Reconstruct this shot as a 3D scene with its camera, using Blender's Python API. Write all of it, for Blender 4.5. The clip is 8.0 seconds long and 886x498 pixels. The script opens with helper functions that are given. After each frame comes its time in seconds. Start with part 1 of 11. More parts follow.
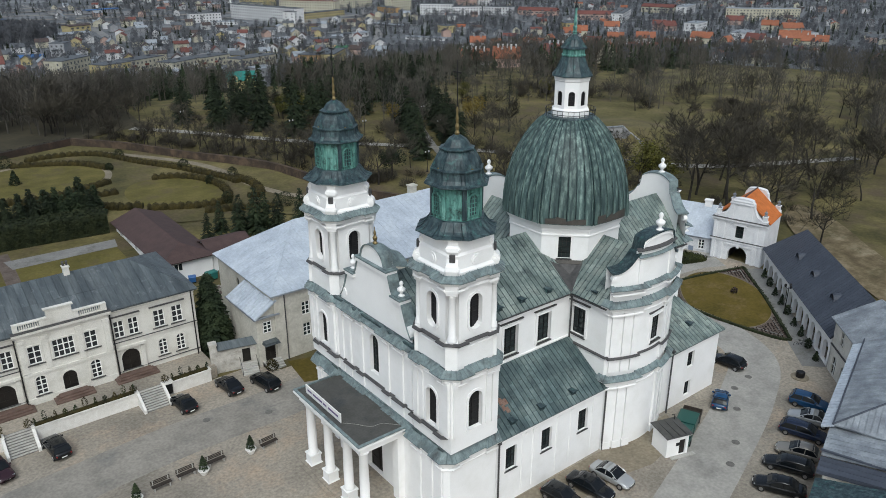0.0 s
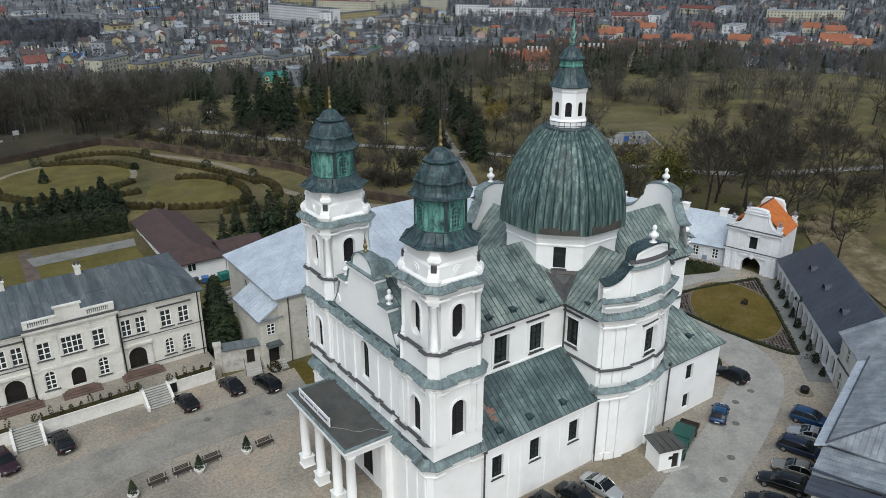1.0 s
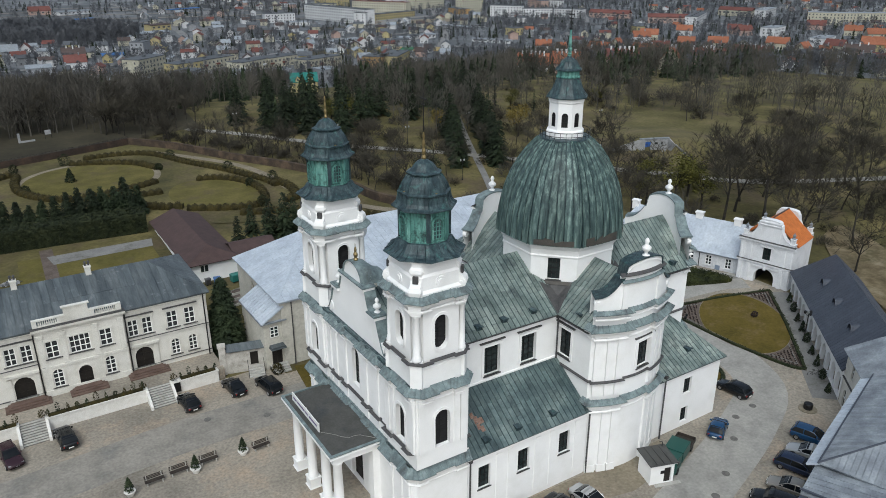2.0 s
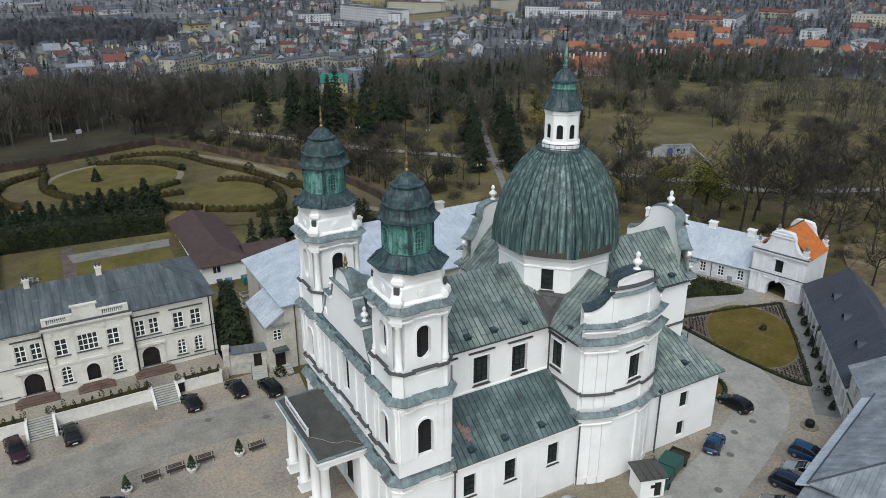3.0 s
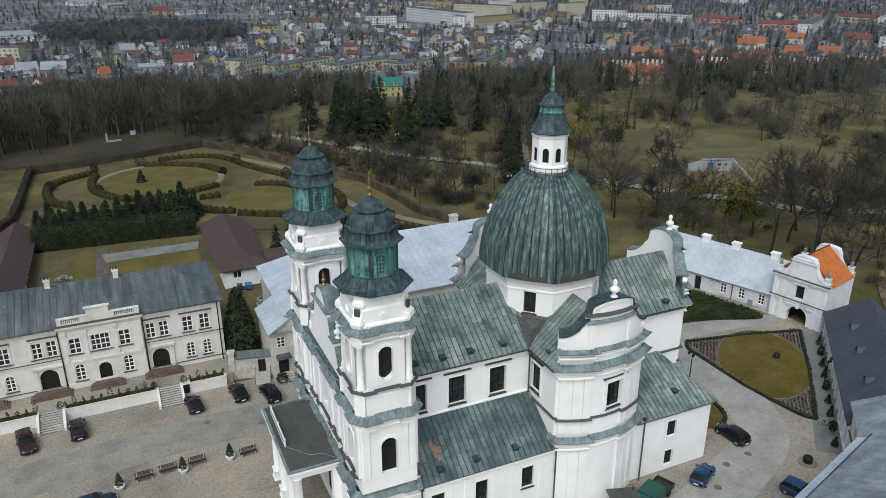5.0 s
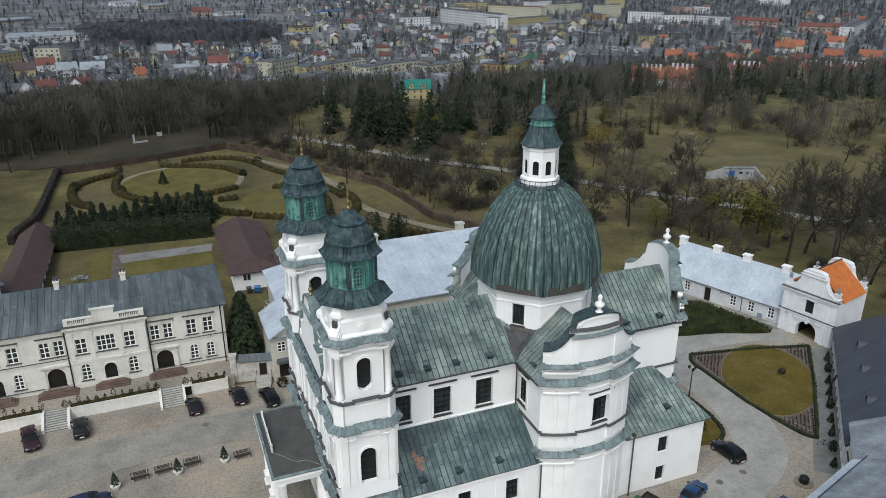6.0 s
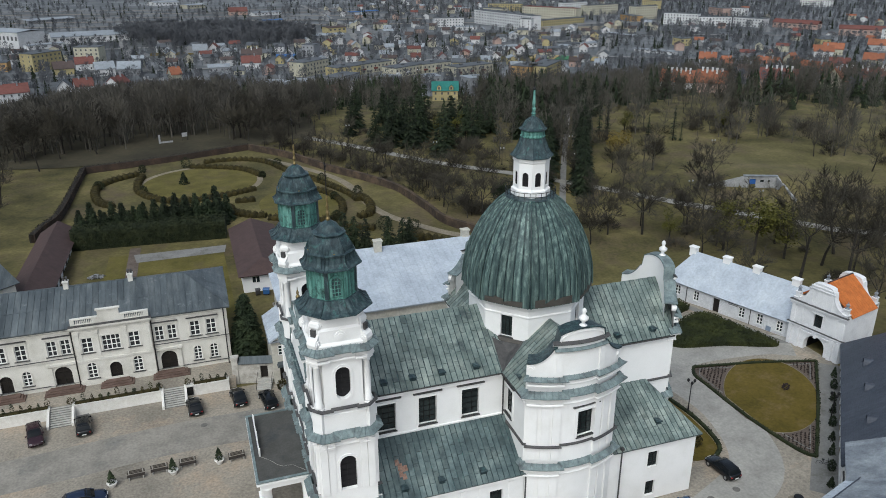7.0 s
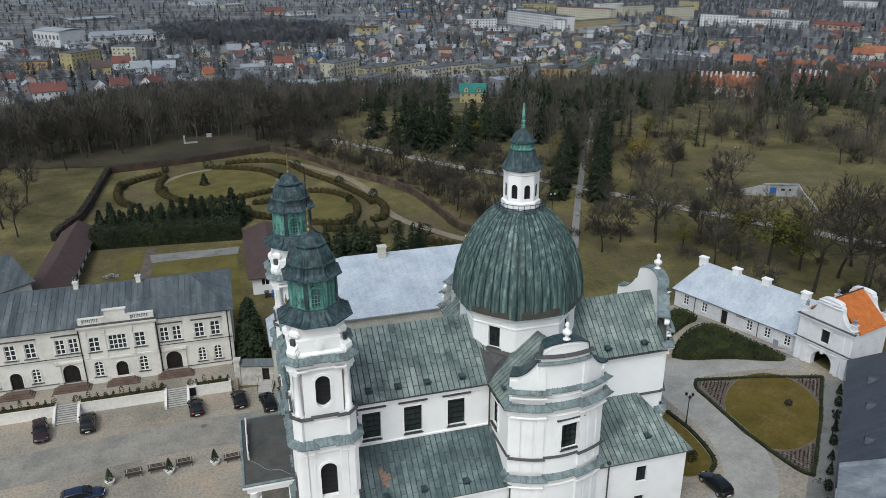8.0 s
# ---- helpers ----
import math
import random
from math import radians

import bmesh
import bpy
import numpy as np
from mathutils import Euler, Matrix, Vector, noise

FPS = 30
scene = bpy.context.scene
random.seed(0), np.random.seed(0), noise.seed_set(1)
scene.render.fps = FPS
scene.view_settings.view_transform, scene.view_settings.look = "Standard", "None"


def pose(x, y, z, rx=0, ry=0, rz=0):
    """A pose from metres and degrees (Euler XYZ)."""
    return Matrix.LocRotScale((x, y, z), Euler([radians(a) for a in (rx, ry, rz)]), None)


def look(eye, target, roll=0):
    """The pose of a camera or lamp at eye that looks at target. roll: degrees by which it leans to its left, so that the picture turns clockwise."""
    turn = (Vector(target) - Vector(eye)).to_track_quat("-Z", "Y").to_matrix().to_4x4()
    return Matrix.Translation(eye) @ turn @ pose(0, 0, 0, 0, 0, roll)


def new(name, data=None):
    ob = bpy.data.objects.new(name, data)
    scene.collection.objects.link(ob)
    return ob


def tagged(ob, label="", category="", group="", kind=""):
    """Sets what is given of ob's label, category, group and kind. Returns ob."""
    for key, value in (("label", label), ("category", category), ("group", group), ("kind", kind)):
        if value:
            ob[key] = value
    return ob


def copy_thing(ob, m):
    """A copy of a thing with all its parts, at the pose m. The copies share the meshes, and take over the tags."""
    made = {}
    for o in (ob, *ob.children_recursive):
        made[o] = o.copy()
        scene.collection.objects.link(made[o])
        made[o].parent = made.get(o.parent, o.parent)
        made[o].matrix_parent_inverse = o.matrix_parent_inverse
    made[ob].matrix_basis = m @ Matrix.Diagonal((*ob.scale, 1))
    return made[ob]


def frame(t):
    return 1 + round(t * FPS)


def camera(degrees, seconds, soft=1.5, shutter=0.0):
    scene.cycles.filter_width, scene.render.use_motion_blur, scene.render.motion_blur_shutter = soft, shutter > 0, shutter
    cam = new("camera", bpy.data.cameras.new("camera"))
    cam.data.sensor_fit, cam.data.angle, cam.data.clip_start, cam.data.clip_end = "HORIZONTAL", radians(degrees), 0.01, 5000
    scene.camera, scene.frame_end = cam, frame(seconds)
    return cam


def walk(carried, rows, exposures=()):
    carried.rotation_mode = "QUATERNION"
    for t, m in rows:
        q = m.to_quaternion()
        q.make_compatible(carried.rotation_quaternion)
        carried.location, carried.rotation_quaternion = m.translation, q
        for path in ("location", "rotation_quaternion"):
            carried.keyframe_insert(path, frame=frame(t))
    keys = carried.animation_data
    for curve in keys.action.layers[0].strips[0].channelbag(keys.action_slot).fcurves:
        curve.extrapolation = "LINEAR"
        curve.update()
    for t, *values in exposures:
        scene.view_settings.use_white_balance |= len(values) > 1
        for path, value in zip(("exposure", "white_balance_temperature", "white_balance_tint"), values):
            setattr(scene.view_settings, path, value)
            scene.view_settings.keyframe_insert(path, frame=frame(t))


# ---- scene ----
cam = camera(61.2, 8.0, soft=0.9)
METRES, EYE, TILT, LEAN, TURN = 35.0, 48.2, 0.0, 0.0, -38.1
ROWS = [
    (0.0, 0.0, 0.0, 0.0, -0.02, -21.67, 0.05),
    (0.5, 0.0553, -0.0041, 0.013, 1.37, -21.68, 0.07),
    (1.0, 0.1157, -0.0041, 0.0285, 2.84, -21.68, 0.05),
    (1.5, 0.1717, -0.0023, 0.0424, 4.2, -21.68, 0.06),
    (3.0, 0.3469, 0.0114, 0.0881, 8.42, -21.69, 0.07),
    (3.5, 0.4016, 0.0179, 0.1031, 9.69, -21.69, 0.08),
    (4.0, 0.4613, 0.0271, 0.1198, 11.07, -21.67, 0.09),
    (4.5, 0.5176, 0.0393, 0.133, 12.37, -21.66, 0.09),
    (6.0, 0.7032, 0.0919, 0.1796, 16.53, -21.61, 0.19),
    (6.5, 0.7616, 0.1115, 0.1933, 17.84, -21.61, 0.21),
    (7.0, 0.8245, 0.1336, 0.209, 19.27, -21.61, 0.21),
    (7.5, 0.882, 0.1546, 0.2257, 20.57, -21.62, 0.22),
    (8.0, 0.9443, 0.179, 0.2424, 22.0, -21.64, 0.23),
]
walk(cam, [(t, pose(0, 0, EYE, TILT, LEAN, TURN) @ pose(METRES * x, METRES * y, METRES * z, 90 + pitch, roll, yaw)) for t, x, y, z, yaw, pitch, roll in ROWS])

# ---- overcast light ----
scene.view_settings.exposure = 0.0
world = bpy.data.worlds.new("overcast_sky")
scene.world = world
world.use_nodes = True
wn, wl = world.node_tree.nodes, world.node_tree.links
bg = wn["Background"]
sky = wn.new("ShaderNodeTexSky")
sky.sky_type = "NISHITA"
sky.sun_disc = False
sky.sun_elevation, sky.sun_rotation = radians(48), radians(211)
sky.dust_density, sky.air_density, sky.ozone_density = 4.0, 1.0, 1.0
grey = wn.new("ShaderNodeHueSaturation")
grey.inputs["Saturation"].default_value = 0.62
wl.new(sky.outputs[0], grey.inputs["Color"])
veil = wn.new("ShaderNodeMix")
veil.data_type, veil.blend_type = "RGBA", "MULTIPLY"
veil.inputs["Factor"].default_value = 1.0
veil.inputs[7].default_value = (0.94, 1.0, 1.03, 1)
wl.new(grey.outputs[0], veil.inputs[6])
wl.new(veil.outputs[2], bg.inputs[0])
bg.inputs[1].default_value = 0.15
sun_data = bpy.data.lights.new("sun", "SUN")
sun_data.energy, sun_data.angle, sun_data.color = 1.0, radians(25), (0.90, 1.0, 1.02)
sun = new("sun", sun_data)
sun.matrix_basis = look((-54, -52, 112), (0, 0, 0))


# ---- materials ----
def material(name, colors, scale=1.0, rough=0.8, metal=0.0, bump=0.15, fine=None, spread=0.0, stretch=(1, 1, 1), spec=0.3, blotch=None, vary=(0.72, 1.28)):
    """colors: from dark to light, mixed by a broad noise; fine: a second, finer noise; spread: brightness by object; blotch: (colour, amount, scale)."""
    m = bpy.data.materials.new(name)
    m.use_nodes = True
    n, l = m.node_tree.nodes, m.node_tree.links
    b = n["Principled BSDF"]
    b.inputs["Roughness"].default_value, b.inputs["Metallic"].default_value = rough, metal
    b.inputs["Specular IOR Level"].default_value = spec
    co = n.new("ShaderNodeNewGeometry")
    mp = n.new("ShaderNodeMapping")
    mp.inputs["Scale"].default_value = stretch
    l.new(co.outputs["Position"], mp.inputs[0])
    big = n.new("ShaderNodeTexNoise")
    big.inputs["Scale"].default_value, big.inputs["Detail"].default_value, big.inputs["Roughness"].default_value = scale, 6, 0.62
    l.new(mp.outputs[0], big.inputs["Vector"])
    ramp = n.new("ShaderNodeValToRGB")
    e = ramp.color_ramp.elements
    lo, hi = 0.32, 0.68
    e[0].position, e[0].color = lo, (*colors[0], 1)
    e[1].position, e[1].color = hi, (*colors[-1], 1)
    for i, c in enumerate(colors[1:-1], 1):
        k = e.new(lo + (hi - lo) * i / (len(colors) - 1))
        k.color = (*c, 1)
    l.new(big.outputs["Fac"], ramp.inputs[0])
    out = ramp.outputs[0]
    small = n.new("ShaderNodeTexNoise")
    small.inputs["Scale"].default_value, small.inputs["Detail"].default_value = fine or scale * 9, 4
    l.new(mp.outputs[0], small.inputs["Vector"])
    if blotch:
        spot = n.new("ShaderNodeTexNoise")
        spot.inputs["Scale"].default_value, spot.inputs["Detail"].default_value, spot.inputs["Roughness"].default_value = blotch[2], 8, 0.7
        l.new(co.outputs["Position"], spot.inputs["Vector"])
        cut = n.new("ShaderNodeMapRange")
        cut.inputs[1].default_value, cut.inputs[2].default_value = 0.62 - 0.2 * blotch[1], 0.74 - 0.1 * blotch[1]
        l.new(spot.outputs["Fac"], cut.inputs[0])
        mixb = n.new("ShaderNodeMix")
        mixb.data_type = "RGBA"
        l.new(cut.outputs[0], mixb.inputs["Factor"])
        l.new(out, mixb.inputs[6])
        mixb.inputs[7].default_value = (*blotch[0], 1)
        out = mixb.outputs[2]
    val = n.new("ShaderNodeMapRange")
    val.inputs[3].default_value, val.inputs[4].default_value = vary
    l.new(small.outputs["Fac"], val.inputs[0])
    hsv = n.new("ShaderNodeHueSaturation")
    l.new(out, hsv.inputs["Color"])
    if spread:
        info = n.new("ShaderNodeObjectInfo")
        sp = n.new("ShaderNodeMapRange")
        sp.inputs[3].default_value, sp.inputs[4].default_value = 1 - spread, 1 + spread
        l.new(info.outputs["Random"], sp.inputs[0])
        mul = n.new("ShaderNodeMath")
        mul.operation = "MULTIPLY"
        l.new(val.outputs[0], mul.inputs[0])
        l.new(sp.outputs[0], mul.inputs[1])
        l.new(mul.outputs[0], hsv.inputs["Value"])
    else:
        l.new(val.outputs[0], hsv.inputs["Value"])
    l.new(hsv.outputs[0], b.inputs["Base Color"])
    if bump:
        bp = n.new("ShaderNodeBump")
        bp.inputs["Strength"].default_value, bp.inputs["Distance"].default_value = bump, 0.05
        l.new(small.outputs["Fac"], bp.inputs["Height"])
        l.new(bp.outputs[0], b.inputs["Normal"])
    return m


def plain(name, color, rough=0.5, metal=0.0, spec=0.5):
    m = bpy.data.materials.new(name)
    m.use_nodes = True
    b = m.node_tree.nodes["Principled BSDF"]
    b.inputs["Base Color"].default_value = (*color, 1)
    b.inputs["Roughness"].default_value, b.inputs["Metallic"].default_value = rough, metal
    b.inputs["Specular IOR Level"].default_value = spec
    return m


PLASTER = material("white_plaster", [(0.80, 0.80, 0.785), (0.855, 0.855, 0.85), (0.88, 0.88, 0.875)], 0.35, 0.85, bump=0.08, fine=14)
PLASTER.node_tree.nodes["Map Range"].inputs[3].default_value = 0.94
PLASTER.node_tree.nodes["Map Range"].inputs[4].default_value = 1.05
CREAM = material("cream_plaster", [(0.53, 0.515, 0.465), (0.64, 0.625, 0.575), (0.68, 0.665, 0.62)], 0.5, 0.85, bump=0.08, fine=12)
BEIGE = material("beige_plaster", [(0.43, 0.41, 0.355), (0.52, 0.50, 0.44), (0.57, 0.55, 0.49)], 0.4, 0.9, bump=0.1)
OLDWALL = material("weathered_wall", [(0.30, 0.28, 0.25), (0.46, 0.44, 0.40), (0.56, 0.54, 0.50)], 0.9, 0.9, bump=0.2)
COPPER = material("patinated_copper_sheet", [(0.084, 0.114, 0.110), (0.172, 0.216, 0.200), (0.300, 0.342, 0.306)], 0.38, 0.48, bump=0.12, spread=0.20, fine=3.2, blotch=((0.056, 0.076, 0.078), 0.45, 0.5))
COPPER_AISLE = material("blue_green_copper_sheet", [(0.044, 0.068, 0.072), (0.086, 0.122, 0.124), (0.170, 0.215, 0.205)], 0.38, 0.45, bump=0.12, spread=0.22, fine=3.2, blotch=((0.046, 0.066, 0.070), 0.45, 0.5))
COPPER_DOME = material("streaked_dome_copper", [(0.026, 0.046, 0.049), (0.062, 0.102, 0.098), (0.185, 0.265, 0.240)], 3.0, 0.48, bump=0.12, spread=0.20, stretch=(1, 1, 0.07), blotch=((0.042, 0.062, 0.063), 0.1, 1.2))
COPPER_PALE = material("blue_green_copper_capping", [(0.115, 0.150, 0.158), (0.165, 0.215, 0.220), (0.235, 0.295, 0.295)], 1.6, 0.6, bump=0.3, blotch=((0.085, 0.098, 0.102), 0.6, 0.9))
COPPER_DARK = material("dark_copper_sheet", [(0.014, 0.026, 0.032), (0.032, 0.054, 0.062), (0.078, 0.120, 0.125)], 1.8, 0.42, bump=0.25, stretch=(1.5, 1.5, 0.5), blotch=((0.055, 0.15, 0.14), 0.32, 1.6))
VERDIGRIS = material("bright_verdigris_copper", [(0.025, 0.075, 0.066), (0.09, 0.24, 0.21), (0.19, 0.40, 0.35)], 1.4, 0.6, bump=0.2, stretch=(2.5, 2.5, 0.35), blotch=((0.02, 0.038, 0.038), 0.6, 1.7))
BROWN_COPPER = material("brown_new_copper", [(0.055, 0.05, 0.045), (0.085, 0.078, 0.068)], 1.0, 0.55, bump=0.1)
FLASHING = material("dark_lead_flashing", [(0.05, 0.05, 0.052), (0.085, 0.083, 0.082)], 2.0, 0.6)
FLATROOF = material("bitumen_roof", [(0.06, 0.06, 0.056), (0.085, 0.085, 0.08)], 0.7, 0.85, blotch=((0.045, 0.05, 0.055), 0.4, 0.4))
ZINC = material("pale_zinc_sheet", [(0.36, 0.40, 0.46), (0.43, 0.48, 0.54), (0.50, 0.55, 0.60)], 0.35, 0.5, bump=0.08, spread=0.03, spec=0.4)
ZINC_OLD = material("streaked_zinc_sheet", [(0.15, 0.165, 0.19), (0.21, 0.235, 0.26), (0.30, 0.33, 0.36)], 0.6, 0.5, bump=0.15, spread=0.12)
SLATE = material("blue_grey_roofing", [(0.048, 0.056, 0.074), (0.066, 0.077, 0.100)], 0.3, 0.55, bump=0.1, spread=0.06)
PALACE_ROOF = material("dark_sheet_roof", [(0.052, 0.064, 0.072), (0.084, 0.100, 0.108), (0.14, 0.158, 0.165)], 0.5, 0.45, bump=0.1, spread=0.16, stretch=(1.6, 0.3, 0.3), blotch=((0.19, 0.20, 0.21), 0.15, 0.8))
ORANGE_TILE = material("orange_roof_tile", [(0.42, 0.12, 0.03), (0.55, 0.17, 0.045)], 1.2, 0.8, bump=0.3, spread=0.1)
BROWN_TILE = material("brown_roof_tile", [(0.058, 0.038, 0.036), (0.082, 0.052, 0.048)], 0.8, 0.8, bump=0.2)
GLASS = material("dark_window_glass", [(0.012, 0.018, 0.019), (0.030, 0.042, 0.042)], 0.8, 0.15, bump=0, spec=0.3)
LOUVRE = material("black_louvre", [(0.012, 0.012, 0.013), (0.02, 0.02, 0.022)], 3.0, 0.7)
DOORWOOD = material("black_brown_door", [(0.012, 0.011, 0.01), (0.025, 0.021, 0.018)], 2.0, 0.5)
WHITE = plain("white_paint", (0.78, 0.78, 0.76), 0.5)
STONE = material("white_stone", [(0.62, 0.60, 0.56), (0.74, 0.73, 0.70)], 1.5, 0.8)
REDSTEP = material("red_brown_step", [(0.095, 0.062, 0.050), (0.155, 0.105, 0.086)], 1.0, 0.8)
GREYSTEP = material("grey_stone_step", [(0.34, 0.33, 0.30), (0.46, 0.45, 0.42)], 1.0, 0.85)
IRON = plain("black_iron", (0.015, 0.015, 0.016), 0.5, 0.4)
GOLD = plain("tarnished_gilding", (0.25, 0.19, 0.09), 0.45, 0.8)
PAVING = material("sandy_cobble_paving", [(0.195, 0.175, 0.145), (0.278, 0.249, 0.206), (0.345, 0.302, 0.245)], 0.10, 0.9, bump=0.8, fine=3.4, blotch=((0.37, 0.29, 0.215), 0.55, 0.12), vary=(0.42, 1.58))
ASPHALT = material("worn_grey_paving", [(0.195, 0.182, 0.160), (0.252, 0.235, 0.206), (0.298, 0.276, 0.240)], 0.25, 0.9, bump=0.5, fine=3.4, blotch=((0.17, 0.165, 0.155), 0.4, 0.2), vary=(0.62, 1.38))
PATHSAND = material("sandy_path", [(0.17, 0.145, 0.105), (0.25, 0.215, 0.16)], 0.3, 0.95, fine=3.0, vary=(0.5, 1.5))
SLABS = material("pale_slab_walk", [(0.17, 0.168, 0.16), (0.23, 0.226, 0.215)], 0.5, 0.9, blotch=((0.11, 0.105, 0.09), 0.4, 0.3))
GRASS = material("winter_grass", [(0.046, 0.042, 0.016), (0.098, 0.086, 0.032), (0.172, 0.142, 0.060)], 0.09, 0.95, bump=0.6, fine=1.6, blotch=((0.090, 0.068, 0.043), 0.65, 0.10), vary=(0.5, 1.5))
LAWN = material("mown_lawn", [(0.066, 0.051, 0.007), (0.094, 0.070, 0.011), (0.122, 0.088, 0.018)], 0.2, 0.95, bump=0.6, fine=2.4, blotch=((0.145, 0.102, 0.040), 0.45, 0.35), vary=(0.6, 1.4))
LEAFLITTER = material("woodland_floor", [(0.028, 0.025, 0.016), (0.044, 0.039, 0.024), (0.066, 0.056, 0.034)], 0.06, 0.95, bump=0.6, fine=0.9)
HEATHER = material("dark_brown_heather", [(0.026, 0.018, 0.017), (0.050, 0.036, 0.032)], 1.2, 0.9)
SOIL = material("brown_planting_bed", [(0.085, 0.066, 0.055), (0.14, 0.112, 0.095)], 0.9, 0.95, bump=0.8, fine=5)
HEDGE = material("dark_hedge_leaf", [(0.007, 0.012, 0.004), (0.017, 0.024, 0.008), (0.034, 0.040, 0.015)], 0.8, 0.8)
BOXHEDGE = material("olive_box_leaf", [(0.014, 0.012, 0.003), (0.032, 0.026, 0.005), (0.058, 0.044, 0.010)], 0.7, 0.8)
CONIFER = material("conifer_needles", [(0.007, 0.013, 0.006), (0.016, 0.026, 0.011), (0.034, 0.048, 0.021)], 0.6, 0.8, spread=0.35)
BARK = material("grey_brown_bark", [(0.020, 0.018, 0.015), (0.042, 0.037, 0.031)], 2.0, 0.95, spread=0.25)
TWIG = material("brown_twigs", [(0.036, 0.032, 0.024), (0.072, 0.065, 0.050)], 0.12, 0.95, spread=0.3)
# Lighter, greyer copy of TWIG; the wood's haze is painted in.
WOODTWIG = material("grey_brown_wood_twigs", [(0.058, 0.054, 0.046), (0.116, 0.108, 0.092)], 0.12, 0.95, spread=0.3)
IVY = material("yellow_green_leaf", [(0.042, 0.045, 0.008), (0.105, 0.100, 0.019)], 0.5, 0.8, spread=0.25)
GARDENWALL = material("dark_brick_wall", [(0.026, 0.020, 0.017), (0.046, 0.033, 0.026), (0.085, 0.054, 0.038)], 0.25, 0.9, bump=0.4)
TYRE = plain("tyre_rubber", (0.012, 0.012, 0.012), 0.8)
RIM = plain("alloy_rim", (0.45, 0.45, 0.46), 0.3, 0.9)
CARGLASS = plain("car_glass", (0.008, 0.010, 0.012), 0.12, 0.0, 0.25)
LAMPRED = plain("red_lamp_lens", (0.25, 0.01, 0.01), 0.3)
LAMPWHITE = plain("clear_lamp_lens", (0.34, 0.35, 0.36), 0.15)
PLATE = plain("pale_plate", (0.7, 0.7, 0.68), 0.5)
PANE = material("grey_window_glass", [(0.016, 0.018, 0.020), (0.05, 0.054, 0.058)], 0.9, 0.15, bump=0, spec=0.3)
CONCRETE = material("weathered_concrete", [(0.20, 0.205, 0.21), (0.29, 0.295, 0.30), (0.36, 0.365, 0.37)], 0.6, 0.9, bump=0.2)
MEADOW = material("pale_meadow", [(0.074, 0.068, 0.026), (0.110, 0.096, 0.038), (0.155, 0.130, 0.060)], 0.09, 0.95, bump=0.6, fine=1.5, blotch=((0.105, 0.080, 0.048), 0.7, 0.10), vary=(0.55, 1.45))
JUNIPER = material("green_juniper", [(0.011, 0.016, 0.004), (0.025, 0.032, 0.007), (0.044, 0.050, 0.012)], 0.5, 0.8)
GARDENLAWN = material("dull_garden_lawn", [(0.074, 0.065, 0.015), (0.106, 0.092, 0.024), (0.140, 0.114, 0.036)], 0.25, 0.95, bump=0.6, fine=2.5, blotch=((0.092, 0.074, 0.036), 0.5, 0.2))
# Distance haze is put into the far twigs' colour: paler and bluer than TWIG.
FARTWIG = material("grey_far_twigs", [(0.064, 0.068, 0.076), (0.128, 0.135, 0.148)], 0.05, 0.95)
PATHPALE = material("pale_park_path", [(0.23, 0.222, 0.20), (0.31, 0.30, 0.27)], 0.4, 0.95)
BENCHWOOD = material("dark_bench_wood", [(0.03, 0.024, 0.02), (0.055, 0.045, 0.037)], 3, 0.7)


# ---- mesh helpers ----
def thing(name, x=0, y=0, z=0, rz=0, label="", category="", group="", kind=""):
    ob = new(name)
    ob.empty_display_size = 0.3
    ob.matrix_basis = pose(x, y, z, 0, 0, rz)
    return tagged(ob, label, category, group, kind)


def mesh_of(name, bm, mat, smooth=False, normals=True):
    if normals:
        bmesh.ops.recalc_face_normals(bm, faces=bm.faces[:])
    me = bpy.data.meshes.new(name)
    bm.to_mesh(me)
    bm.free()
    me.materials.append(mat)
    if smooth:
        me.polygons.foreach_set("use_smooth", [True] * len(me.polygons))
    return me


def part(name, bm, mat, parent, label="", smooth=False):
    ob = new(name, mesh_of(name, bm, mat, smooth))
    ob.parent = parent
    return tagged(ob, label)


def setting(name, bm, mat, label, category, smooth=False, kind="structure"):
    return tagged(new(name, mesh_of(name, bm, mat, smooth)), label, category, "", kind)


def raw_mesh(name, verts, faces, mat):
    me = bpy.data.meshes.new(name)
    me.from_pydata(verts, [], faces)
    me.materials.append(mat)
    return me


def box(bm, x0, x1, y0, y1, z0, z1, m=None):
    c = [(x0, y0, z0), (x1, y0, z0), (x1, y1, z0), (x0, y1, z0), (x0, y0, z1), (x1, y0, z1), (x1, y1, z1), (x0, y1, z1)]
    v = [bm.verts.new(m @ Vector(p) if m else p) for p in c]
    for f in ((0, 3, 2, 1), (4, 5, 6, 7), (0, 1, 5, 4), (1, 2, 6, 5), (2, 3, 7, 6), (3, 0, 4, 7)):
        bm.faces.new([v[i] for i in f])
    return v


def offset_line(pts, d, closed):
    """The plan line pts moved by d to its right (outward for a counter-clockwise ring)."""
    out, n = [], len(pts)
    for i, p in enumerate(pts):
        p = Vector(p)
        a = Vector(pts[i - 1]) if (closed or i > 0) else None
        b = Vector(pts[(i + 1) % n]) if (closed or i < n - 1) else None
        ds = [(q - r).normalized() for q, r in ((p, a), (b, p)) if q is not None and r is not None]
        ns = [Vector((e.y, -e.x)) for e in ds]
        if len(ns) == 1:
            out.append(p + ns[0] * d)
        else:
            m = ns[0] + ns[1]
            out.append(p + m * (d / max(0.35, 1 + ns[0].dot(ns[1]))))
    return out


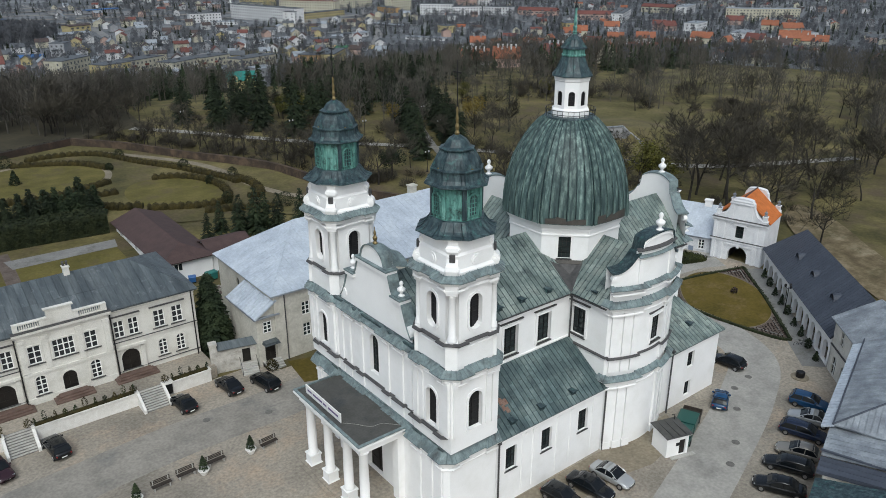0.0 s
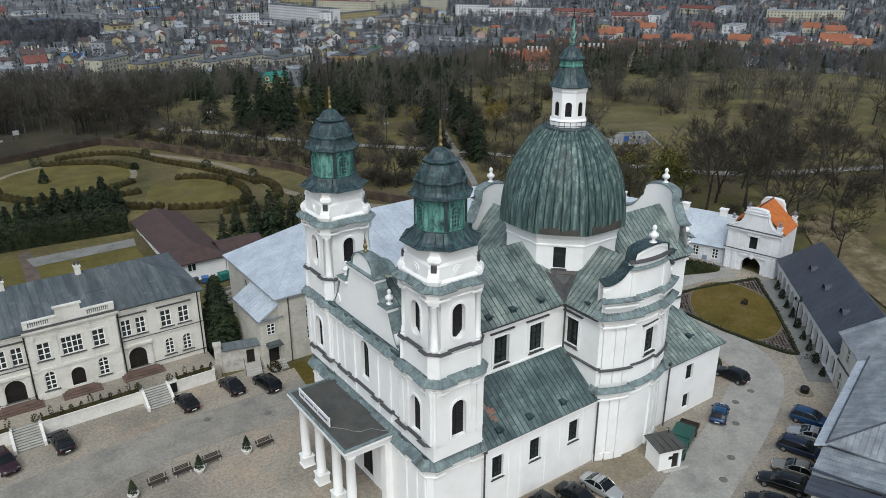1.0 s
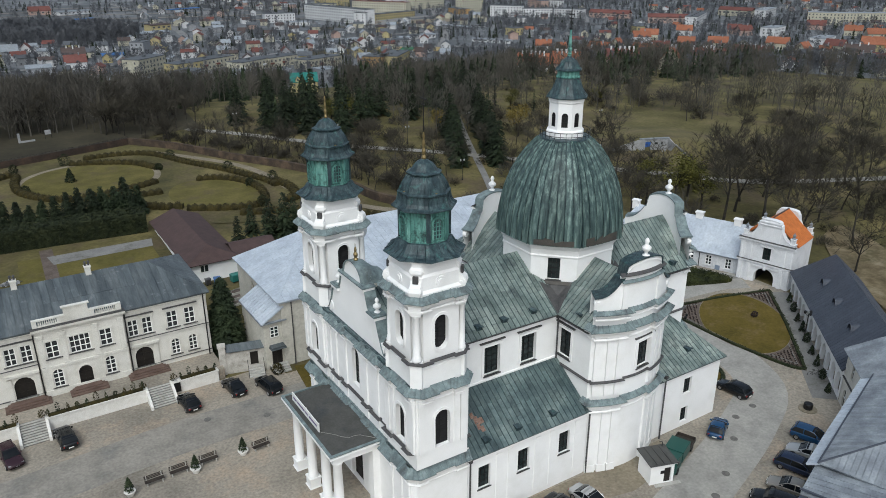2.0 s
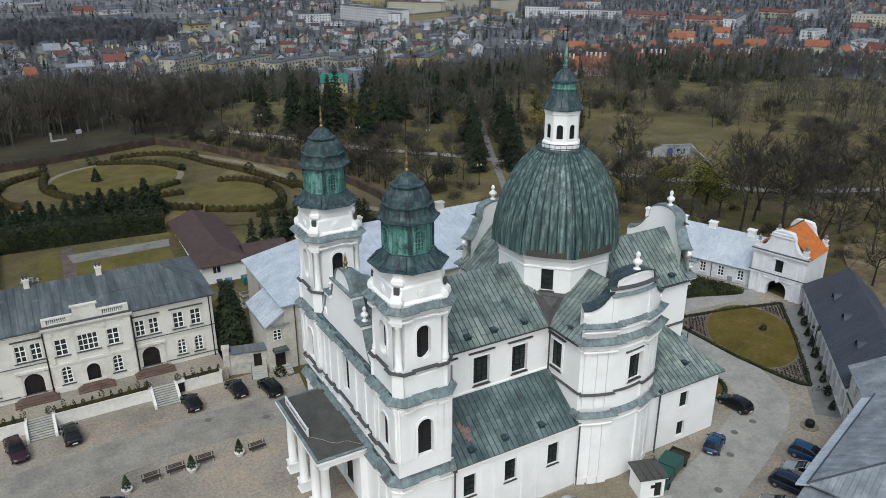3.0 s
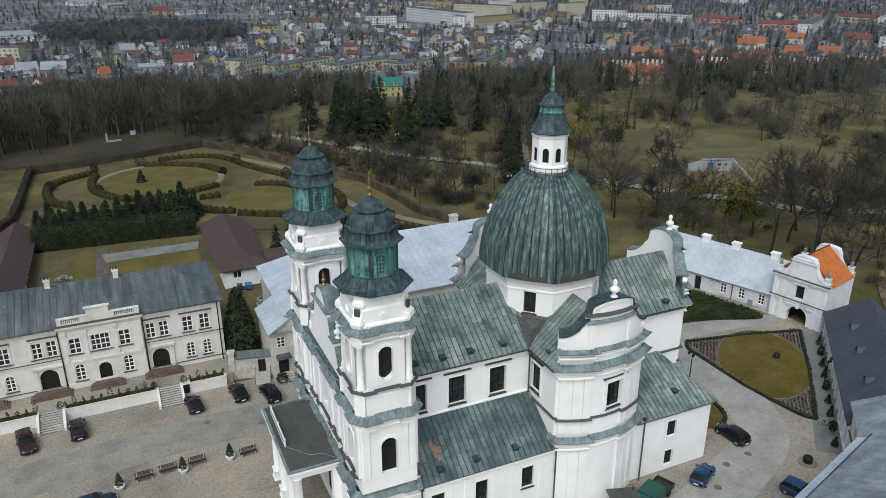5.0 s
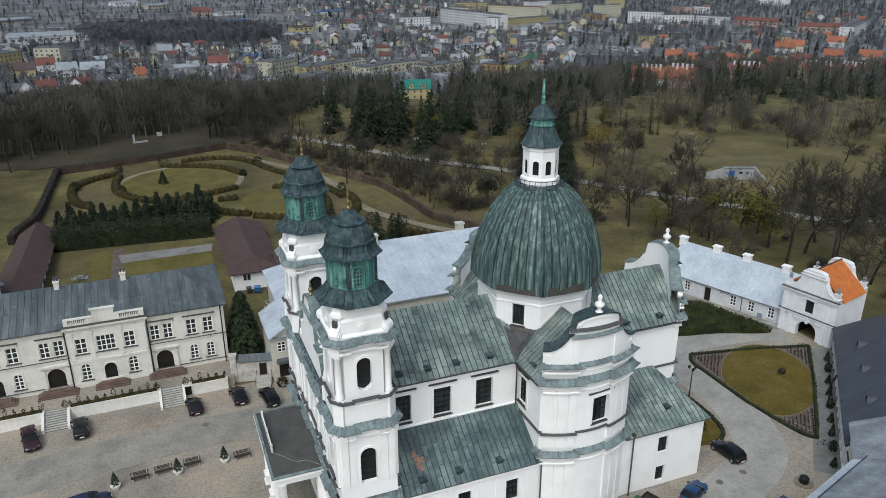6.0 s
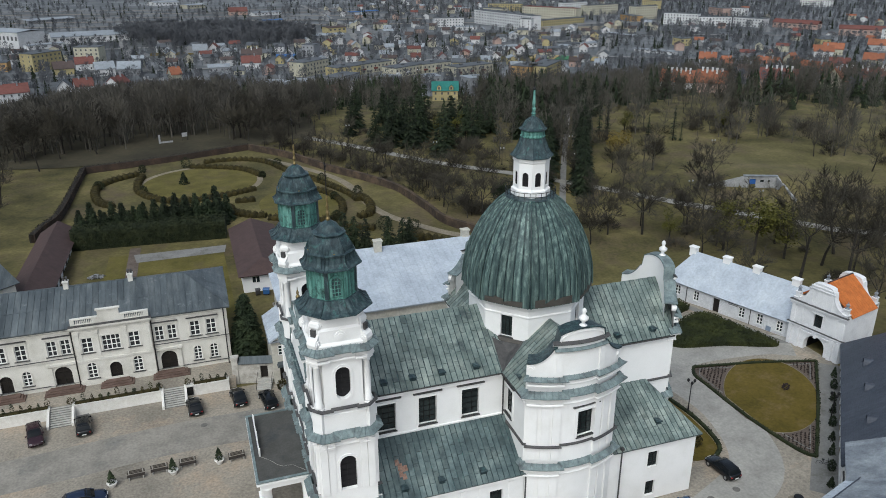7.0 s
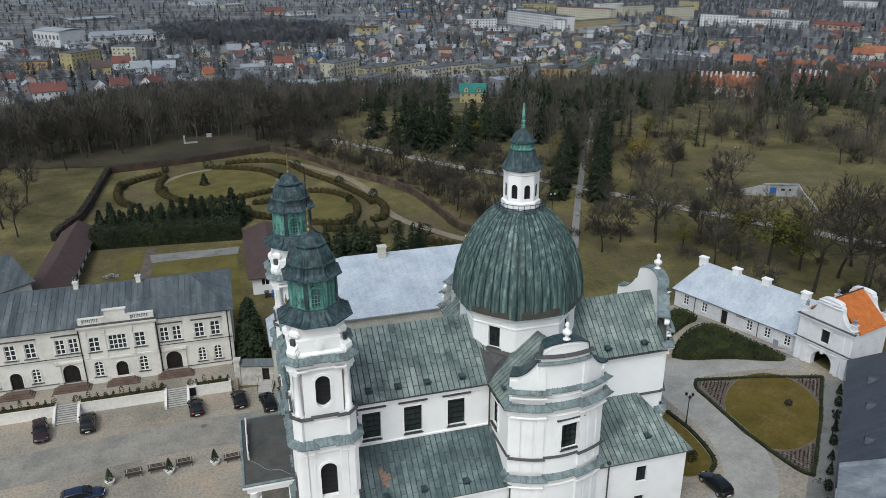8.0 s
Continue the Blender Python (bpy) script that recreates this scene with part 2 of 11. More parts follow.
def sweep(bm, pts, prof, closed=True, cap=False):
    """Carry a profile of (outward, z) along a plan line."""
    rings = []
    for d, z in prof:
        rings.append([bm.verts.new((q.x, q.y, z)) for q in offset_line(pts, d, closed)])
    n = len(pts)
    for r0, r1 in zip(rings, rings[1:]):
        for i in range(n if closed else n - 1):
            j = (i + 1) % n
            bm.faces.new((r0[i], r0[j], r1[j], r1[i]))
    if cap and closed:
        bm.faces.new(rings[0][::-1])
        bm.faces.new(rings[-1])
    if not closed:
        for k in (0, -1):
            if len(rings) > 2:
                bm.faces.new([r[k] for r in rings])
    return rings


def lathe(bm, prof, n=16, cx=0, cy=0, turn=0.0, cap=True, shape=None):
    rings = []
    for r, z in prof:
        ring = []
        for i in range(n):
            a = turn + 2 * math.pi * i / n
            k = shape(a) if shape else 1
            ring.append(bm.verts.new((cx + r * k * math.cos(a), cy + r * k * math.sin(a), z)))
        rings.append(ring)
    for a, b in zip(rings, rings[1:]):
        for i in range(n):
            j = (i + 1) % n
            bm.faces.new((a[i], a[j], b[j], b[i]))
    if cap:
        bm.faces.new(rings[0][::-1])
        bm.faces.new(rings[-1])
    return rings


def tube(bm, p, q, r0, r1=None, n=6):
    p, q = Vector(p), Vector(q)
    r1 = r0 if r1 is None else r1
    rot = (q - p).to_track_quat("Z", "Y").to_matrix()
    rings = [[bm.verts.new(c + rot @ Vector((r * math.cos(2 * math.pi * i / n), r * math.sin(2 * math.pi * i / n), 0))) for i in range(n)] for c, r in ((p, r0), (q, r1))]
    for i in range(n):
        j = (i + 1) % n
        bm.faces.new((rings[0][i], rings[0][j], rings[1][j], rings[1][i]))
    bm.faces.new(rings[0][::-1])
    bm.faces.new(rings[1])


def poly(bm, pts):
    return bm.faces.new([bm.verts.new(p) for p in pts])


def slab(bm, pts, thick):
    """A flat polygon of 3D points made solid downwards along its normal."""
    n = Vector((0, 0, 0))
    for i in range(1, len(pts) - 1):
        n += (Vector(pts[i]) - Vector(pts[0])).cross(Vector(pts[i + 1]) - Vector(pts[0]))
    n.normalize()
    top = [bm.verts.new(p) for p in pts]
    low = [bm.verts.new(Vector(p) - n * thick) for p in pts]
    bm.faces.new(top)
    bm.faces.new(low[::-1])
    for i in range(len(pts)):
        j = (i + 1) % len(pts)
        bm.faces.new((top[j], top[i], low[i], low[j]))


# ---- walls with openings ----
def flat_wall(x, y, angle):
    """Wall coordinates: u along the angle (degrees), v up, d inward (to the left of the way)."""
    c, s = math.cos(radians(angle)), math.sin(radians(angle))
    return lambda u, v, d=0: Vector((x + u * c - d * s, y + u * s + d * c, v))


def bowed_wall(angle, reach, half, bow):
    """A wall that bulges outward in plan, facing the way of angle - 90 degrees, reach from the origin at its ends."""
    c, s = math.cos(radians(angle)), math.sin(radians(angle))

    def f(u, v, d=0):
        k = max(-1.2, min(1.2, u / half))
        x, y = u - d * 2 * bow * k / half, -(reach + bow * (1 - k * k)) + d
        return Vector((x * c - y * s, x * s + y * c, v))
    return f


def hole_edges(h, u):
    uc, w, lo, hi, shape = h
    r, k = w / 2, abs(u - uc)
    rise = math.sqrt(max(0.0, r * r - k * k))
    top = hi - r + rise if shape in ("arch", "oval") else hi
    bot = lo + r - rise if shape == "oval" else lo
    return bot, top


def hole_steps(h):
    uc, w, lo, hi, shape = h
    n = 8 if shape in ("arch", "oval") else 1
    return [uc - w / 2 * math.cos(math.pi * i / n) for i in range(n + 1)]


def wall(bm, f, u0, u1, v0, v1, holes=(), depth=0.4, step=99.0, top=None):
    """The face of a wall with real openings and their reveals; top(u) gives an uneven upper edge."""
    cuts = {round(u0, 4), round(u1, 4)}
    n = max(1, math.ceil((u1 - u0) / step))
    cuts |= {round(u0 + (u1 - u0) * i / n, 4) for i in range(n + 1)}
    for h in holes:
        cuts |= {round(u, 4) for u in hole_steps(h)}
    cuts = sorted(cuts)
    vt = top or (lambda u: v1)

    def quad(a, b, c, d):
        try:
            bm.faces.new([bm.verts.new(p) for p in (a, b, c, d)])
        except ValueError:
            pass
    for a, b in zip(cuts, cuts[1:]):
        if b - a < 1e-4:
            continue
        mid = (a + b) / 2
        here = sorted([h for h in holes if abs(mid - h[0]) < h[1] / 2], key=lambda h: h[2])
        la, lb = v0, v0
        for h in here:
            (ba, ta), (bb, tb) = hole_edges(h, a), hole_edges(h, b)
            quad(f(a, la), f(b, lb), f(b, bb), f(a, ba))
            quad(f(a, ba), f(b, bb), f(b, bb, depth), f(a, ba, depth))
            quad(f(b, tb), f(a, ta), f(a, ta, depth), f(b, tb, depth))
            la, lb = ta, tb
        quad(f(a, la), f(b, lb), f(b, vt(b)), f(a, vt(a)))
    for h in holes:
        for u in (h[0] - h[1] / 2, h[0] + h[1] / 2):
            b, t = hole_edges(h, u)
            if t - b > 0.01:
                quad(f(u, b), f(u, t), f(u, t, depth), f(u, b, depth))


def pane_mesh(f, h, d):
    bm = bmesh.new()
    us = hole_steps(h)
    for a, b in zip(us, us[1:]):
        (ba, ta), (bb, tb) = hole_edges(h, a), hole_edges(h, b)
        poly(bm, (f(a, ba, d), f(b, bb, d), f(b, tb, d), f(a, ta, d)))
        poly(bm, (f(a, ba, d + 0.05), f(a, ta, d + 0.05), f(b, tb, d + 0.05), f(b, bb, d + 0.05)))
    return bm


def bar(bm, f, u0, u1, v0, v1, d0, d1):
    c = [f(u0, v0, d0), f(u1, v0, d0), f(u1, v0, d1), f(u0, v0, d1), f(u0, v1, d0), f(u1, v1, d0), f(u1, v1, d1), f(u0, v1, d1)]
    v = [bm.verts.new(p) for p in c]
    for q in ((0, 3, 2, 1), (4, 5, 6, 7), (0, 1, 5, 4), (1, 2, 6, 5), (2, 3, 7, 6), (3, 0, 4, 7)):
        bm.faces.new([v[i] for i in q])


def window(parent, f, h, depth=0.3, cols=2, rows=3, glass=None, frame_mat=None, bars=0.07, name="window", label=""):
    """A pane set back in its opening, with frame and glazing bars."""
    uc, w, lo, hi, shape = h
    p = part(name, pane_mesh(f, h, depth), glass or GLASS, parent, label)
    if frame_mat:
        bm = bmesh.new()
        for i in range(cols + 1):
            u = uc - w / 2 + w * i / cols
            u = min(max(u, uc - w / 2 + bars / 2), uc + w / 2 - bars / 2)
            b, t = hole_edges(h, u)
            wide = bars * (1.4 if 2 * i == cols and cols > 1 else 1)
            if t - b > 0.1:
                bar(bm, f, u - wide / 2, u + wide / 2, b, t, depth - 0.07, depth - 0.005)
        for j in range(rows + 1):
            v = lo + (hi - lo) * j / rows
            v = min(max(v, lo + bars / 2), hi - bars / 2)
            half = w / 2
            if shape in ("arch", "oval") and v > hi - w / 2:
                half = math.sqrt(max(0, (w / 2) ** 2 - (v - hi + w / 2) ** 2))
            if shape == "oval" and v < lo + w / 2:
                half = math.sqrt(max(0, (w / 2) ** 2 - (lo + w / 2 - v) ** 2))
            if half > 0.1:
                bar(bm, f, uc - half, uc + half, v - bars / 2, v + bars / 2, depth - 0.06, depth - 0.008)
        part("window_frame", bm, frame_mat, p)
    return p


# ---- roof sheets ----
def clip_poly(pts, inside):
    """Cut a 2D polygon by the convex counter-clockwise polygon inside."""
    for i in range(len(inside)):
        a, b = Vector(inside[i]), Vector(inside[(i + 1) % len(inside)])
        e = b - a
        out = []
        for j in range(len(pts)):
            p, q = Vector(pts[j]), Vector(pts[(j + 1) % len(pts)])
            sp, sq = e.x * (p.y - a.y) - e.y * (p.x - a.x), e.x * (q.y - a.y) - e.y * (q.x - a.x)
            if sp >= 0:
                out.append(p)
            if (sp > 0) != (sq > 0) and abs(sp - sq) > 1e-9:
                out.append(p + (q - p) * (sp / (sp - sq)))
        pts = [p for k, p in enumerate(out) if (p - out[k - 1]).length > 1e-4]
        if len(pts) < 3:
            return []
    return pts


PIECES = []


def sheets(parent, corners, wide, tall, mat, name="roof_sheet", thick=0.05, gap=0.06, stagger=0.5, lift=0.015, joint=0.012):
    """Note the single sheets of a roof slope; corners counter-clockwise from the eave's start, seen from outside."""
    PIECES.append((parent, corners, wide, tall, mat, name, thick, gap, stagger, lift, joint))


def lay_sheets():
    for parent, corners, wide, tall, mat, name, thick, gap, stagger, lift, joint in PIECES:
        P = [Vector(c) for c in corners]
        ux = (P[1] - P[0]).normalized()
        nz = ux.cross(P[-1] - P[0]).normalized()
        uy = nz.cross(ux)
        flat = [((p - P[0]).dot(ux), (p - P[0]).dot(uy)) for p in P]
        x0, x1 = min(p[0] for p in flat), max(p[0] for p in flat)
        y0, y1 = min(p[1] for p in flat), max(p[1] for p in flat)
        cols = max(1, round((x1 - x0) / wide))
        dx = (x1 - x0) / cols
        rows = max(1, round((y1 - y0) / tall))
        dy = (y1 - y0) / rows
        whole = None
        rot = Matrix((ux, uy, nz)).transposed().to_4x4()
        for i in range(cols):
            off = stagger * dy * (i % 2)
            for j in range(rows + (1 if off else 0)):
                a, b = x0 + i * dx + gap / 2, x0 + (i + 1) * dx - gap / 2
                c, d = max(y0, y0 + j * dy - off + joint / 2), min(y1, y0 + (j + 1) * dy - off - joint / 2)
                if d - c < 0.1:
                    continue
                cell = [(a, c), (b, c), (b, d), (a, d)]
                cut = clip_poly(cell, flat)
                if len(cut) < 3:
                    continue
                area = abs(sum(cut[k][0] * cut[(k + 1) % len(cut)][1] - cut[(k + 1) % len(cut)][0] * cut[k][1] for k in range(len(cut)))) / 2
                if area < 0.04:
                    continue
                full = len(cut) == 4 and abs(area - (b - a) * (d - c)) < 1e-3
                key = full and abs((d - c) - (dy - joint)) < 1e-3
                if key and whole:
                    me = whole
                else:
                    bm = bmesh.new()
                    slab(bm, [(q[0] - a, q[1] - c, thick) for q in cut], thick)
                    me = mesh_of(name, bm, mat)
                    if key:
                        whole = me
                ob = new(name, me)
                ob.parent = parent
                ob.matrix_basis = Matrix.Translation(P[0] + ux * a + uy * c + nz * (lift + 0.012 * math.sin(i * 12.9 + j * 7.7))) @ rot


# ---- ground ----
def smooth01(t):
    t = min(1.0, max(0.0, t))
    return t * t * (3 - 2 * t)


def ground_z(x, y):
    """The hill: level church yard, garden terrace to the north, and the fall to the town."""
    north = smooth01((y - 88) / 42)
    d = math.hypot(x - 60, y - 60)
    lumps = 0.22 * smooth01((d - 80) / 40) * (1 - smooth01((d - 140) / 30))
    if lumps and not (-20 < x < 82 and 88 < y < 210):
        lumps *= noise.noise((x / 19, y / 19, 0.3))
    else:
        lumps = 0
    bearing = math.degrees(math.atan2(x - 60, y - 60))
    span = 195 + 205 * smooth01((bearing - 26) / 24) if bearing > -90 else 195
    return 3 * north + smooth01((x - 82) / 26) * (1 - north) - 23 * smooth01((d - 165) / span) + lumps


bm = bmesh.new()
radii = [4 * i for i in range(1, 60)] + [240 + 12 * i for i in range(1, 18)] + [480, 560, 680, 850, 1100, 1500, 2200, 3200, 4500]
spokes = 216
mid_v = bm.verts.new((60, 60, ground_z(60, 60)))
last = None
for r in radii:
    ring = []
    for i in range(spokes):
        a = 2 * math.pi * i / spokes
        x, y = 60 + r * math.cos(a), 60 + r * math.sin(a)
        ring.append(bm.verts.new((x, y, ground_z(x, y) - 0.03)))
    for i in range(spokes):
        j = (i + 1) % spokes
        if last:
            bm.faces.new((last[i], ring[i], ring[j], last[j]))
        else:
            bm.faces.new((mid_v, ring[i], ring[j]))
    last = ring
setting("ground", bm, GRASS, "dull olive winter grass over the hill and plain", "ground", True)


def drape(name, outline, mat, label, category, off=0.05, step=4.0, kind="structure"):
    """A ground sheet of the given plan outline, laid on the hill."""
    bm = bmesh.new()
    bm.faces.new([bm.verts.new((x, y, 0)) for x, y in outline])
    xs, ys = [p[0] for p in outline], [p[1] for p in outline]
    for axis, lo, hi in ((0, min(xs), max(xs)), (1, min(ys), max(ys))):
        for i in range(1, int((hi - lo) / step) + 1):
            co, no = [0, 0, 0], [0, 0, 0]
            co[axis], no[axis] = lo + i * step, 1
            bmesh.ops.bisect_plane(bm, geom=bm.verts[:] + bm.edges[:] + bm.faces[:], plane_co=co, plane_no=no)
    for v in bm.verts:
        v.co.z = ground_z(v.co.x, v.co.y) + off
    return setting(name, bm, mat, label, category, True, kind)


def strip(line, w):
    """Plan outline of a way of width w along a line of points."""
    return [tuple(p) for p in offset_line(line, w / 2, False)] + [tuple(p) for p in reversed(offset_line(line, -w / 2, False))]


def bend(points, n=6):
    """A smooth line through points."""
    P = [Vector(p) for p in points]
    P = [2 * P[0] - P[1]] + P + [2 * P[-1] - P[-2]]
    out = []
    for a, b, c, d in zip(P, P[1:], P[2:], P[3:]):
        for i in range(n):
            t = i / n
            out.append(0.5 * (2 * b + (c - a) * t + (2 * a - 5 * b + 4 * c - d) * t * t + (3 * b - a - 3 * c + d) * t ** 3))
    return [tuple(p) for p in out] + [tuple(P[-2])]


drape("pavement_yard", [(-40, -30), (52, -30), (52, 18), (86, 30), (108, 55), (108, 64), (99, 84), (80, 84), (80, 76), (34, 76), (34, 79), (-40, 79)], PAVING, "sandy grey cobbled yard round the church", "paving", 0.04)
drape("road_yard", strip(bend([(-40, 66), (0, 68), (18, 69.5), (30, 69.5), (38, 70)]), 6.5), ASPHALT, "worn grey carriageway across the cobbled yard", "road", 0.075)
LANE = material("pale_grey_lane", [(0.25, 0.242, 0.222), (0.315, 0.305, 0.28), (0.37, 0.355, 0.325)], 0.25, 0.9, bump=0.5, fine=3.4, blotch=((0.22, 0.215, 0.20), 0.4, 0.2), vary=(0.7, 1.3))
drape("road_lane", strip(bend([(40, 26), (52, 30), (62, 33), (74, 37), (83, 42), (86.5, 52), (86, 62), (90, 66), (101, 64.5), (106, 62)]), 6.0), LANE, "worn grey lane past the parked cars", "road", 0.075)


# ---- church ----
church = thing("church", 57.55, 52.25, 0, 0, "white baroque church with green copper roofs, dome and two towers", "church")
SOUTH, NAVE, ARM, FRONT = 11.3, 6.2, 5.0, 25.1


def cornice(parent, line, z, out=0.5, tall=0.75, rise=0.4, closed=False, cap_mat=None, name="cornice"):
    bm = bmesh.new()
    sweep(bm, line, [(-0.05, z), (0.10 * out, z), (0.2 * out, z + 0.35 * tall), (0.55 * out, z + 0.55 * tall), (0.9 * out, z + 0.7 * tall), (out, z + tall), (-0.05, z + tall)], closed)
    c = part(name, bm, PLASTER, parent)
    bm = bmesh.new()
    sweep(bm, line, [(-0.03, z - 0.42), (0.09, z - 0.40), (0.12, z - 0.28), (0.05, z - 0.20), (-0.03, z - 0.18)], closed)
    part("architrave", bm, PLASTER, c)
    bm = bmesh.new()
    sweep(bm, line, [(out + 0.06, z + tall - 0.06), (out + 0.08, z + tall + 0.02), (-0.02, z + tall + rise), (-0.05, z + tall)], closed)
    part("capping", bm, cap_mat or COPPER_PALE, c, "blue-green copper capping")
    bm = bmesh.new()
    ring = offset_line(line, out + 0.09, closed)
    inner = offset_line(line, -0.02, closed)
    n = len(line)
    for i in range(n if closed else n - 1):
        j = (i + 1) % n
        k = int((ring[j] - ring[i]).length / 0.42)
        for m in range(k):
            w = (m + 0.5) / k
            p, q = ring[i].lerp(ring[j], w), inner[i].lerp(inner[j], w)
            tube(bm, (p.x, p.y, z + tall + 0.04), (q.x, q.y, z + tall + rise + 0.03), 0.04, 0.04, 4)
    if bm.verts:
        tagged(part("capping_seam", bm, COPPER_PALE, c), kind="stuff")
    return c


def belt(parent, line, z, out=0.16, closed=False):
    bm = bmesh.new()
    sweep(bm, line, [(-0.02, z), (out, z + 0.02), (out, z + 0.1), (-0.02, z + 0.24)], closed)
    return part("string_course", bm, FLASHING, parent, "dark lead-covered string course")


def urn(parent, x, y, z, s=1.0, name="finial"):
    bm = bmesh.new()
    lathe(bm, [(0.42 * s, z), (0.42 * s, z + 0.25 * s), (0.2 * s, z + 0.4 * s), (0.18 * s, z + 0.6 * s), (0.5 * s, z + 0.9 * s), (0.52 * s, z + 1.15 * s), (0.22 * s, z + 1.4 * s), (0.16 * s, z + 1.55 * s), (0.27 * s, z + 1.8 * s), (0.2 * s, z + 2.05 * s), (0.04 * s, z + 2.2 * s)], 12, x, y)
    return part(name, bm, PLASTER, parent, "", True)


def hood(parent, f, h, out=0.3, mat=None):
    """Moulded surround, sill and hood of a church window."""
    uc, w, lo, hi, shape = h
    bm = bmesh.new()
    for s in (-1, 1):
        bar(bm, f, uc + s * (w / 2 + 0.14) - 0.14, uc + s * (w / 2 + 0.14) + 0.14, lo - 0.05, hi + 0.25, -0.09, 0.02)
    bar(bm, f, uc - w / 2, uc + w / 2, hi, hi + 0.25, -0.09, 0.02)
    part("window_surround", bm, PLASTER, parent)
    bm = bmesh.new()
    bar(bm, f, uc - w / 2 - 0.55, uc + w / 2 + 0.55, hi + 0.5, hi + 0.62, -0.22, 0)
    part("window_hood", bm, FLASHING, parent)
    bm = bmesh.new()
    bar(bm, f, uc - w / 2 - 0.1, uc + w / 2 + 0.1, lo - 0.14, lo, -0.16, 0.1)
    part("window_sill", bm, FLASHING, parent)


# nave with its clerestory
for side in (1, -1):
    ang = 0 if side == 1 else 180
    f = flat_wall(-19.4 if side == 1 else -4.9, -NAVE * side, ang)
    holes = [(c, 1.85, 11.9, 15.0, "flat") for c in ((2.0, 6.2, 10.7) if side == 1 else (3.8, 8.3, 12.5))]
    bm = bmesh.new()
    wall(bm, f, 0, 14.5, 0, 16.35, holes, 0.45)
    part("nave_wall", bm, PLASTER, church)
    for h in holes:
        window(church, f, h, 0.4, 3, 5, frame_mat=IRON, bars=0.04)
        hood(church, f, h)
    bm = bmesh.new()
    bar(bm, f, 0, 14.5, 15.75, 16.35, -0.22, 0)
    part("eaves_moulding", bm, PLASTER, church)
    bm = bmesh.new()
    bar(bm, f, 0, 14.4, 16.28, 16.40, -0.50, -0.3)
    part("gutter", bm, FLASHING, church)
    # aisle
    g = flat_wall(-19.4 if side == 1 else -4.9, -SOUTH * side, ang)
    holes = [(c, 1.35, 3.65, 6.15, "flat") for c in ((1.9, 6.5, 11.6) if side == 1 else (2.9, 8.0, 12.6))]
    bm = bmesh.new()
    wall(bm, g, 0, 14.5, 0, 7.6, holes, 0.4)
    part("aisle_wall", bm, PLASTER, church)
    for h in holes:
        window(church, g, h, 0.35, 3, 4, frame_mat=IRON, bars=0.04)
        bm = bmesh.new()
        bar(bm, g, h[0] - 0.8, h[0] + 0.8, h[2] - 0.1, h[2], -0.08, 0.08)
        part("window_sill", bm, FLASHING, church)
        bm = bmesh.new()
        for s in (-1, 1):
            bar(bm, g, h[0] + s * 1.6 - 0.28, h[0] + s * 1.6 + 0.28, 0.6, 6.9, -0.06, 0.02)
        part("wall_panel", bm, PLASTER, church)
    bm = bmesh.new()
    bar(bm, g, 0, 14.5, 7.1, 7.62, -0.2, 0)
    part("eaves_moulding", bm, PLASTER, church)
    bm = bmesh.new()
    y0, y1 = -(SOUTH + 0.35) * side, -NAVE * side
    quad = [(-19.6, y0, 7.6), (-4.8, y0, 7.6), (-4.8, y1, 11.35), (-19.6, y1, 11.35)]
    if side == -1:
        quad = quad[::-1]
    slab(bm, quad, 0.25)
    aisle_roof = part("aisle_roof", bm, COPPER if side < 0 else COPPER_DARK, church, "green copper lean-to roof")
    if side == 1:
        sheets(aisle_roof, quad, 0.58, 2.1, COPPER_AISLE, gap=0.10, joint=0.045)
    # nave roof slope
    bm = bmesh.new()
    quad = [(-24.0, -(NAVE + 0.45) * side, 16.4), (-4.4, -(NAVE + 0.45) * side, 16.4), (-1.5, 0, 21.05), (-24.0, 0, 21.05)]
    if side == -1:
        quad = quad[::-1]
    slab(bm, quad, 0.2)
    r = part("nave_roof", bm, COPPER if side < 0 else COPPER_DARK, church, "green standing-seam copper roof")
    if side == 1:
        sheets(r, quad, 0.58, 2.0, COPPER, gap=0.10, joint=0.045)


def roof_vents(spots):
    for x, y, z, ang in spots:
        bm = bmesh.new()
        m = pose(x, y, z, 0, 0, ang)
        box(bm, -0.3, 0.3, -0.25, 0.35, -0.15, 0.28, m)
        box(bm, -0.36, 0.36, -0.42, -0.2, 0.2, 0.3, m)
        part("roof_vent", bm, COPPER_DARK, church)


roof_vents([(x, -5.8, 17.1, 0) for x in (-17.5, -14.6, -11.6, -8.0)] + [(x, -10.7, 8.3, 0) for x in (-17.0, -13.3, -9.0)] + [(8.6, -4.9, 17.2, 0), (13, -4.9, 17.2, 0), (11.5, -9.6, 8.7, 0), (-4.5, -9.0, 17.0, -90)])


# gabled arms: south, north and east, with bowed fronts
def gable_top(u, half, base):
    k = abs(u) / half
    if k < 0.48:
        return base + 3.62 + 1.33 * math.sqrt(max(0, 1 - (k / 0.55) ** 2))
    if k < 0.54:
        return base + 3.1
    return base + 1.3 + 1.75 * ((1 - k) / 0.46) ** 2.3


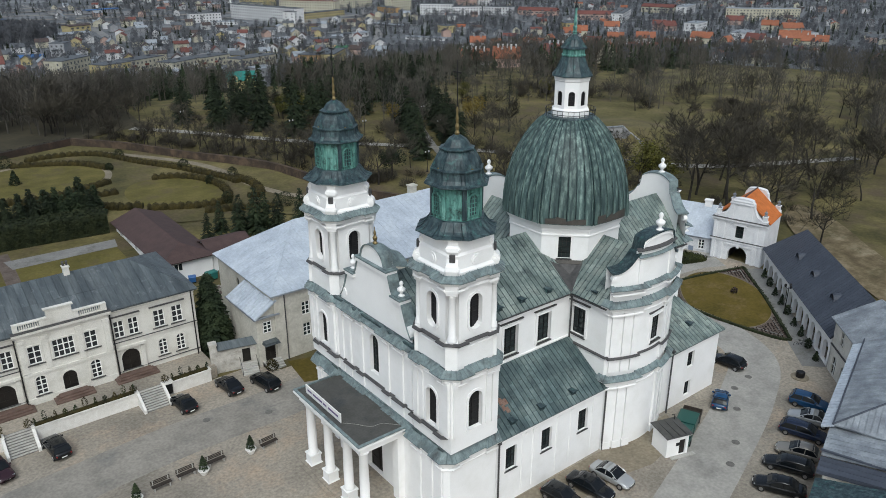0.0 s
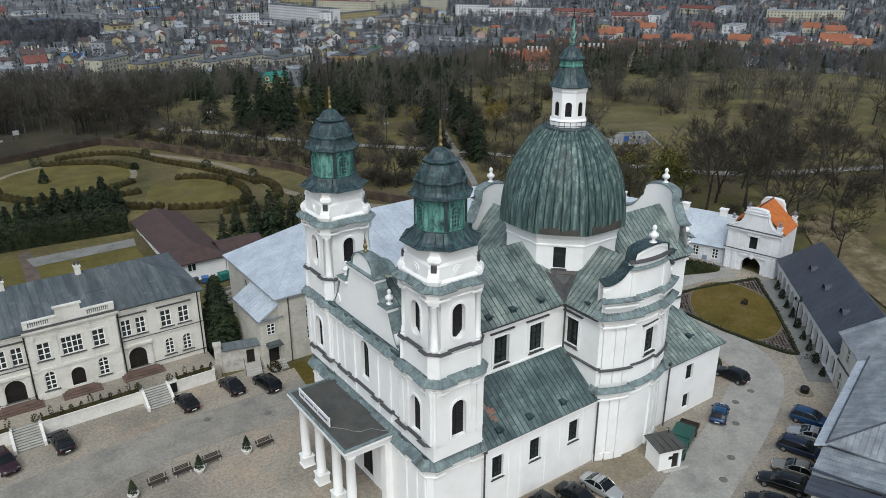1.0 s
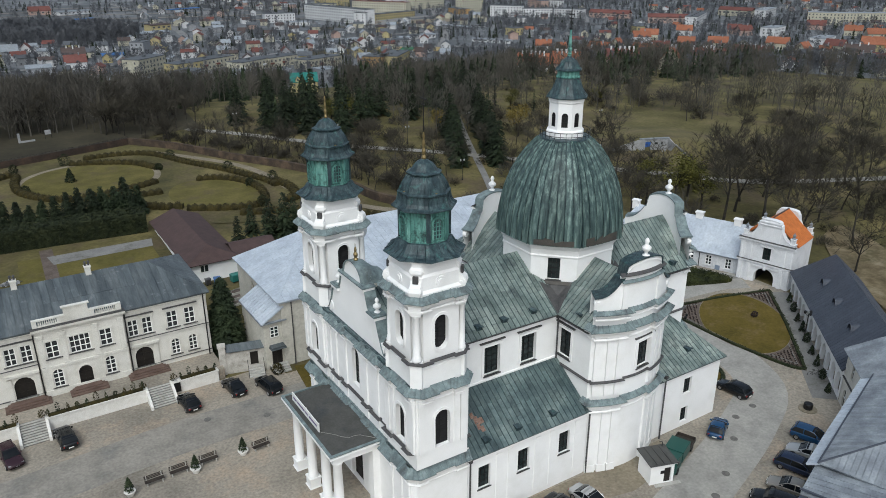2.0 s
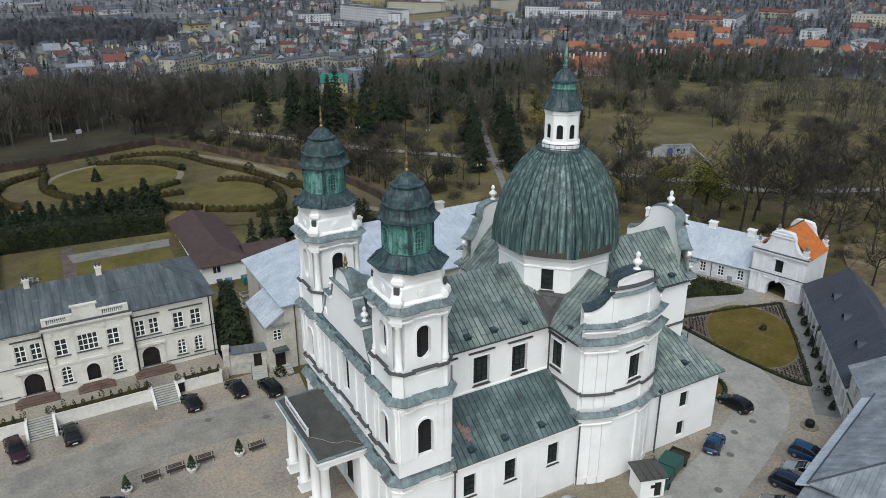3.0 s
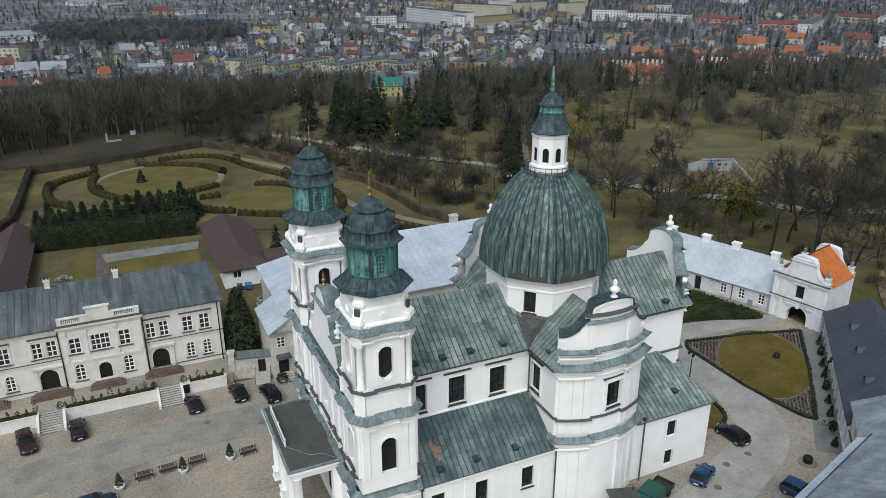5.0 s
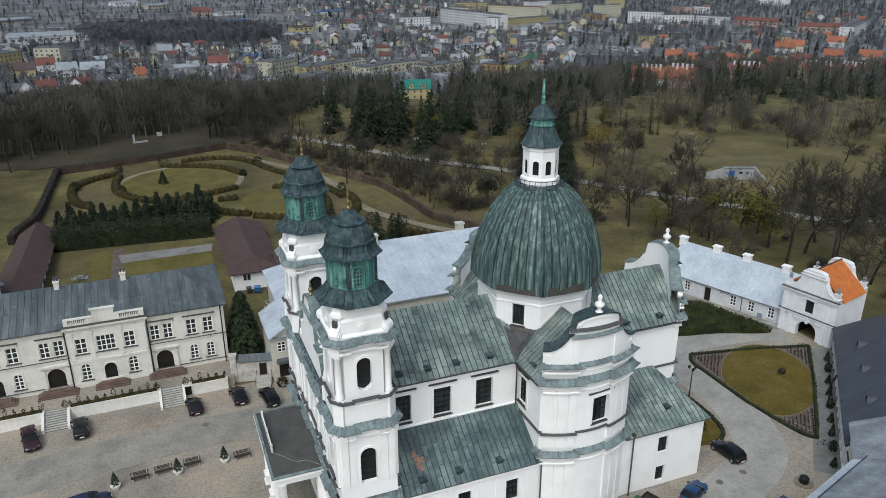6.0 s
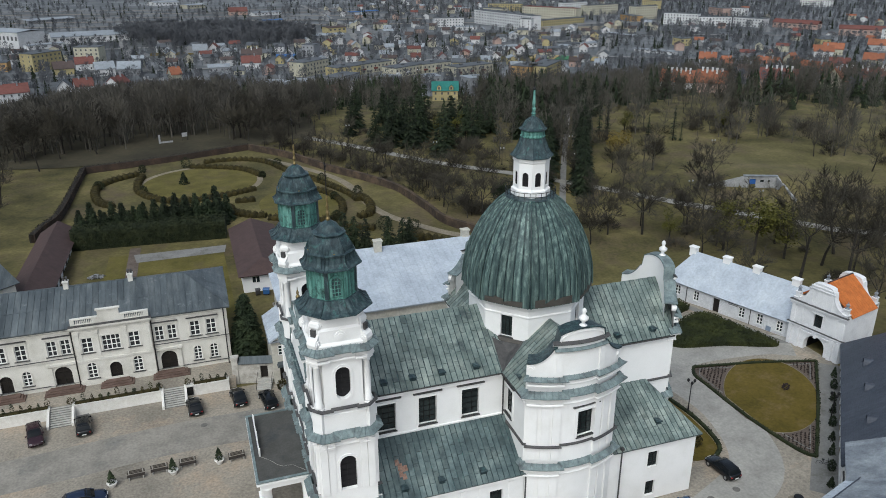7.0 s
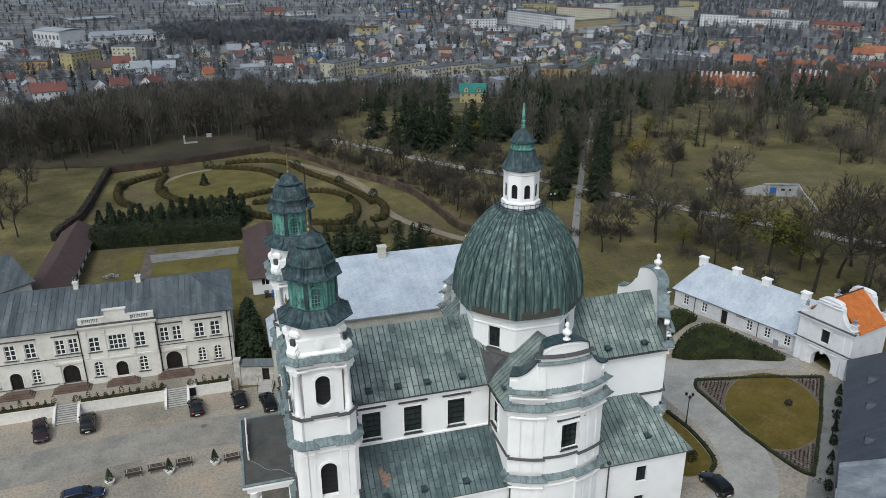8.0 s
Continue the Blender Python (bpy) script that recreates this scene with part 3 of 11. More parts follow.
def gable_arm(angle, reach, side_len, holes, bow=1.5, start=4.6):
    """An arm of the cross: side walls, bowed front, cornices, gable with urns and roof. angle 0 faces south."""
    half = ARM
    rot = Matrix.Rotation(radians(angle), 4, "Z")

    def turn(p):
        q = rot @ Vector((p[0], p[1], 0))
        return (q.x, q.y)
    f = bowed_wall(angle, reach, half, bow)
    us = [half * (-1 + 2 * i / 20) for i in range(21)]
    bm = bmesh.new()
    wall(bm, f, -half, half, 0, 18.4, holes, 0.45, 0.5)
    part("front_wall", bm, PLASTER, church)
    for h in holes:
        window(church, f, h, 0.4, 3, 5, frame_mat=IRON, bars=0.04)
        hood(church, f, h)
    for s in (-1, 1):
        p = turn((s * half, -reach if s < 0 else -start))
        q = flat_wall(*turn((s * half, -start if s < 0 else -reach)), angle + (-90 if s < 0 else 90))
        sh = [((side_len - 0.9) / 2 + (0.0 if s < 0 else 0), 1.85, 11.9, 15.0, "flat")]
        if angle == 90:
            sh = []
        bm = bmesh.new()
        wall(bm, q, 0, reach - start, 0, 16.35, sh, 0.45)
        part("side_wall", bm, PLASTER, church)
        for h in sh:
            window(church, q, h, 0.4, 3, 5, frame_mat=IRON, bars=0.04)
            hood(church, q, h)
    # pilaster pairs on the front
    for u in (-4.3, -3.2, -2.2, 2.2, 3.2, 4.3):
        for v0, v1 in ((0.3, 7.5), (9.2, 15.6)):
            bm = bmesh.new()
            bar(bm, f, u - 0.36, u + 0.36, v0, v1, -0.2, 0.02)
            part("pilaster", bm, PLASTER, church)
            bm = bmesh.new()
            bar(bm, f, u - 0.43, u + 0.43, v1, v1 + 0.16, -0.27, 0.02)
            bar(bm, f, u - 0.48, u + 0.48, v1 + 0.16, v1 + 0.34, -0.34, 0.02)
            part("capital", bm, PLASTER, church)
            if v0 < 1:
                bm = bmesh.new()
                bar(bm, f, u - 0.45, u + 0.45, 0.0, 0.9, -0.24, 0.02)
                part("plinth", bm, PLASTER, church)
    steps = []
    for u in sorted(us + [-4.8, -4.79, -1.8, -1.79, 1.79, 1.8, 4.79, 4.8]):
        steps.append(tuple(f(u, 0, -0.32 if 1.795 < abs(u) < 4.795 else 0).xy))
    line = [turn((-half - 0.02, -start - 1.5))] + steps + [turn((half + 0.02, -start - 1.5))]
    short = [turn((-half - 0.02, -reach + 0.6))] + steps + [turn((half + 0.02, -reach + 0.6))]
    cornice(church, short, 7.75, 0.42, 0.7, 0.45)
    belt(church, line, 10.75)
    cornice(church, short, 15.85, 0.5, 0.75, 0.5)
    cornice(church, steps, 18.0, 0.35, 0.35, 0.3)
    # gable
    base = 18.55
    bm = bmesh.new()
    thick = 1.35 if angle == 0 else 1.0
    wall(bm, f, -half, half, base - 0.3, base, (), 0, 0.25, lambda u: gable_top(u, half, base))
    wall(bm, lambda u, v, d=0: f(u, v, d + thick), -half, half, base - 3, base, (), 0, 0.25, lambda u: gable_top(u, half, base))
    part("gable", bm, PLASTER, church)
    bm = bmesh.new()
    n = 40
    uu = [half * (-1 + 2 * i / n) for i in range(n + 1)]
    rows = []
    for u in uu:
        z, back = gable_top(u, half, base), thick + 0.06
        rows.append([bm.verts.new(f(u, z + dz, d)) for d, dz in ((-0.16, -0.04), (-0.16, 0.1), (back, 0.1), (back, -0.04))])
    for a, b in zip(rows, rows[1:]):
        for i in range(4):
            bm.faces.new((a[i], a[(i + 1) % 4], b[(i + 1) % 4], b[i]))
    bm.faces.new(rows[0])
    bm.faces.new(rows[-1][::-1])
    part("gable_capping", bm, COPPER_DARK if angle == 0 else COPPER_PALE, church, "curved green copper capping")
    for z, w, mat in ((base + 2.75, 0.54, PLASTER), (base + 3.45, 0.58, PLASTER)):
        bm = bmesh.new()
        line2 = [tuple(f(w * half * (-1 + 2 * i / 10), 0).xy) for i in range(11)]
        sweep(bm, line2, [(-0.05, z - 0.25), (0.12, z - 0.2), (0.3, z), (-0.05, z + 0.05)], False)
        part("gable_moulding", bm, mat, church)
        bm = bmesh.new()
        sweep(bm, line2, [(0.33, z), (0.35, z + 0.06), (-0.05, z + 0.28), (-0.05, z + 0.05)], False)
        part("gable_moulding_capping", bm, FLASHING if z > base + 3 else COPPER_PALE, church)
    for u in (-2.2, 2.2):
        bm = bmesh.new()
        bar(bm, f, u - 0.3, u + 0.3, base, base + 2.5, -0.14, 0.02)
        part("gable_pilaster", bm, PLASTER, church)
    bm = bmesh.new()
    for i in range(12):
        a0, a1 = math.pi * i / 12, math.pi * (i + 1) / 12
        slab(bm, [f(2.2 * math.cos(a), base + 3.62 + 1.2 * r * math.sin(a), -0.12) for a, r in ((a0, 1), (a1, 1), (a1, 0.82), (a0, 0.82))], 0.14)
    part("tympanum_moulding", bm, PLASTER, church)
    for s in (-1, 1):
        bm = bmesh.new()
        c = f(s * (half - 0.35), base + 0.72, -0.05)
        tube(bm, c, f(s * (half - 0.35), base + 0.72, 0.35), 0.4, 0.4, 14)
        part("volute", bm, PLASTER, church, "rolled white volute")
        bm = bmesh.new()
        tube(bm, f(s * (half - 0.35), base + 0.72, -0.12), f(s * (half - 0.35), base + 0.72, -0.02), 0.24, 0.24, 12)
        part("volute_eye", bm, PLASTER, church)
    t = f(0, 0, 0.3)
    urn(church, t.x, t.y, base + 4.85, 0.88)
    # roof of the arm
    for s in (-1, 1):
        a, d = turn((s * (half + 0.45), -start + 0.2)), turn((0, -1.5))
        quad = [(*a, 16.4)]
        for i in range(7):
            k = 1 - i / 6
            quad.append((*turn((s * (half + 0.45) * k, -reach - bow * (1 - k * k) + 0.35)), 21.05 - 4.65 * k))
        quad.append((*d, 21.05))
        if s > 0:
            quad = [quad[1], quad[0]] + quad[:1:-1]
        bm = bmesh.new()
        slab(bm, quad, 0.2)
        r = part("arm_roof", bm, COPPER_DARK if (angle == 0) or (angle == 90 and s == -1) or (angle == 180 and s == 1) else COPPER, church, "green standing-seam copper roof")
        if (angle == 0) or (angle == 90 and s == -1) or (angle == 180 and s == 1):
            sheets(r, quad, 0.58, 2.0, COPPER, gap=0.10, joint=0.045)
        bm = bmesh.new()
        slab(bm, [(*turn((s * (half + 0.3), -start)), 16.3), (*turn((s * (half + 0.5), -start)), 16.3), (*turn((s * (half + 0.5), -reach)), 16.3), (*turn((s * (half + 0.3), -reach)), 16.3)], 0.12)
        part("gutter", bm, FLASHING, church)


gable_arm(0, 11.1, 6.5, [(0.9, 1.9, 11.5, 14.4, "flat")])
gable_arm(180, 11.1, 6.5, [(0, 1.9, 11.5, 14.4, "flat")])
gable_arm(90, 15.6, 10.5, [(0, 1.9, 11.5, 14.4, "flat")])

# valley flashing under the drum
bm = bmesh.new()
lathe(bm, [(8.9, 15.9), (7.6, 17.0), (6.3, 18.6), (5.9, 18.9)], 8, 0, 0, math.pi / 8, False)
part("valley_flashing", bm, FLASHING, church, "dark lead flashing round the drum")
bm = bmesh.new()
sweep(bm, [(6.12 * math.cos(math.pi / 8 + i * math.pi / 4), 6.12 * math.sin(math.pi / 8 + i * math.pi / 4)) for i in range(8)], [(0.02, 18.62), (0.30, 18.45), (0.34, 18.50), (0.06, 18.80)])
part("drum_apron", bm, BROWN_COPPER, church, "brown copper apron at the drum's foot")
for sx, sy in ((-1, -1), (1, -1), (1, 1)):
    up = Vector((0, 0, 0.11))
    for pts in ([(-5.45, -6.65, 16.4), (-3.7, -4.5, 17.9), (-5.3, -3.4, 18.67)], [(-5.45, -6.65, 16.4), (-2.95, -5.6, 18.53), (-3.7, -4.5, 17.9)]):
        bm = bmesh.new()
        q = [Vector((x * -sx, y * -sy, z)) + up for x, y, z in pts]
        slab(bm, q if sx * sy > 0 else q[::-1], 0.04)
        part("valley_sheet", bm, FLASHING, church, "dark valley flashing between the roofs")

# drum, dome and lantern
R8 = math.cos(math.pi / 8)


def octagon(r, turn=math.pi / 8, cx=0, cy=0):
    return [(cx + r * math.cos(turn + i * math.pi / 4), cy + r * math.sin(turn + i * math.pi / 4)) for i in range(8)]


DR = 6.15
ring8 = octagon(DR)
for i in range(8):
    a, b = ring8[i], ring8[(i + 1) % 8]
    ang = math.degrees(math.atan2(b[1] - a[1], b[0] - a[0]))
    f = flat_wall(a[0], a[1], ang)
    L = math.hypot(b[0] - a[0], b[1] - a[1])
    holes = [(L / 2, 1.25, 18.95, 21.3, "flat")] if i % 2 == 0 else []
    bm = bmesh.new()
    wall(bm, f, 0, L, 15.5, 22.2, holes, 0.4)
    part("drum_wall", bm, PLASTER, church)
    for h in holes:
        window(church, f, h, 0.35, 3, 4, frame_mat=IRON, bars=0.04)
        bm = bmesh.new()
        bar(bm, f, h[0] - 0.8, h[0] + 0.8, h[2] - 0.12, h[2], -0.1, 0.1)
        part("window_sill", bm, FLASHING, church)
bm = bmesh.new()
sweep(bm, ring8, [(-0.05, 21.9), (0.08, 21.95), (0.1, 22.2), (0.25, 22.4), (0.4, 22.7), (0.42, 22.85), (-0.3, 22.9)])
part("drum_cornice", bm, PLASTER, church)
bm = bmesh.new()
sweep(bm, ring8, [(-0.02, 21.35), (0.07, 21.38), (0.1, 21.5), (0.04, 21.6), (-0.02, 21.62)])
part("drum_moulding", bm, PLASTER, church)

DOME = [(6.75, 22.86), (6.72, 23.3), (6.68, 24.2), (6.55, 25.3), (6.3, 26.5), (5.93, 27.7), (5.42, 28.9), (4.75, 30.1), (4.0, 31.15), (3.2, 32.0), (2.45, 32.6)]


def dome_k(a, z):
    """Octagonal at the foot, rounder towards the top."""
    p = (a - math.pi / 8) % (math.pi / 4) - math.pi / 8
    o = 0.62 * max(0.3, 1 - (z - 22.9) / 14)
    return (1 - o) + o * R8 / math.cos(p) / 0.97


dome = thing("dome", 0, 0, 0)
dome.parent = church
dome["label"] = "tall ribbed dome of weathered green copper"
bm = bmesh.new()
rings = []
for r, z in DOME:
    rings.append([bm.verts.new(((r - 0.05) * dome_k(a, z) * math.cos(a), (r - 0.05) * dome_k(a, z) * math.sin(a), z)) for a in (2 * math.pi * i / 64 for i in range(64))])
for a, b in zip(rings, rings[1:]):
    for i in range(64):
        j = (i + 1) % 64
        bm.faces.new((a[i], a[j], b[j], b[i]))
bm.faces.new(rings[0][::-1])
part("dome_shell", bm, COPPER_DARK, dome, "", True)
GORES = 6


def dome_courses(shift):
    """Rows (radius, height, lap) of the lapped sheets up the dome."""
    def at(t):
        i = min(len(DOME) - 2, int(t * (len(DOME) - 1)))
        w = t * (len(DOME) - 1) - i
        return tuple(p + (q - p) * w for p, q in zip(DOME[i], DOME[i + 1]))
    out, n = [], 8
    cuts = [0.0] + [(i + shift) / n for i in range(n + 1) if 0.01 < (i + shift) / n < 0.99] + [1.0]
    for p, q in zip(cuts, cuts[1:]):
        out += [(*at(p), 0.036), (*at((p + q) / 2), 0.018), (*at(q), 0.0)]
    return out


for k in range(GORES):
    bm = bmesh.new()
    da = math.pi / 4 / GORES
    lo, hi = -math.pi / 8 + k * da + math.pi / 8, -math.pi / 8 + (k + 1) * da + math.pi / 8
    prev = None
    for r, z, lap in dome_courses(0.5 * (k % 2)):
        e = 0.045 / r
        row = []
        for a, lift in ((lo + e, 0.07), (lo + 2.0 * e, 0.0), (hi - 2.0 * e, 0.0), (hi - e, 0.07)):
            rr = r * dome_k(a, z) + lift + lap
            row.append(bm.verts.new((rr * math.cos(a), rr * math.sin(a), z)))
        if prev:
            for i in range(3):
                bm.faces.new((prev[i], prev[i + 1], row[i + 1], row[i]))
        prev = row
    me = mesh_of("dome_strip", bm, COPPER_DOME)
    for o in range(8):
        ob = new("dome_strip", me)
        ob.parent = dome
        ob.rotation_euler = (0, 0, o * math.pi / 4 + math.pi / 8 - math.pi / 8)
for o, wide in ((5, 1), (6, 0), (4, 0)):
    a0 = o * math.pi / 4 + math.pi / 8
    bm = bmesh.new()
    for i in range(4):
        p = []
        for a, (r, z) in ((a0 + 0.08 + i * 0.15, DOME[0]), (a0 + 0.23 + i * 0.15, DOME[0]), (a0 + 0.23 + i * 0.15, (6.735, 23.2 + 0.25 * ((i * 3 + o) % 3))), (a0 + 0.08 + i * 0.15, (6.735, 23.15 + 0.25 * ((i + o) % 3)))):
            p.append(((r + 0.1) * dome_k(a, z) * math.cos(a), (r + 0.1) * dome_k(a, z) * math.sin(a), z + 0.08))
        slab(bm, p, 0.05)
    part("repair_sheet", bm, BROWN_COPPER, dome, "brown newer copper along the dome's foot")

for o in range(8):
    bm = bmesh.new()
    for s in (-1, 1):
        for (r0, z0), (r1, z1) in zip(DOME, DOME[1:]):
            ends = []
            for r, z in ((r0, z0), (r1, z1)):
                a = o * math.pi / 4 + math.pi / 8
                rr, w = r * dome_k(a, z) + 0.05, s * (0.08 + 0.014 * r)
                ends.append((rr * math.cos(a) - w * math.sin(a), rr * math.sin(a) + w * math.cos(a), z))
            tube(bm, ends[0], ends[1], 0.075, 0.075, 5)
    part("dome_rib", bm, COPPER_DOME, dome, "raised double copper rib")

lantern = thing("lantern", 0, 0, 0)
lantern.parent = church
lantern["label"] = "white octagonal lantern with a dark copper spire"
bm = bmesh.new()
lathe(bm, [(2.6, 32.4), (2.66, 32.52), (2.55, 32.64), (1.7, 32.7), (1.7, 32.8)], 24)
part("lantern_base", bm, COPPER_DARK, lantern)
bm = bmesh.new()
for i in range(28):
    a = 2 * math.pi * i / 28
    tube(bm, (2.55 * math.cos(a), 2.55 * math.sin(a), 32.7), (2.55 * math.cos(a), 2.55 * math.sin(a), 33.35), 0.03, 0.03, 4)
for z in (32.95, 33.35):
    for i in range(28):
        a, b = 2 * math.pi * i / 28, 2 * math.pi * (i + 1) / 28
        tube(bm, (2.55 * math.cos(a), 2.55 * math.sin(a), z), (2.55 * math.cos(b), 2.55 * math.sin(b), z), 0.035, 0.035, 4)
part("railing", bm, IRON, lantern, "dark iron railing")
LR = 1.80
ring8 = octagon(LR)
for i in range(8):
    a, b = ring8[i], ring8[(i + 1) % 8]
    f = flat_wall(a[0], a[1], math.degrees(math.atan2(b[1] - a[1], b[0] - a[0])))
    L = math.hypot(b[0] - a[0], b[1] - a[1])
    h = (L / 2, 0.64, 33.75, 35.2, "arch")
    bm = bmesh.new()
    wall(bm, f, 0, L, 32.6, 36.7, [h], 0.2)
    part("lantern_wall", bm, PLASTER, lantern)
    window(lantern, f, h, 0.17, 2, 3, LOUVRE, IRON, 0.04)
bm = bmesh.new()
sweep(bm, ring8, [(0, 32.6), (0.18, 32.65), (0.18, 33.3), (0, 33.45)])
part("lantern_plinth", bm, PLASTER, lantern)
bm = bmesh.new()
sweep(bm, ring8, [(0, 36.1), (0.08, 36.2), (0.1, 36.45), (0.22, 36.62), (0, 36.7)])
part("lantern_moulding", bm, PLASTER, lantern)
bm = bmesh.new()
lathe(bm, [(1.6, 36.58), (2.14, 36.60), (2.17, 36.68), (1.86, 37.02), (1.58, 37.5), (1.34, 38.05), (1.2, 38.45), (1.1, 38.6)], 8, 0, 0, math.pi / 8)
lantern_cap = part("lantern_roof", bm, COPPER_DARK, lantern, "dark flared copper cap")
bm = bmesh.new()
lathe(bm, [(1.1, 38.5), (1.26, 38.55), (1.27, 38.66), (1.17, 38.74), (1.15, 39.1), (1.24, 39.24)], 8, 0, 0, math.pi / 8)
part("band", bm, VERDIGRIS, lantern_cap, "verdigris-green copper band")
bm = bmesh.new()
lathe(bm, [(1.2, 39.2), (1.38, 39.24), (1.39, 39.33), (1.14, 39.5), (0.98, 39.78), (0.80, 40.06), (0.5, 40.32), (0.26, 40.5), (0.2, 40.62)], 8, 0, 0, math.pi / 8)
part("upper_cap", bm, COPPER_DARK, lantern_cap)
bm = bmesh.new()
for i in range(8):
    a = math.pi / 8 + i * math.pi / 4
    for b in (a, a + math.pi / 8):
        e = 1.0 if b == a else R8
        for (r0, z0), (r1, z1) in (((2.15, 36.70), (1.86, 37.04)), ((1.86, 37.04), (1.58, 37.52)), ((1.58, 37.52), (1.34, 38.07)), ((1.34, 38.07), (1.2, 38.47)), ((1.37, 39.34), (1.14, 39.52)), ((1.14, 39.52), (0.98, 39.8)), ((0.98, 39.8), (0.80, 40.08)), ((0.80, 40.08), (0.5, 40.34))):
            tube(bm, (r0 * e * math.cos(b), r0 * e * math.sin(b), z0), (r1 * e * math.cos(b), r1 * e * math.sin(b), z1), 0.035, 0.035, 4)
tagged(part("seam", bm, COPPER_DARK, lantern_cap), kind="stuff")
bm = bmesh.new()
lathe(bm, [(0.24, 40.5), (0.17, 40.7), (0.25, 40.8), (0.16, 40.95), (0.22, 41.3), (0.13, 41.45), (0.17, 41.8), (0.09, 43.1)], 8)
part("needle", bm, VERDIGRIS, lantern, "slim verdigris needle")
bm = bmesh.new()
tube(bm, (0, 0, 42.9), (0, 0, 45.2), 0.05, 0.035, 5)
lathe(bm, [(0.02, 43.0), (0.2, 43.2), (0.02, 43.42)], 8, cap=False)
m = Matrix.Rotation(radians(90), 4, "Z")
box(bm, -0.42, 0.42, -0.035, 0.035, 44.45, 44.55, m)
box(bm, -0.26, 0.26, -0.03, 0.03, 44.1, 44.18, m)
for i in range(8):
    a = math.pi * i / 4 + 0.2
    tube(bm, (0, 0, 44.5), (0, 0.4 * math.cos(a), 44.5 + 0.4 * math.sin(a)), 0.02, 0.012, 3)
part("cross", bm, IRON, lantern, "dark wrought iron cross")

# west towers
TX, TY, TH = -22.35, 9.1, 2.6


def tower_plan(half, cut, cx, cy, bow=0.0):
    pts = []
    for q in range(4):
        a = q * math.pi / 2
        c, s = math.cos(a), math.sin(a)
        side = [(half, -half + cut)]
        if bow:
            w = half - cut
            side = [(half + bow, -w), (half + bow, -w + 0.8), (half, -w + 0.82), (half, w - 0.82), (half + bow, w - 0.8), (half + bow, w)]
        else:
            side += [(half, half - cut)]
        pts += [(cx + x * c - y * s, cy + x * s + y * c) for x, y in side]
    return pts


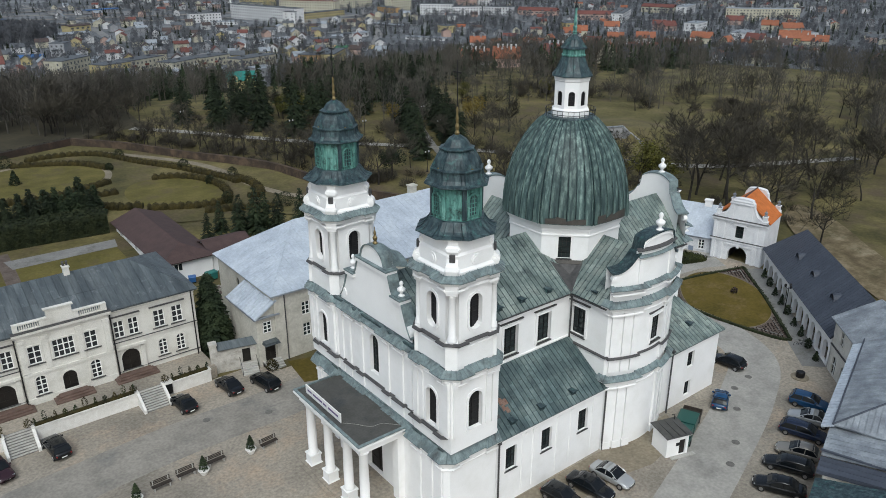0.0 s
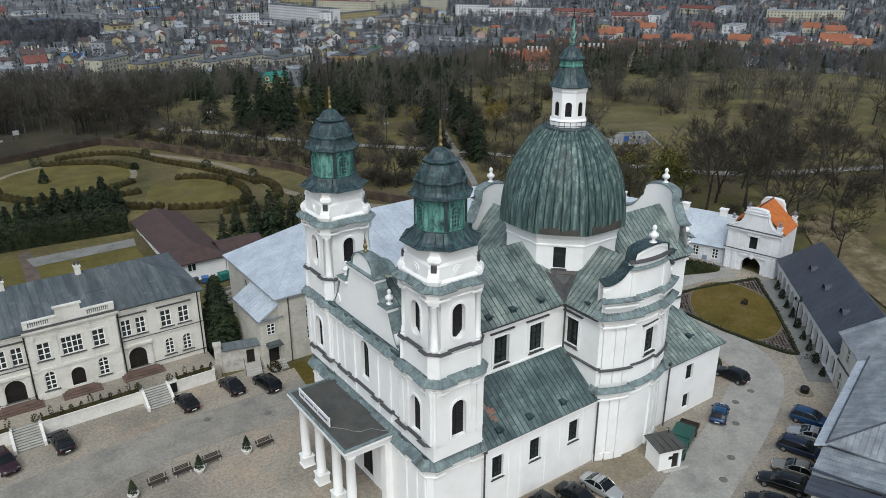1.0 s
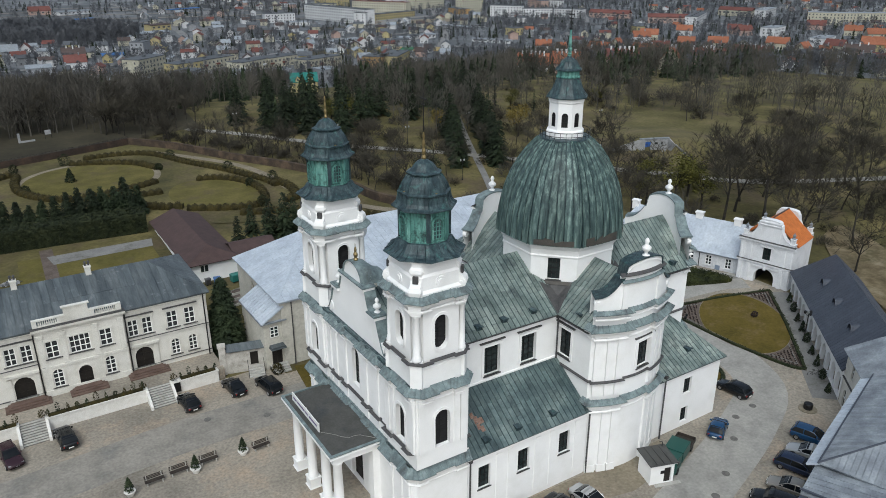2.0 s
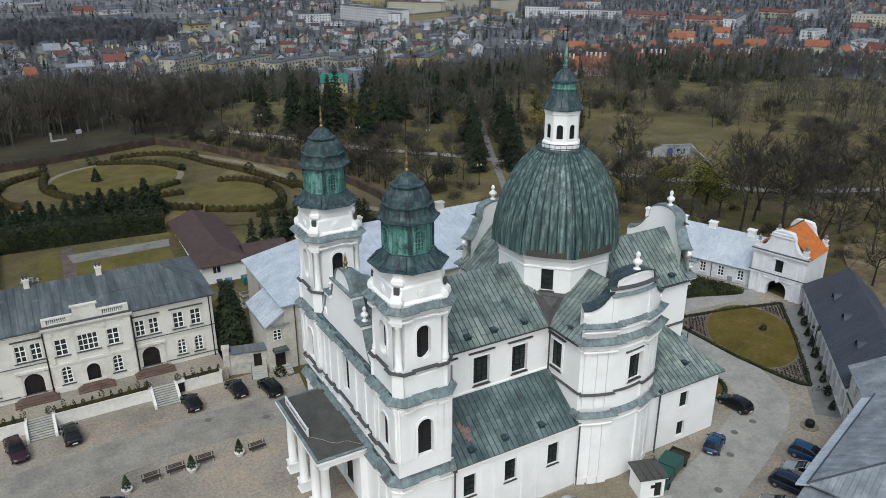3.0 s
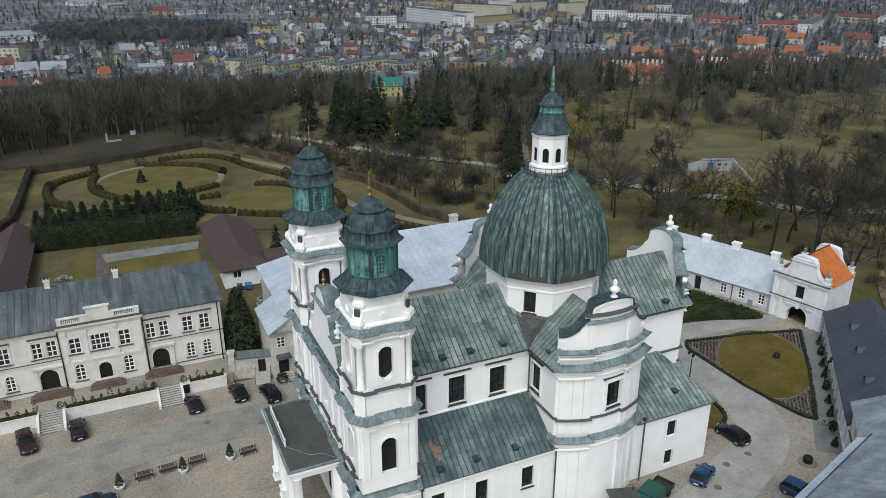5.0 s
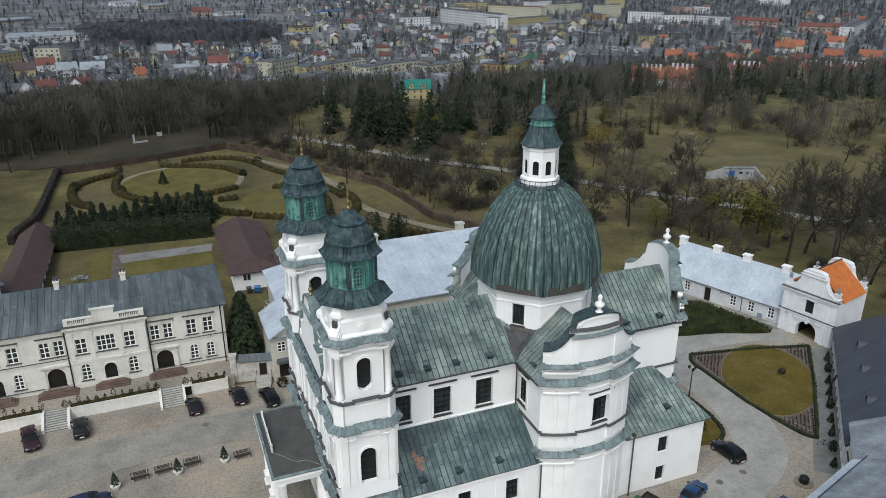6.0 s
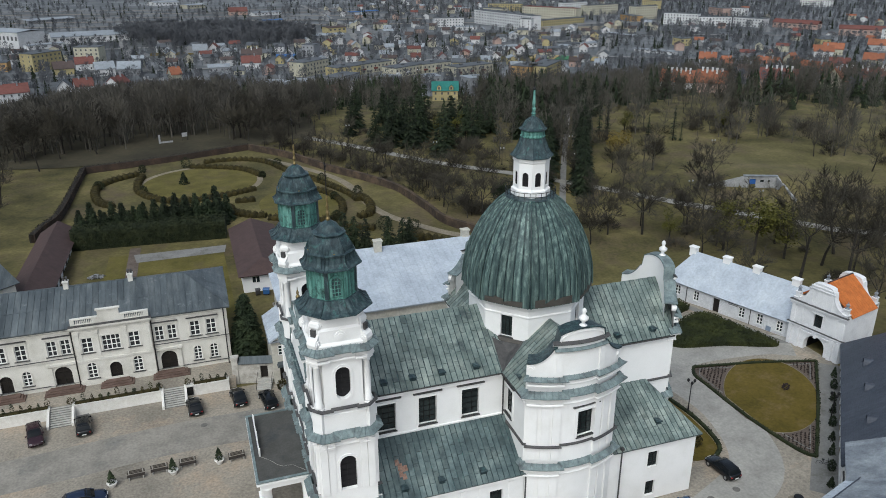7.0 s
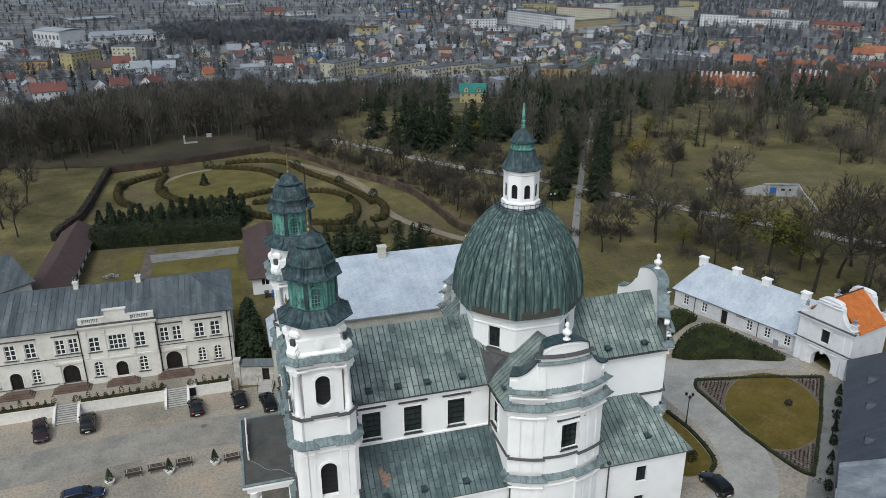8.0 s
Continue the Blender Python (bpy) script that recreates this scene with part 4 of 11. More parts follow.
def tower(side):
    cy = -TY * side
    t = thing("tower", TX, cy, 0)
    t.parent = church
    t["label"] = "white bell tower under a dark bell-shaped copper roof"
    plan = tower_plan(TH + 0.02, 0.6, 0, 0, 0.2)
    # stages with windows on the outer faces
    for z0, z1, core, lo, hi, shape, w in ((8.9, 15.9, TH, 10.55, 14.2, "arch", 1.5), (17.0, 24.2, TH - 0.15, 19.95, 23.1, "oval", 1.3)):
        for q in range(4):
            f = flat_wall(core * math.sin(q * math.pi / 2) - core * math.cos(q * math.pi / 2), -core * math.cos(q * math.pi / 2) - core * math.sin(q * math.pi / 2), 90 * q)
            h = (core, w, lo, hi, shape)
            lower_inner = z0 < 10 and (q == 1 or q == (2 if side == 1 else 0))
            hs = [] if lower_inner else [h]
            cut = 0.0 if z0 < 10 else 0.75
            bm = bmesh.new()
            wall(bm, f, cut, 2 * core - cut, z0, z1, hs, 0.5)
            part("tower_wall", bm, PLASTER, t)
            if hs:
                window(t, f, h, 0.45, 2, 7 if shape == "oval" else 6, LOUVRE, LOUVRE, 0.06)
                bm = bmesh.new()
                us = hole_steps(h)
                big = (h[0], w + 0.44, lo - (0.22 if shape == "oval" else 0), hi + 0.22, shape)
                for a, b, c, d in zip(us, us[1:], hole_steps(big), hole_steps(big)[1:]):
                    for k in ((1, 0) if shape == "oval" else (1,)):
                        pts = [f(a, hole_edges(h, a)[k], -0.09), f(b, hole_edges(h, b)[k], -0.09), f(d, hole_edges(big, d)[k], -0.09), f(c, hole_edges(big, c)[k], -0.09)]
                        if k == 0:
                            pts = pts[::-1]
                        slab(bm, pts, 0.1)
                for s in (-1, 1):
                    u = h[0] + s * (w / 2 + 0.11)
                    b0 = hole_edges(h, h[0] + s * w / 2)[0]
                    t0 = hole_edges(h, h[0] + s * w / 2)[1]
                    bar(bm, f, u - 0.11, u + 0.11, b0, t0, -0.09, 0.01)
                part("window_surround", bm, PLASTER, t)
        if z0 > 10:
            for q in range(4):
                a = math.pi / 4 + q * math.pi / 2
                m = Matrix.Rotation(a, 4, "Z")
                bm = bmesh.new()
                box(bm, 2.45, 2.6, -0.72, 0.72, z0, z1, m)
                part("chamfer", bm, PLASTER, t)
                bm = bmesh.new()
                cc = m @ Vector((3.04, 0, 0))
                lathe(bm, [(0.42, 19.3), (0.42, 19.5), (0.36, 19.6), (0.38, 19.75), (0.31, 19.85), (0.32, 21.2), (0.27, 23.2), (0.34, 23.3), (0.34, 23.5)], 12, cc.x, cc.y)
                part("column", bm, PLASTER, t, "", True)
                bm = bmesh.new()
                box(bm, 2.5, 3.42, -0.46, 0.46, 23.5, 23.75, m)
                box(bm, 2.5, 3.5, -0.52, 0.52, 23.75, 24.3, m)
                part("capital", bm, PLASTER, t)
                bm = bmesh.new()
                box(bm, 2.5, 3.45, -0.5, 0.5, 16.9, 19.3, m)
                part("pedestal", bm, PLASTER, t)
        else:
            for q in range(4):
                a = q * math.pi / 2
                m = Matrix.Rotation(a, 4, "Z")
                for s in (-1, 1):
                    for off in (0.5, 1.15):
                        bm = bmesh.new()
                        box(bm, TH - 0.02, TH + (0.2 if off < 1 else 0.1), s * (TH - off) - 0.3, s * (TH - off) + 0.3, 10.5, 15.3, m)
                        part("pilaster", bm, PLASTER, t)
                        bm = bmesh.new()
                        box(bm, TH - 0.02, TH + 0.3, s * (TH - off) - 0.36, s * (TH - off) + 0.36, 15.3, 15.8, m)
                        part("capital", bm, PLASTER, t)
    full = [p for p in plan]
    belt(t, full, 19.1, 0.2, True)
    cornice(t, full, 15.8, 0.5, 0.6, 0.55, True)
    cornice(t, tower_plan(TH + 0.0, 0.6, 0, 0, 0.2), 24.2, 0.45, 0.55, 0.45, True)
    bm = bmesh.new()
    sweep(bm, tower_plan(TH - 0.1, 0.7, 0, 0), [(0, 16.5), (0.1, 16.6), (0.1, 18.6), (0, 18.7)])
    part("tower_plinth", bm, PLASTER, t)
    bm = bmesh.new()
    sweep(bm, tower_plan(TH - 0.1, 0.7, 0, 0), [(0.1, 24.9), (0.1, 25.3), (-0.1, 25.5), (-0.1, 26.6), (-0.25, 26.8), (-0.3, 27.7), (-0.05, 28.0), (-0.6, 28.05)])
    part("attic", bm, PLASTER, t)
    for q in range(4):
        m = Matrix.Rotation(q * math.pi / 2, 4, "Z")
        bm = bmesh.new()
        for r in (0.5, 0.3):
            tube(bm, m @ Vector((TH - 0.3, 0, 26.0)), m @ Vector((TH - (0.12 if r > 0.4 else 0.05), 0, 26.0)), r, r * 0.94, 16)
        part("medallion", bm, PLASTER, t)
        m = Matrix.Rotation(q * math.pi / 2 + math.pi / 4, 4, "Z")
        bm = bmesh.new()
        side = [(2.25, 24.95), (3.1, 24.98), (3.42, 25.2), (3.52, 25.55), (3.42, 25.9), (3.12, 26.12), (2.92, 26.4), (2.88, 26.75), (2.98, 26.95), (2.94, 27.25), (2.74, 27.42), (2.25, 27.5)]
        slab(bm, [m @ Vector((r, -0.44, z)) for r, z in side], 0.88)
        for r, z, q0 in ((3.12, 25.55, 0.30), (2.72, 27.08, 0.22)):
            tube(bm, m @ Vector((r, -0.52, z)), m @ Vector((r, 0.52, z)), q0, q0, 12)
            tube(bm, m @ Vector((r, -0.58, z)), m @ Vector((r, 0.58, z)), q0 * 0.45, q0 * 0.45, 8)
        part("scroll", bm, PLASTER, t)
        bm = bmesh.new()
        box(bm, 3.0, 3.2, -0.22, 0.22, 26.2, 26.8, m)
        part("scroll_cap", bm, FLASHING, t)
    # bell roof
    oc = 0.0
    bm = bmesh.new()
    lathe(bm, [(3.3, 27.95), (3.38, 28.0), (3.36, 28.08), (3.0, 28.2), (2.72, 28.4), (2.48, 28.68), (2.3, 28.98), (2.25, 29.05), (2.1, 29.1)], 8, 0, 0, math.pi / 8)
    part("skirt_roof", bm, COPPER_DARK, t, "dark flared copper skirt")
    r8 = octagon(2.02)
    bm = bmesh.new()
    sweep(bm, r8, [(0.05, 28.9), (0.05, 29.2), (0, 29.25), (0, 31.5), (0.15, 31.6), (0.3, 31.75)])
    for i in range(8):
        a = math.pi / 8 + i * math.pi / 4
        m = Matrix.Rotation(a, 4, "Z")
        post = bmesh.new()
        box(post, 1.85, 2.12, -0.17, 0.17, 29.2, 31.6, m)
        part("corner_post", post, COPPER_DARK if i % 2 else VERDIGRIS, t)
    part("bell_stage", bm, VERDIGRIS, t, "bright verdigris-green copper bell stage")
    for i in range(8):
        a = i * math.pi / 4
        if i % 2:
            continue
        f = flat_wall(1.9 * math.cos(a) + 0.5 * math.sin(a), 1.9 * math.sin(a) - 0.5 * math.cos(a), math.degrees(a) + 90)
        h = (0.5, 0.8, 29.4, 31.1, "arch")
        p = window(t, f, h, -0.03, 3, 5, COPPER_DARK, VERDIGRIS, 0.06, name="shutter")
        bm = bmesh.new()
        big = (0.5, 1.1, 29.4, 31.28, "arch")
        for a0, b0, c0, d0 in zip(hole_steps(h), hole_steps(h)[1:], hole_steps(big), hole_steps(big)[1:]):
            slab(bm, [f(a0, hole_edges(h, a0)[1], -0.14), f(b0, hole_edges(h, b0)[1], -0.14), f(d0, hole_edges(big, d0)[1], -0.14), f(c0, hole_edges(big, c0)[1], -0.14)], 0.16)
        for k in (-1, 1):
            bar(bm, f, 0.5 + k * 0.475 - 0.075, 0.5 + k * 0.475 + 0.075, 29.4, 30.72, -0.14, 0.05)
        part("shutter_surround", bm, VERDIGRIS, p)
    bm = bmesh.new()
    lathe(bm, [(2.0, 31.55), (2.55, 31.7), (2.64, 31.76), (2.62, 31.84), (2.34, 31.98), (2.16, 32.25), (2.06, 32.6), (2.04, 32.8), (2.14, 32.86), (2.14, 32.95), (1.94, 33.05), (1.84, 33.4), (1.66, 33.8), (1.42, 34.1), (1.2, 34.3), (1.08, 34.36)], 8, 0, 0, math.pi / 8)
    part("bell_roof", bm, COPPER_DARK, t, "dark bell-shaped copper roof")
    bm = bmesh.new()
    lathe(bm, [(1.05, 34.25), (1.4, 34.34), (1.42, 34.43), (1.08, 34.56), (0.92, 34.82), (0.7, 35.1), (0.3, 35.34), (0.1, 35.4)], 8, 0, 0, math.pi / 8)
    part("cap", bm, COPPER_DARK, t)
    bm = bmesh.new()
    for i in range(8):
        a = math.pi / 8 + i * math.pi / 4
        for (r0, z0), (r1, z1) in zip([(2.6, 31.86), (2.34, 32.0), (2.16, 32.27), (2.06, 32.82), (1.84, 33.42), (1.42, 34.12), (1.2, 34.31)], [(2.34, 32.0), (2.16, 32.27), (2.06, 32.82), (1.84, 33.42), (1.42, 34.12), (1.2, 34.31)]):
            tube(bm, (r0 * math.cos(a), r0 * math.sin(a), z0), (r1 * math.cos(a), r1 * math.sin(a), z1), 0.05, 0.05, 4)
        for k in range(3):
            b = a + math.pi / 4 * (k + 0.5) / 3
            e = R8 / math.cos((b - math.pi / 8) % (math.pi / 4) - math.pi / 8)
            for (r0, z0), (r1, z1) in zip([(2.6, 31.86), (2.34, 32.0), (2.16, 32.27), (2.06, 32.82), (1.84, 33.42), (1.42, 34.12)], [(2.34, 32.0), (2.16, 32.27), (2.06, 32.82), (1.84, 33.42), (1.42, 34.12), (1.2, 34.31)]):
                tube(bm, (r0 * e * math.cos(b), r0 * e * math.sin(b), z0), (r1 * e * math.cos(b), r1 * e * math.sin(b), z1), 0.028, 0.028, 4)
        for k in range(-1, 3):
            b = a + math.pi / 4 * (k + 0.5) / 3
            e = R8 / math.cos((b - math.pi / 8) % (math.pi / 4) - math.pi / 8)
            for (r0, z0), (r1, z1) in zip([(3.37, 28.1), (3.0, 28.23), (2.72, 28.43), (2.48, 28.71)], [(3.0, 28.23), (2.72, 28.43), (2.48, 28.71), (2.3, 29.0)]):
                tube(bm, (r0 * e * math.cos(b), r0 * e * math.sin(b), z0), (r1 * e * math.cos(b), r1 * e * math.sin(b), z1), 0.03, 0.03, 4)
    tagged(part("seam", bm, COPPER_DARK, t), kind="stuff")
    for i in range(4):
        bm = bmesh.new()
        m = Matrix.Rotation(i * math.pi / 2, 4, "Z")
        tube(bm, m @ Vector((1.66, 0, 33.0)), m @ Vector((1.86, 0, 33.0)), 0.13, 0.1, 8)
        part("ornament", bm, GOLD, t, "small tarnished gilt ornament")
    bm = bmesh.new()
    lathe(bm, [(0.16, 35.3), (0.2, 35.5), (0.11, 35.7), (0.17, 36.0), (0.09, 36.25), (0.13, 36.6), (0.07, 36.9), (0.1, 37.2), (0.04, 37.5)], 8)
    part("spike", bm, GOLD, t, "slim turned gilt spike")
    bm = bmesh.new()
    tube(bm, (0, 0, 37.4), (0, 0, 40.9), 0.05, 0.03, 5)
    box(bm, -0.035, 0.035, -0.45, 0.45, 39.95, 40.05)
    box(bm, -0.03, 0.03, -0.28, 0.28, 39.5, 39.57)
    for i in range(8):
        a = math.pi * i / 4 + 0.2
        tube(bm, (0, 0, 40), (0, 0.42 * math.cos(a), 40 + 0.42 * math.sin(a)), 0.02, 0.012, 3)
    part("cross", bm, IRON, t, "dark wrought iron cross")
    return t


tower(1)
tower(-1)

# west front: the block under and between the towers
front_line = [(-19.3, -SOUTH - 0.1), (-20.6, -SOUTH - 0.1), (-20.62, -SOUTH + 0.08), (-23.6, -SOUTH + 0.08), (-23.62, -SOUTH - 0.1), (-FRONT + 0.6, -SOUTH - 0.1), (-FRONT - 0.1, -SOUTH + 0.5)]
for y, e in ((-10.0, -0.1), (-9.98, 0.1), (-7.82, 0.1), (-7.8, -0.1), (-6.4, -0.1), (-6.3, 0.35), (-5.0, 0.35), (-4.98, 0.15), (-3.4, 0.15), (-3.38, 0.35), (-2.6, 0.35), (-2.58, 0.15), (-1.8, 0.15), (-1.78, 0.35)):
    front_line.append((-FRONT + e, y))
front_line = front_line + [(x, -y) for x, y in reversed(front_line)]
front_line = front_line[::-1]
bm = bmesh.new()
f = flat_wall(-FRONT, SOUTH - 0.4, -90)
wall(bm, f, 0, 2 * SOUTH - 0.8, 0, 7.6, [(SOUTH - 0.4, 2.6, 0.2, 4.6, "flat")], 0.6)
part("front_wall", bm, PLASTER, church)
window(church, f, (SOUTH - 0.4, 2.6, 0.2, 4.6, "flat"), 0.5, 2, 4, DOORWOOD, DOORWOOD, 0.14, name="church_door")
for s in (1, -1):
    bm = bmesh.new()
    g = flat_wall(-FRONT + 0.4 if s == 1 else -19.3, -SOUTH * s, 0 if s == 1 else 180)
    wall(bm, g, 0, FRONT - 0.4 - 19.3, 0, 8.9, (), 0.4)
    part("front_side_wall", bm, PLASTER, church)
bm = bmesh.new()
f = flat_wall(-FRONT + 0.35, 6.6, -90)
hs = [(6.6, 1.45, 11.2, 15.3, "arch")]
wall(bm, f, 0, 13.2, 7.4, 16.4, hs, 0.5)
part("front_wall", bm, PLASTER, church)
window(church, f, hs[0], 0.45, 3, 7, frame_mat=IRON, bars=0.05)
bm = bmesh.new()
slab(bm, [(-25, -11, 16.9), (-19.4, -11, 16.9), (-19.4, 11, 16.9), (-25, 11, 16.9)], 0.3)
part("tower_platform", bm, COPPER_DARK, church)
bm = bmesh.new()
slab(bm, [(-24.9, -11.15, 8.72), (-19.4, -11.15, 8.72), (-19.4, 11.15, 8.72), (-24.9, 11.15, 8.72)], 0.3)
part("front_ledge", bm, COPPER_PALE, church)
for s in (1, -1):
    bm = bmesh.new()
    p = [(-FRONT, -s * (SOUTH - 0.4)), (-FRONT + 0.4, -s * SOUTH)]
    poly(bm, [(*p[0], 0), (*p[1], 0), (*p[1], 7.9), (*p[0], 7.9)])
    poly(bm, [(p[0][0] + 0.3, p[0][1], 0), (p[0][0] + 0.3, p[0][1], 7.9), (p[1][0], p[1][1] + 0.3 * s, 7.9), (p[1][0], p[1][1] + 0.3 * s, 0)])
    part("corner_chamfer", bm, PLASTER, church)
for u in (0.8, 2.2, 4.4, 8.8, 11.0, 12.4):
    bm = bmesh.new()
    bar(bm, f, u - 0.35, u + 0.35, 8.9, 15.3, -0.14, 0.02)
    part("pilaster", bm, PLASTER, church)
    bm = bmesh.new()
    bar(bm, f, u - 0.45, u + 0.45, 15.3, 15.8, -0.25, 0.02)
    part("capital", bm, PLASTER, church)
for y in (-10.3, -9.0, -7.3, 7.3, 9.0, 10.3):
    bm = bmesh.new()
    box(bm, -FRONT - 0.14, -FRONT + 0.1, y - 0.4, y + 0.4, 0, 7.2)
    part("pilaster", bm, PLASTER, church)
cornice(church, front_line, 7.25, 0.5, 0.75, 0.75)
belt(church, front_line, 10.2, 0.22)
mid_line = [p for p in front_line if abs(p[1]) < 6.35 and p[0] < -24]
cornice(church, mid_line, 15.8, 0.5, 0.6, 0.55)


def front_gable(u):
    k = abs(u)
    if k < 1.75:
        return 22.6 + 1.5 * math.sqrt(max(0, 1 - (k / 1.85) ** 2))
    if k < 2.35:
        return 22.5
    if k < 2.6:
        return 22.0
    if k < 3.2:
        return 20.5 + 1.3 * ((3.2 - k) / 0.6) ** 2
    if k < 4.35:
        return 20.5
    return 17.2 + 3.2 * max(0, (5.9 - k) / 1.55) ** 1.5


bm = bmesh.new()
f = flat_wall(-FRONT + 0.55, 0, -90)
wall(bm, f, -5.9, 5.9, 16.6, 20, (), 0, 0.2, front_gable)
wall(bm, lambda u, v, d=0: f(u, v, d + 0.9), -5.9, 5.9, 16.6, 20, (), 0, 0.2, front_gable)
part("front_gable", bm, PLASTER, church)
bm = bmesh.new()
uu = [-5.9 + 11.8 * i / 59 for i in range(60)]
rows = []
for u in uu:
    if abs(u) < 1.8:
        side = ((-0.18, 0.0), (-0.18, 0.1), (0.6, 0.1), (1.1, -0.06), (1.6, -0.5), (2.1, -0.95), (2.7, -1.15), (2.7, -1.3), (0.5, 0.0))
    else:
        side = ((-0.18, 0.0), (-0.18, 0.1), (0.1, 0.1), (0.3, 0.1), (0.5, 0.1), (0.7, 0.1), (0.95, 0.1), (0.95, 0.0), (0.4, 0.0))
    rows.append([bm.verts.new(f(u, front_gable(u) + dz, d)) for d, dz in side])
for a, b in zip(rows, rows[1:]):
    for i in range(9):
        bm.faces.new((a[i], a[(i + 1) % 9], b[(i + 1) % 9], b[i]))
bm.faces.new(rows[0])
bm.faces.new(rows[-1][::-1])
part("gable_capping", bm, COPPER_PALE, church, "curved green copper capping")
for a, b, z in ((-2.5, 2.5, 22.35), (-4.5, -3.1, 20.35), (3.1, 4.5, 20.35)):
    bm = bmesh.new()
    bar(bm, f, a, b, z - 0.35, z, -0.28, 0.9)
    part("gable_moulding", bm, PLASTER, church)
    bm = bmesh.new()
    bar(bm, f, a - 0.08, b + 0.08, z, z + 0.14, -0.36, 0.98)
    part("gable_moulding_capping", bm, COPPER_PALE, church)
for s in (-1, 1):
    bm = bmesh.new()
    tube(bm, f(s * 5.3, 17.7, -0.1), f(s * 5.3, 17.7, 0.8), 0.55, 0.55, 14)
    part("volute", bm, PLASTER, church, "rolled white volute")
    p = f(s * 3.9, 0, 0.35)
    urn(church, p.x, p.y, 20.45, 0.7)
bm = bmesh.new()
lathe(bm, [(0.2, 24.1), (0.24, 24.3), (0.12, 24.45), (0.2, 24.65), (0.22, 24.8), (0.1, 25.0), (0.14, 25.2), (0.04, 25.5), (0.03, 25.8)], 8, -FRONT + 0.9, 0)
part("gable_finial", bm, GOLD, church, "small gilt finial")

# portico
portico = thing("portico", -27.2, 0.5, 0)
portico.parent = church
portico["label"] = "open white portico with a flat dark roof"
bm = bmesh.new()
box(bm, -2.6, 2.1, -5.6, 5.6, 7.2, 8.0)
part("entablature", bm, PLASTER, portico)
bm = bmesh.new()
box(bm, -3.0, 2.15, -6.0, 6.0, 8.0, 8.18)
part("roof_edge", bm, PLASTER, portico)
bm = bmesh.new()
box(bm, -2.85, 2.1, -5.85, 5.85, 8.18, 8.3)
part("roof_deck", bm, FLATROOF, portico, "dark bitumen flat roof")
bm = bmesh.new()
sweep(bm, [(2.1, 5.85), (-2.85, 5.85), (-2.85, -5.85), (2.1, -5.85)], [(0.0, 8.3), (0.14, 8.3), (0.14, 8.38), (-0.12, 8.42), (-0.12, 8.3)], False)
part("roof_edging", bm, COPPER_PALE, portico)
for y in (-5.1, -2.3, 1.2, 4.6):
    col = bmesh.new()
    lathe(col, [(0.52, 1.35), (0.56, 1.5), (0.45, 1.65), (0.46, 3.5), (0.40, 6.7), (0.44, 6.75), (0.44, 6.85), (0.55, 7.0), (0.6, 7.2)], 16, -2.0, y)
    c = part("column", col, PLASTER, portico, "", True)
    bm = bmesh.new()
    box(bm, -2.55, -1.45, y - 0.55, y + 0.55, 0.18, 1.2)
    box(bm, -2.65, -1.35, y - 0.65, y + 0.65, 0.0, 0.25)
    box(bm, -2.62, -1.38, y - 0.62, y + 0.62, 1.2, 1.36)
    part("column_base", bm, PLASTER, c)
for y in (-5.1, 4.6):
    bm = bmesh.new()
    box(bm, 1.4, 2.1, y - 0.45, y + 0.45, 0, 7.2)
    part("pilaster", bm, PLASTER, portico)
bm = bmesh.new()
box(bm, -3.0, 2.1, -5.9, 5.9, 0.0, 0.18)
box(bm, -3.4, 2.1, -6.3, 6.3, 0.0, 0.1)
part("step", bm, PAVING, portico)
bm = bmesh.new()
box(bm, -2.3, -2.2, -1.9, 4.6, 8.45, 9.35)
for y in (-1.7, 1.3, 4.4):
    box(bm, -2.22, -2.12, y - 0.05, y + 0.05, 8.2, 9.3)
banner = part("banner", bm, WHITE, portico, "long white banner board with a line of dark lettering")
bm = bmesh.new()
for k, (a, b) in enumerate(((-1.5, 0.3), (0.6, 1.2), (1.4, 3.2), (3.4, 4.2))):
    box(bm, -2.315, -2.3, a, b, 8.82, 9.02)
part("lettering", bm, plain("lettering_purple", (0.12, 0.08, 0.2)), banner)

bm = bmesh.new()
line = [Vector((-2.1 + 3.9 * i / 12, -1.9 - 3.2 * (i / 12) ** 0.7 + 0.25 * math.sin(i * 0.9), 8.36 + 0.03 * (i % 2))) for i in range(13)]
for a, b in zip(line, line[1:]):
    tube(bm, a, b, 0.014, 0.014, 5)
part("cable", bm, GREYSTEP, portico, "thin white cable lying on the roof")

# south-east annexe
annexe = thing("annexe", 6.35, -11.2, 0)
annexe.parent = church
annexe["label"] = "low white sacristy annexe with a green copper hip roof"
f = flat_wall(0, 0, 0)
holes = [(3.9, 1.25, 4.3, 6.3, "flat"), (3.9, 1.15, 0.6, 2.5, "flat")]
bm = bmesh.new()
wall(bm, f, -1.8, 9.1, 0, 7.5, holes, 0.4)
wall(bm, flat_wall(9.1, 0, 90), 0, 6.4, 0, 7.5, [(3.2, 1.2, 4.3, 6.3, "flat")], 0.4)
part("wall", bm, PLASTER, annexe)
window(annexe, flat_wall(9.1, 0, 90), (3.2, 1.2, 4.3, 6.3, "flat"), 0.35, 3, 4, frame_mat=IRON)
for h in holes:
    window(annexe, f, h, 0.35, 3, 4, frame_mat=IRON, bars=0.05)
bm = bmesh.new()
sweep(bm, [(-1.8, 0), (9.1, 0), (9.1, 6.4)], [(0, 7.0), (0.1, 7.1), (0.15, 7.3), (0.35, 7.5), (0, 7.55)], False)
part("eaves_moulding", bm, PLASTER, annexe)
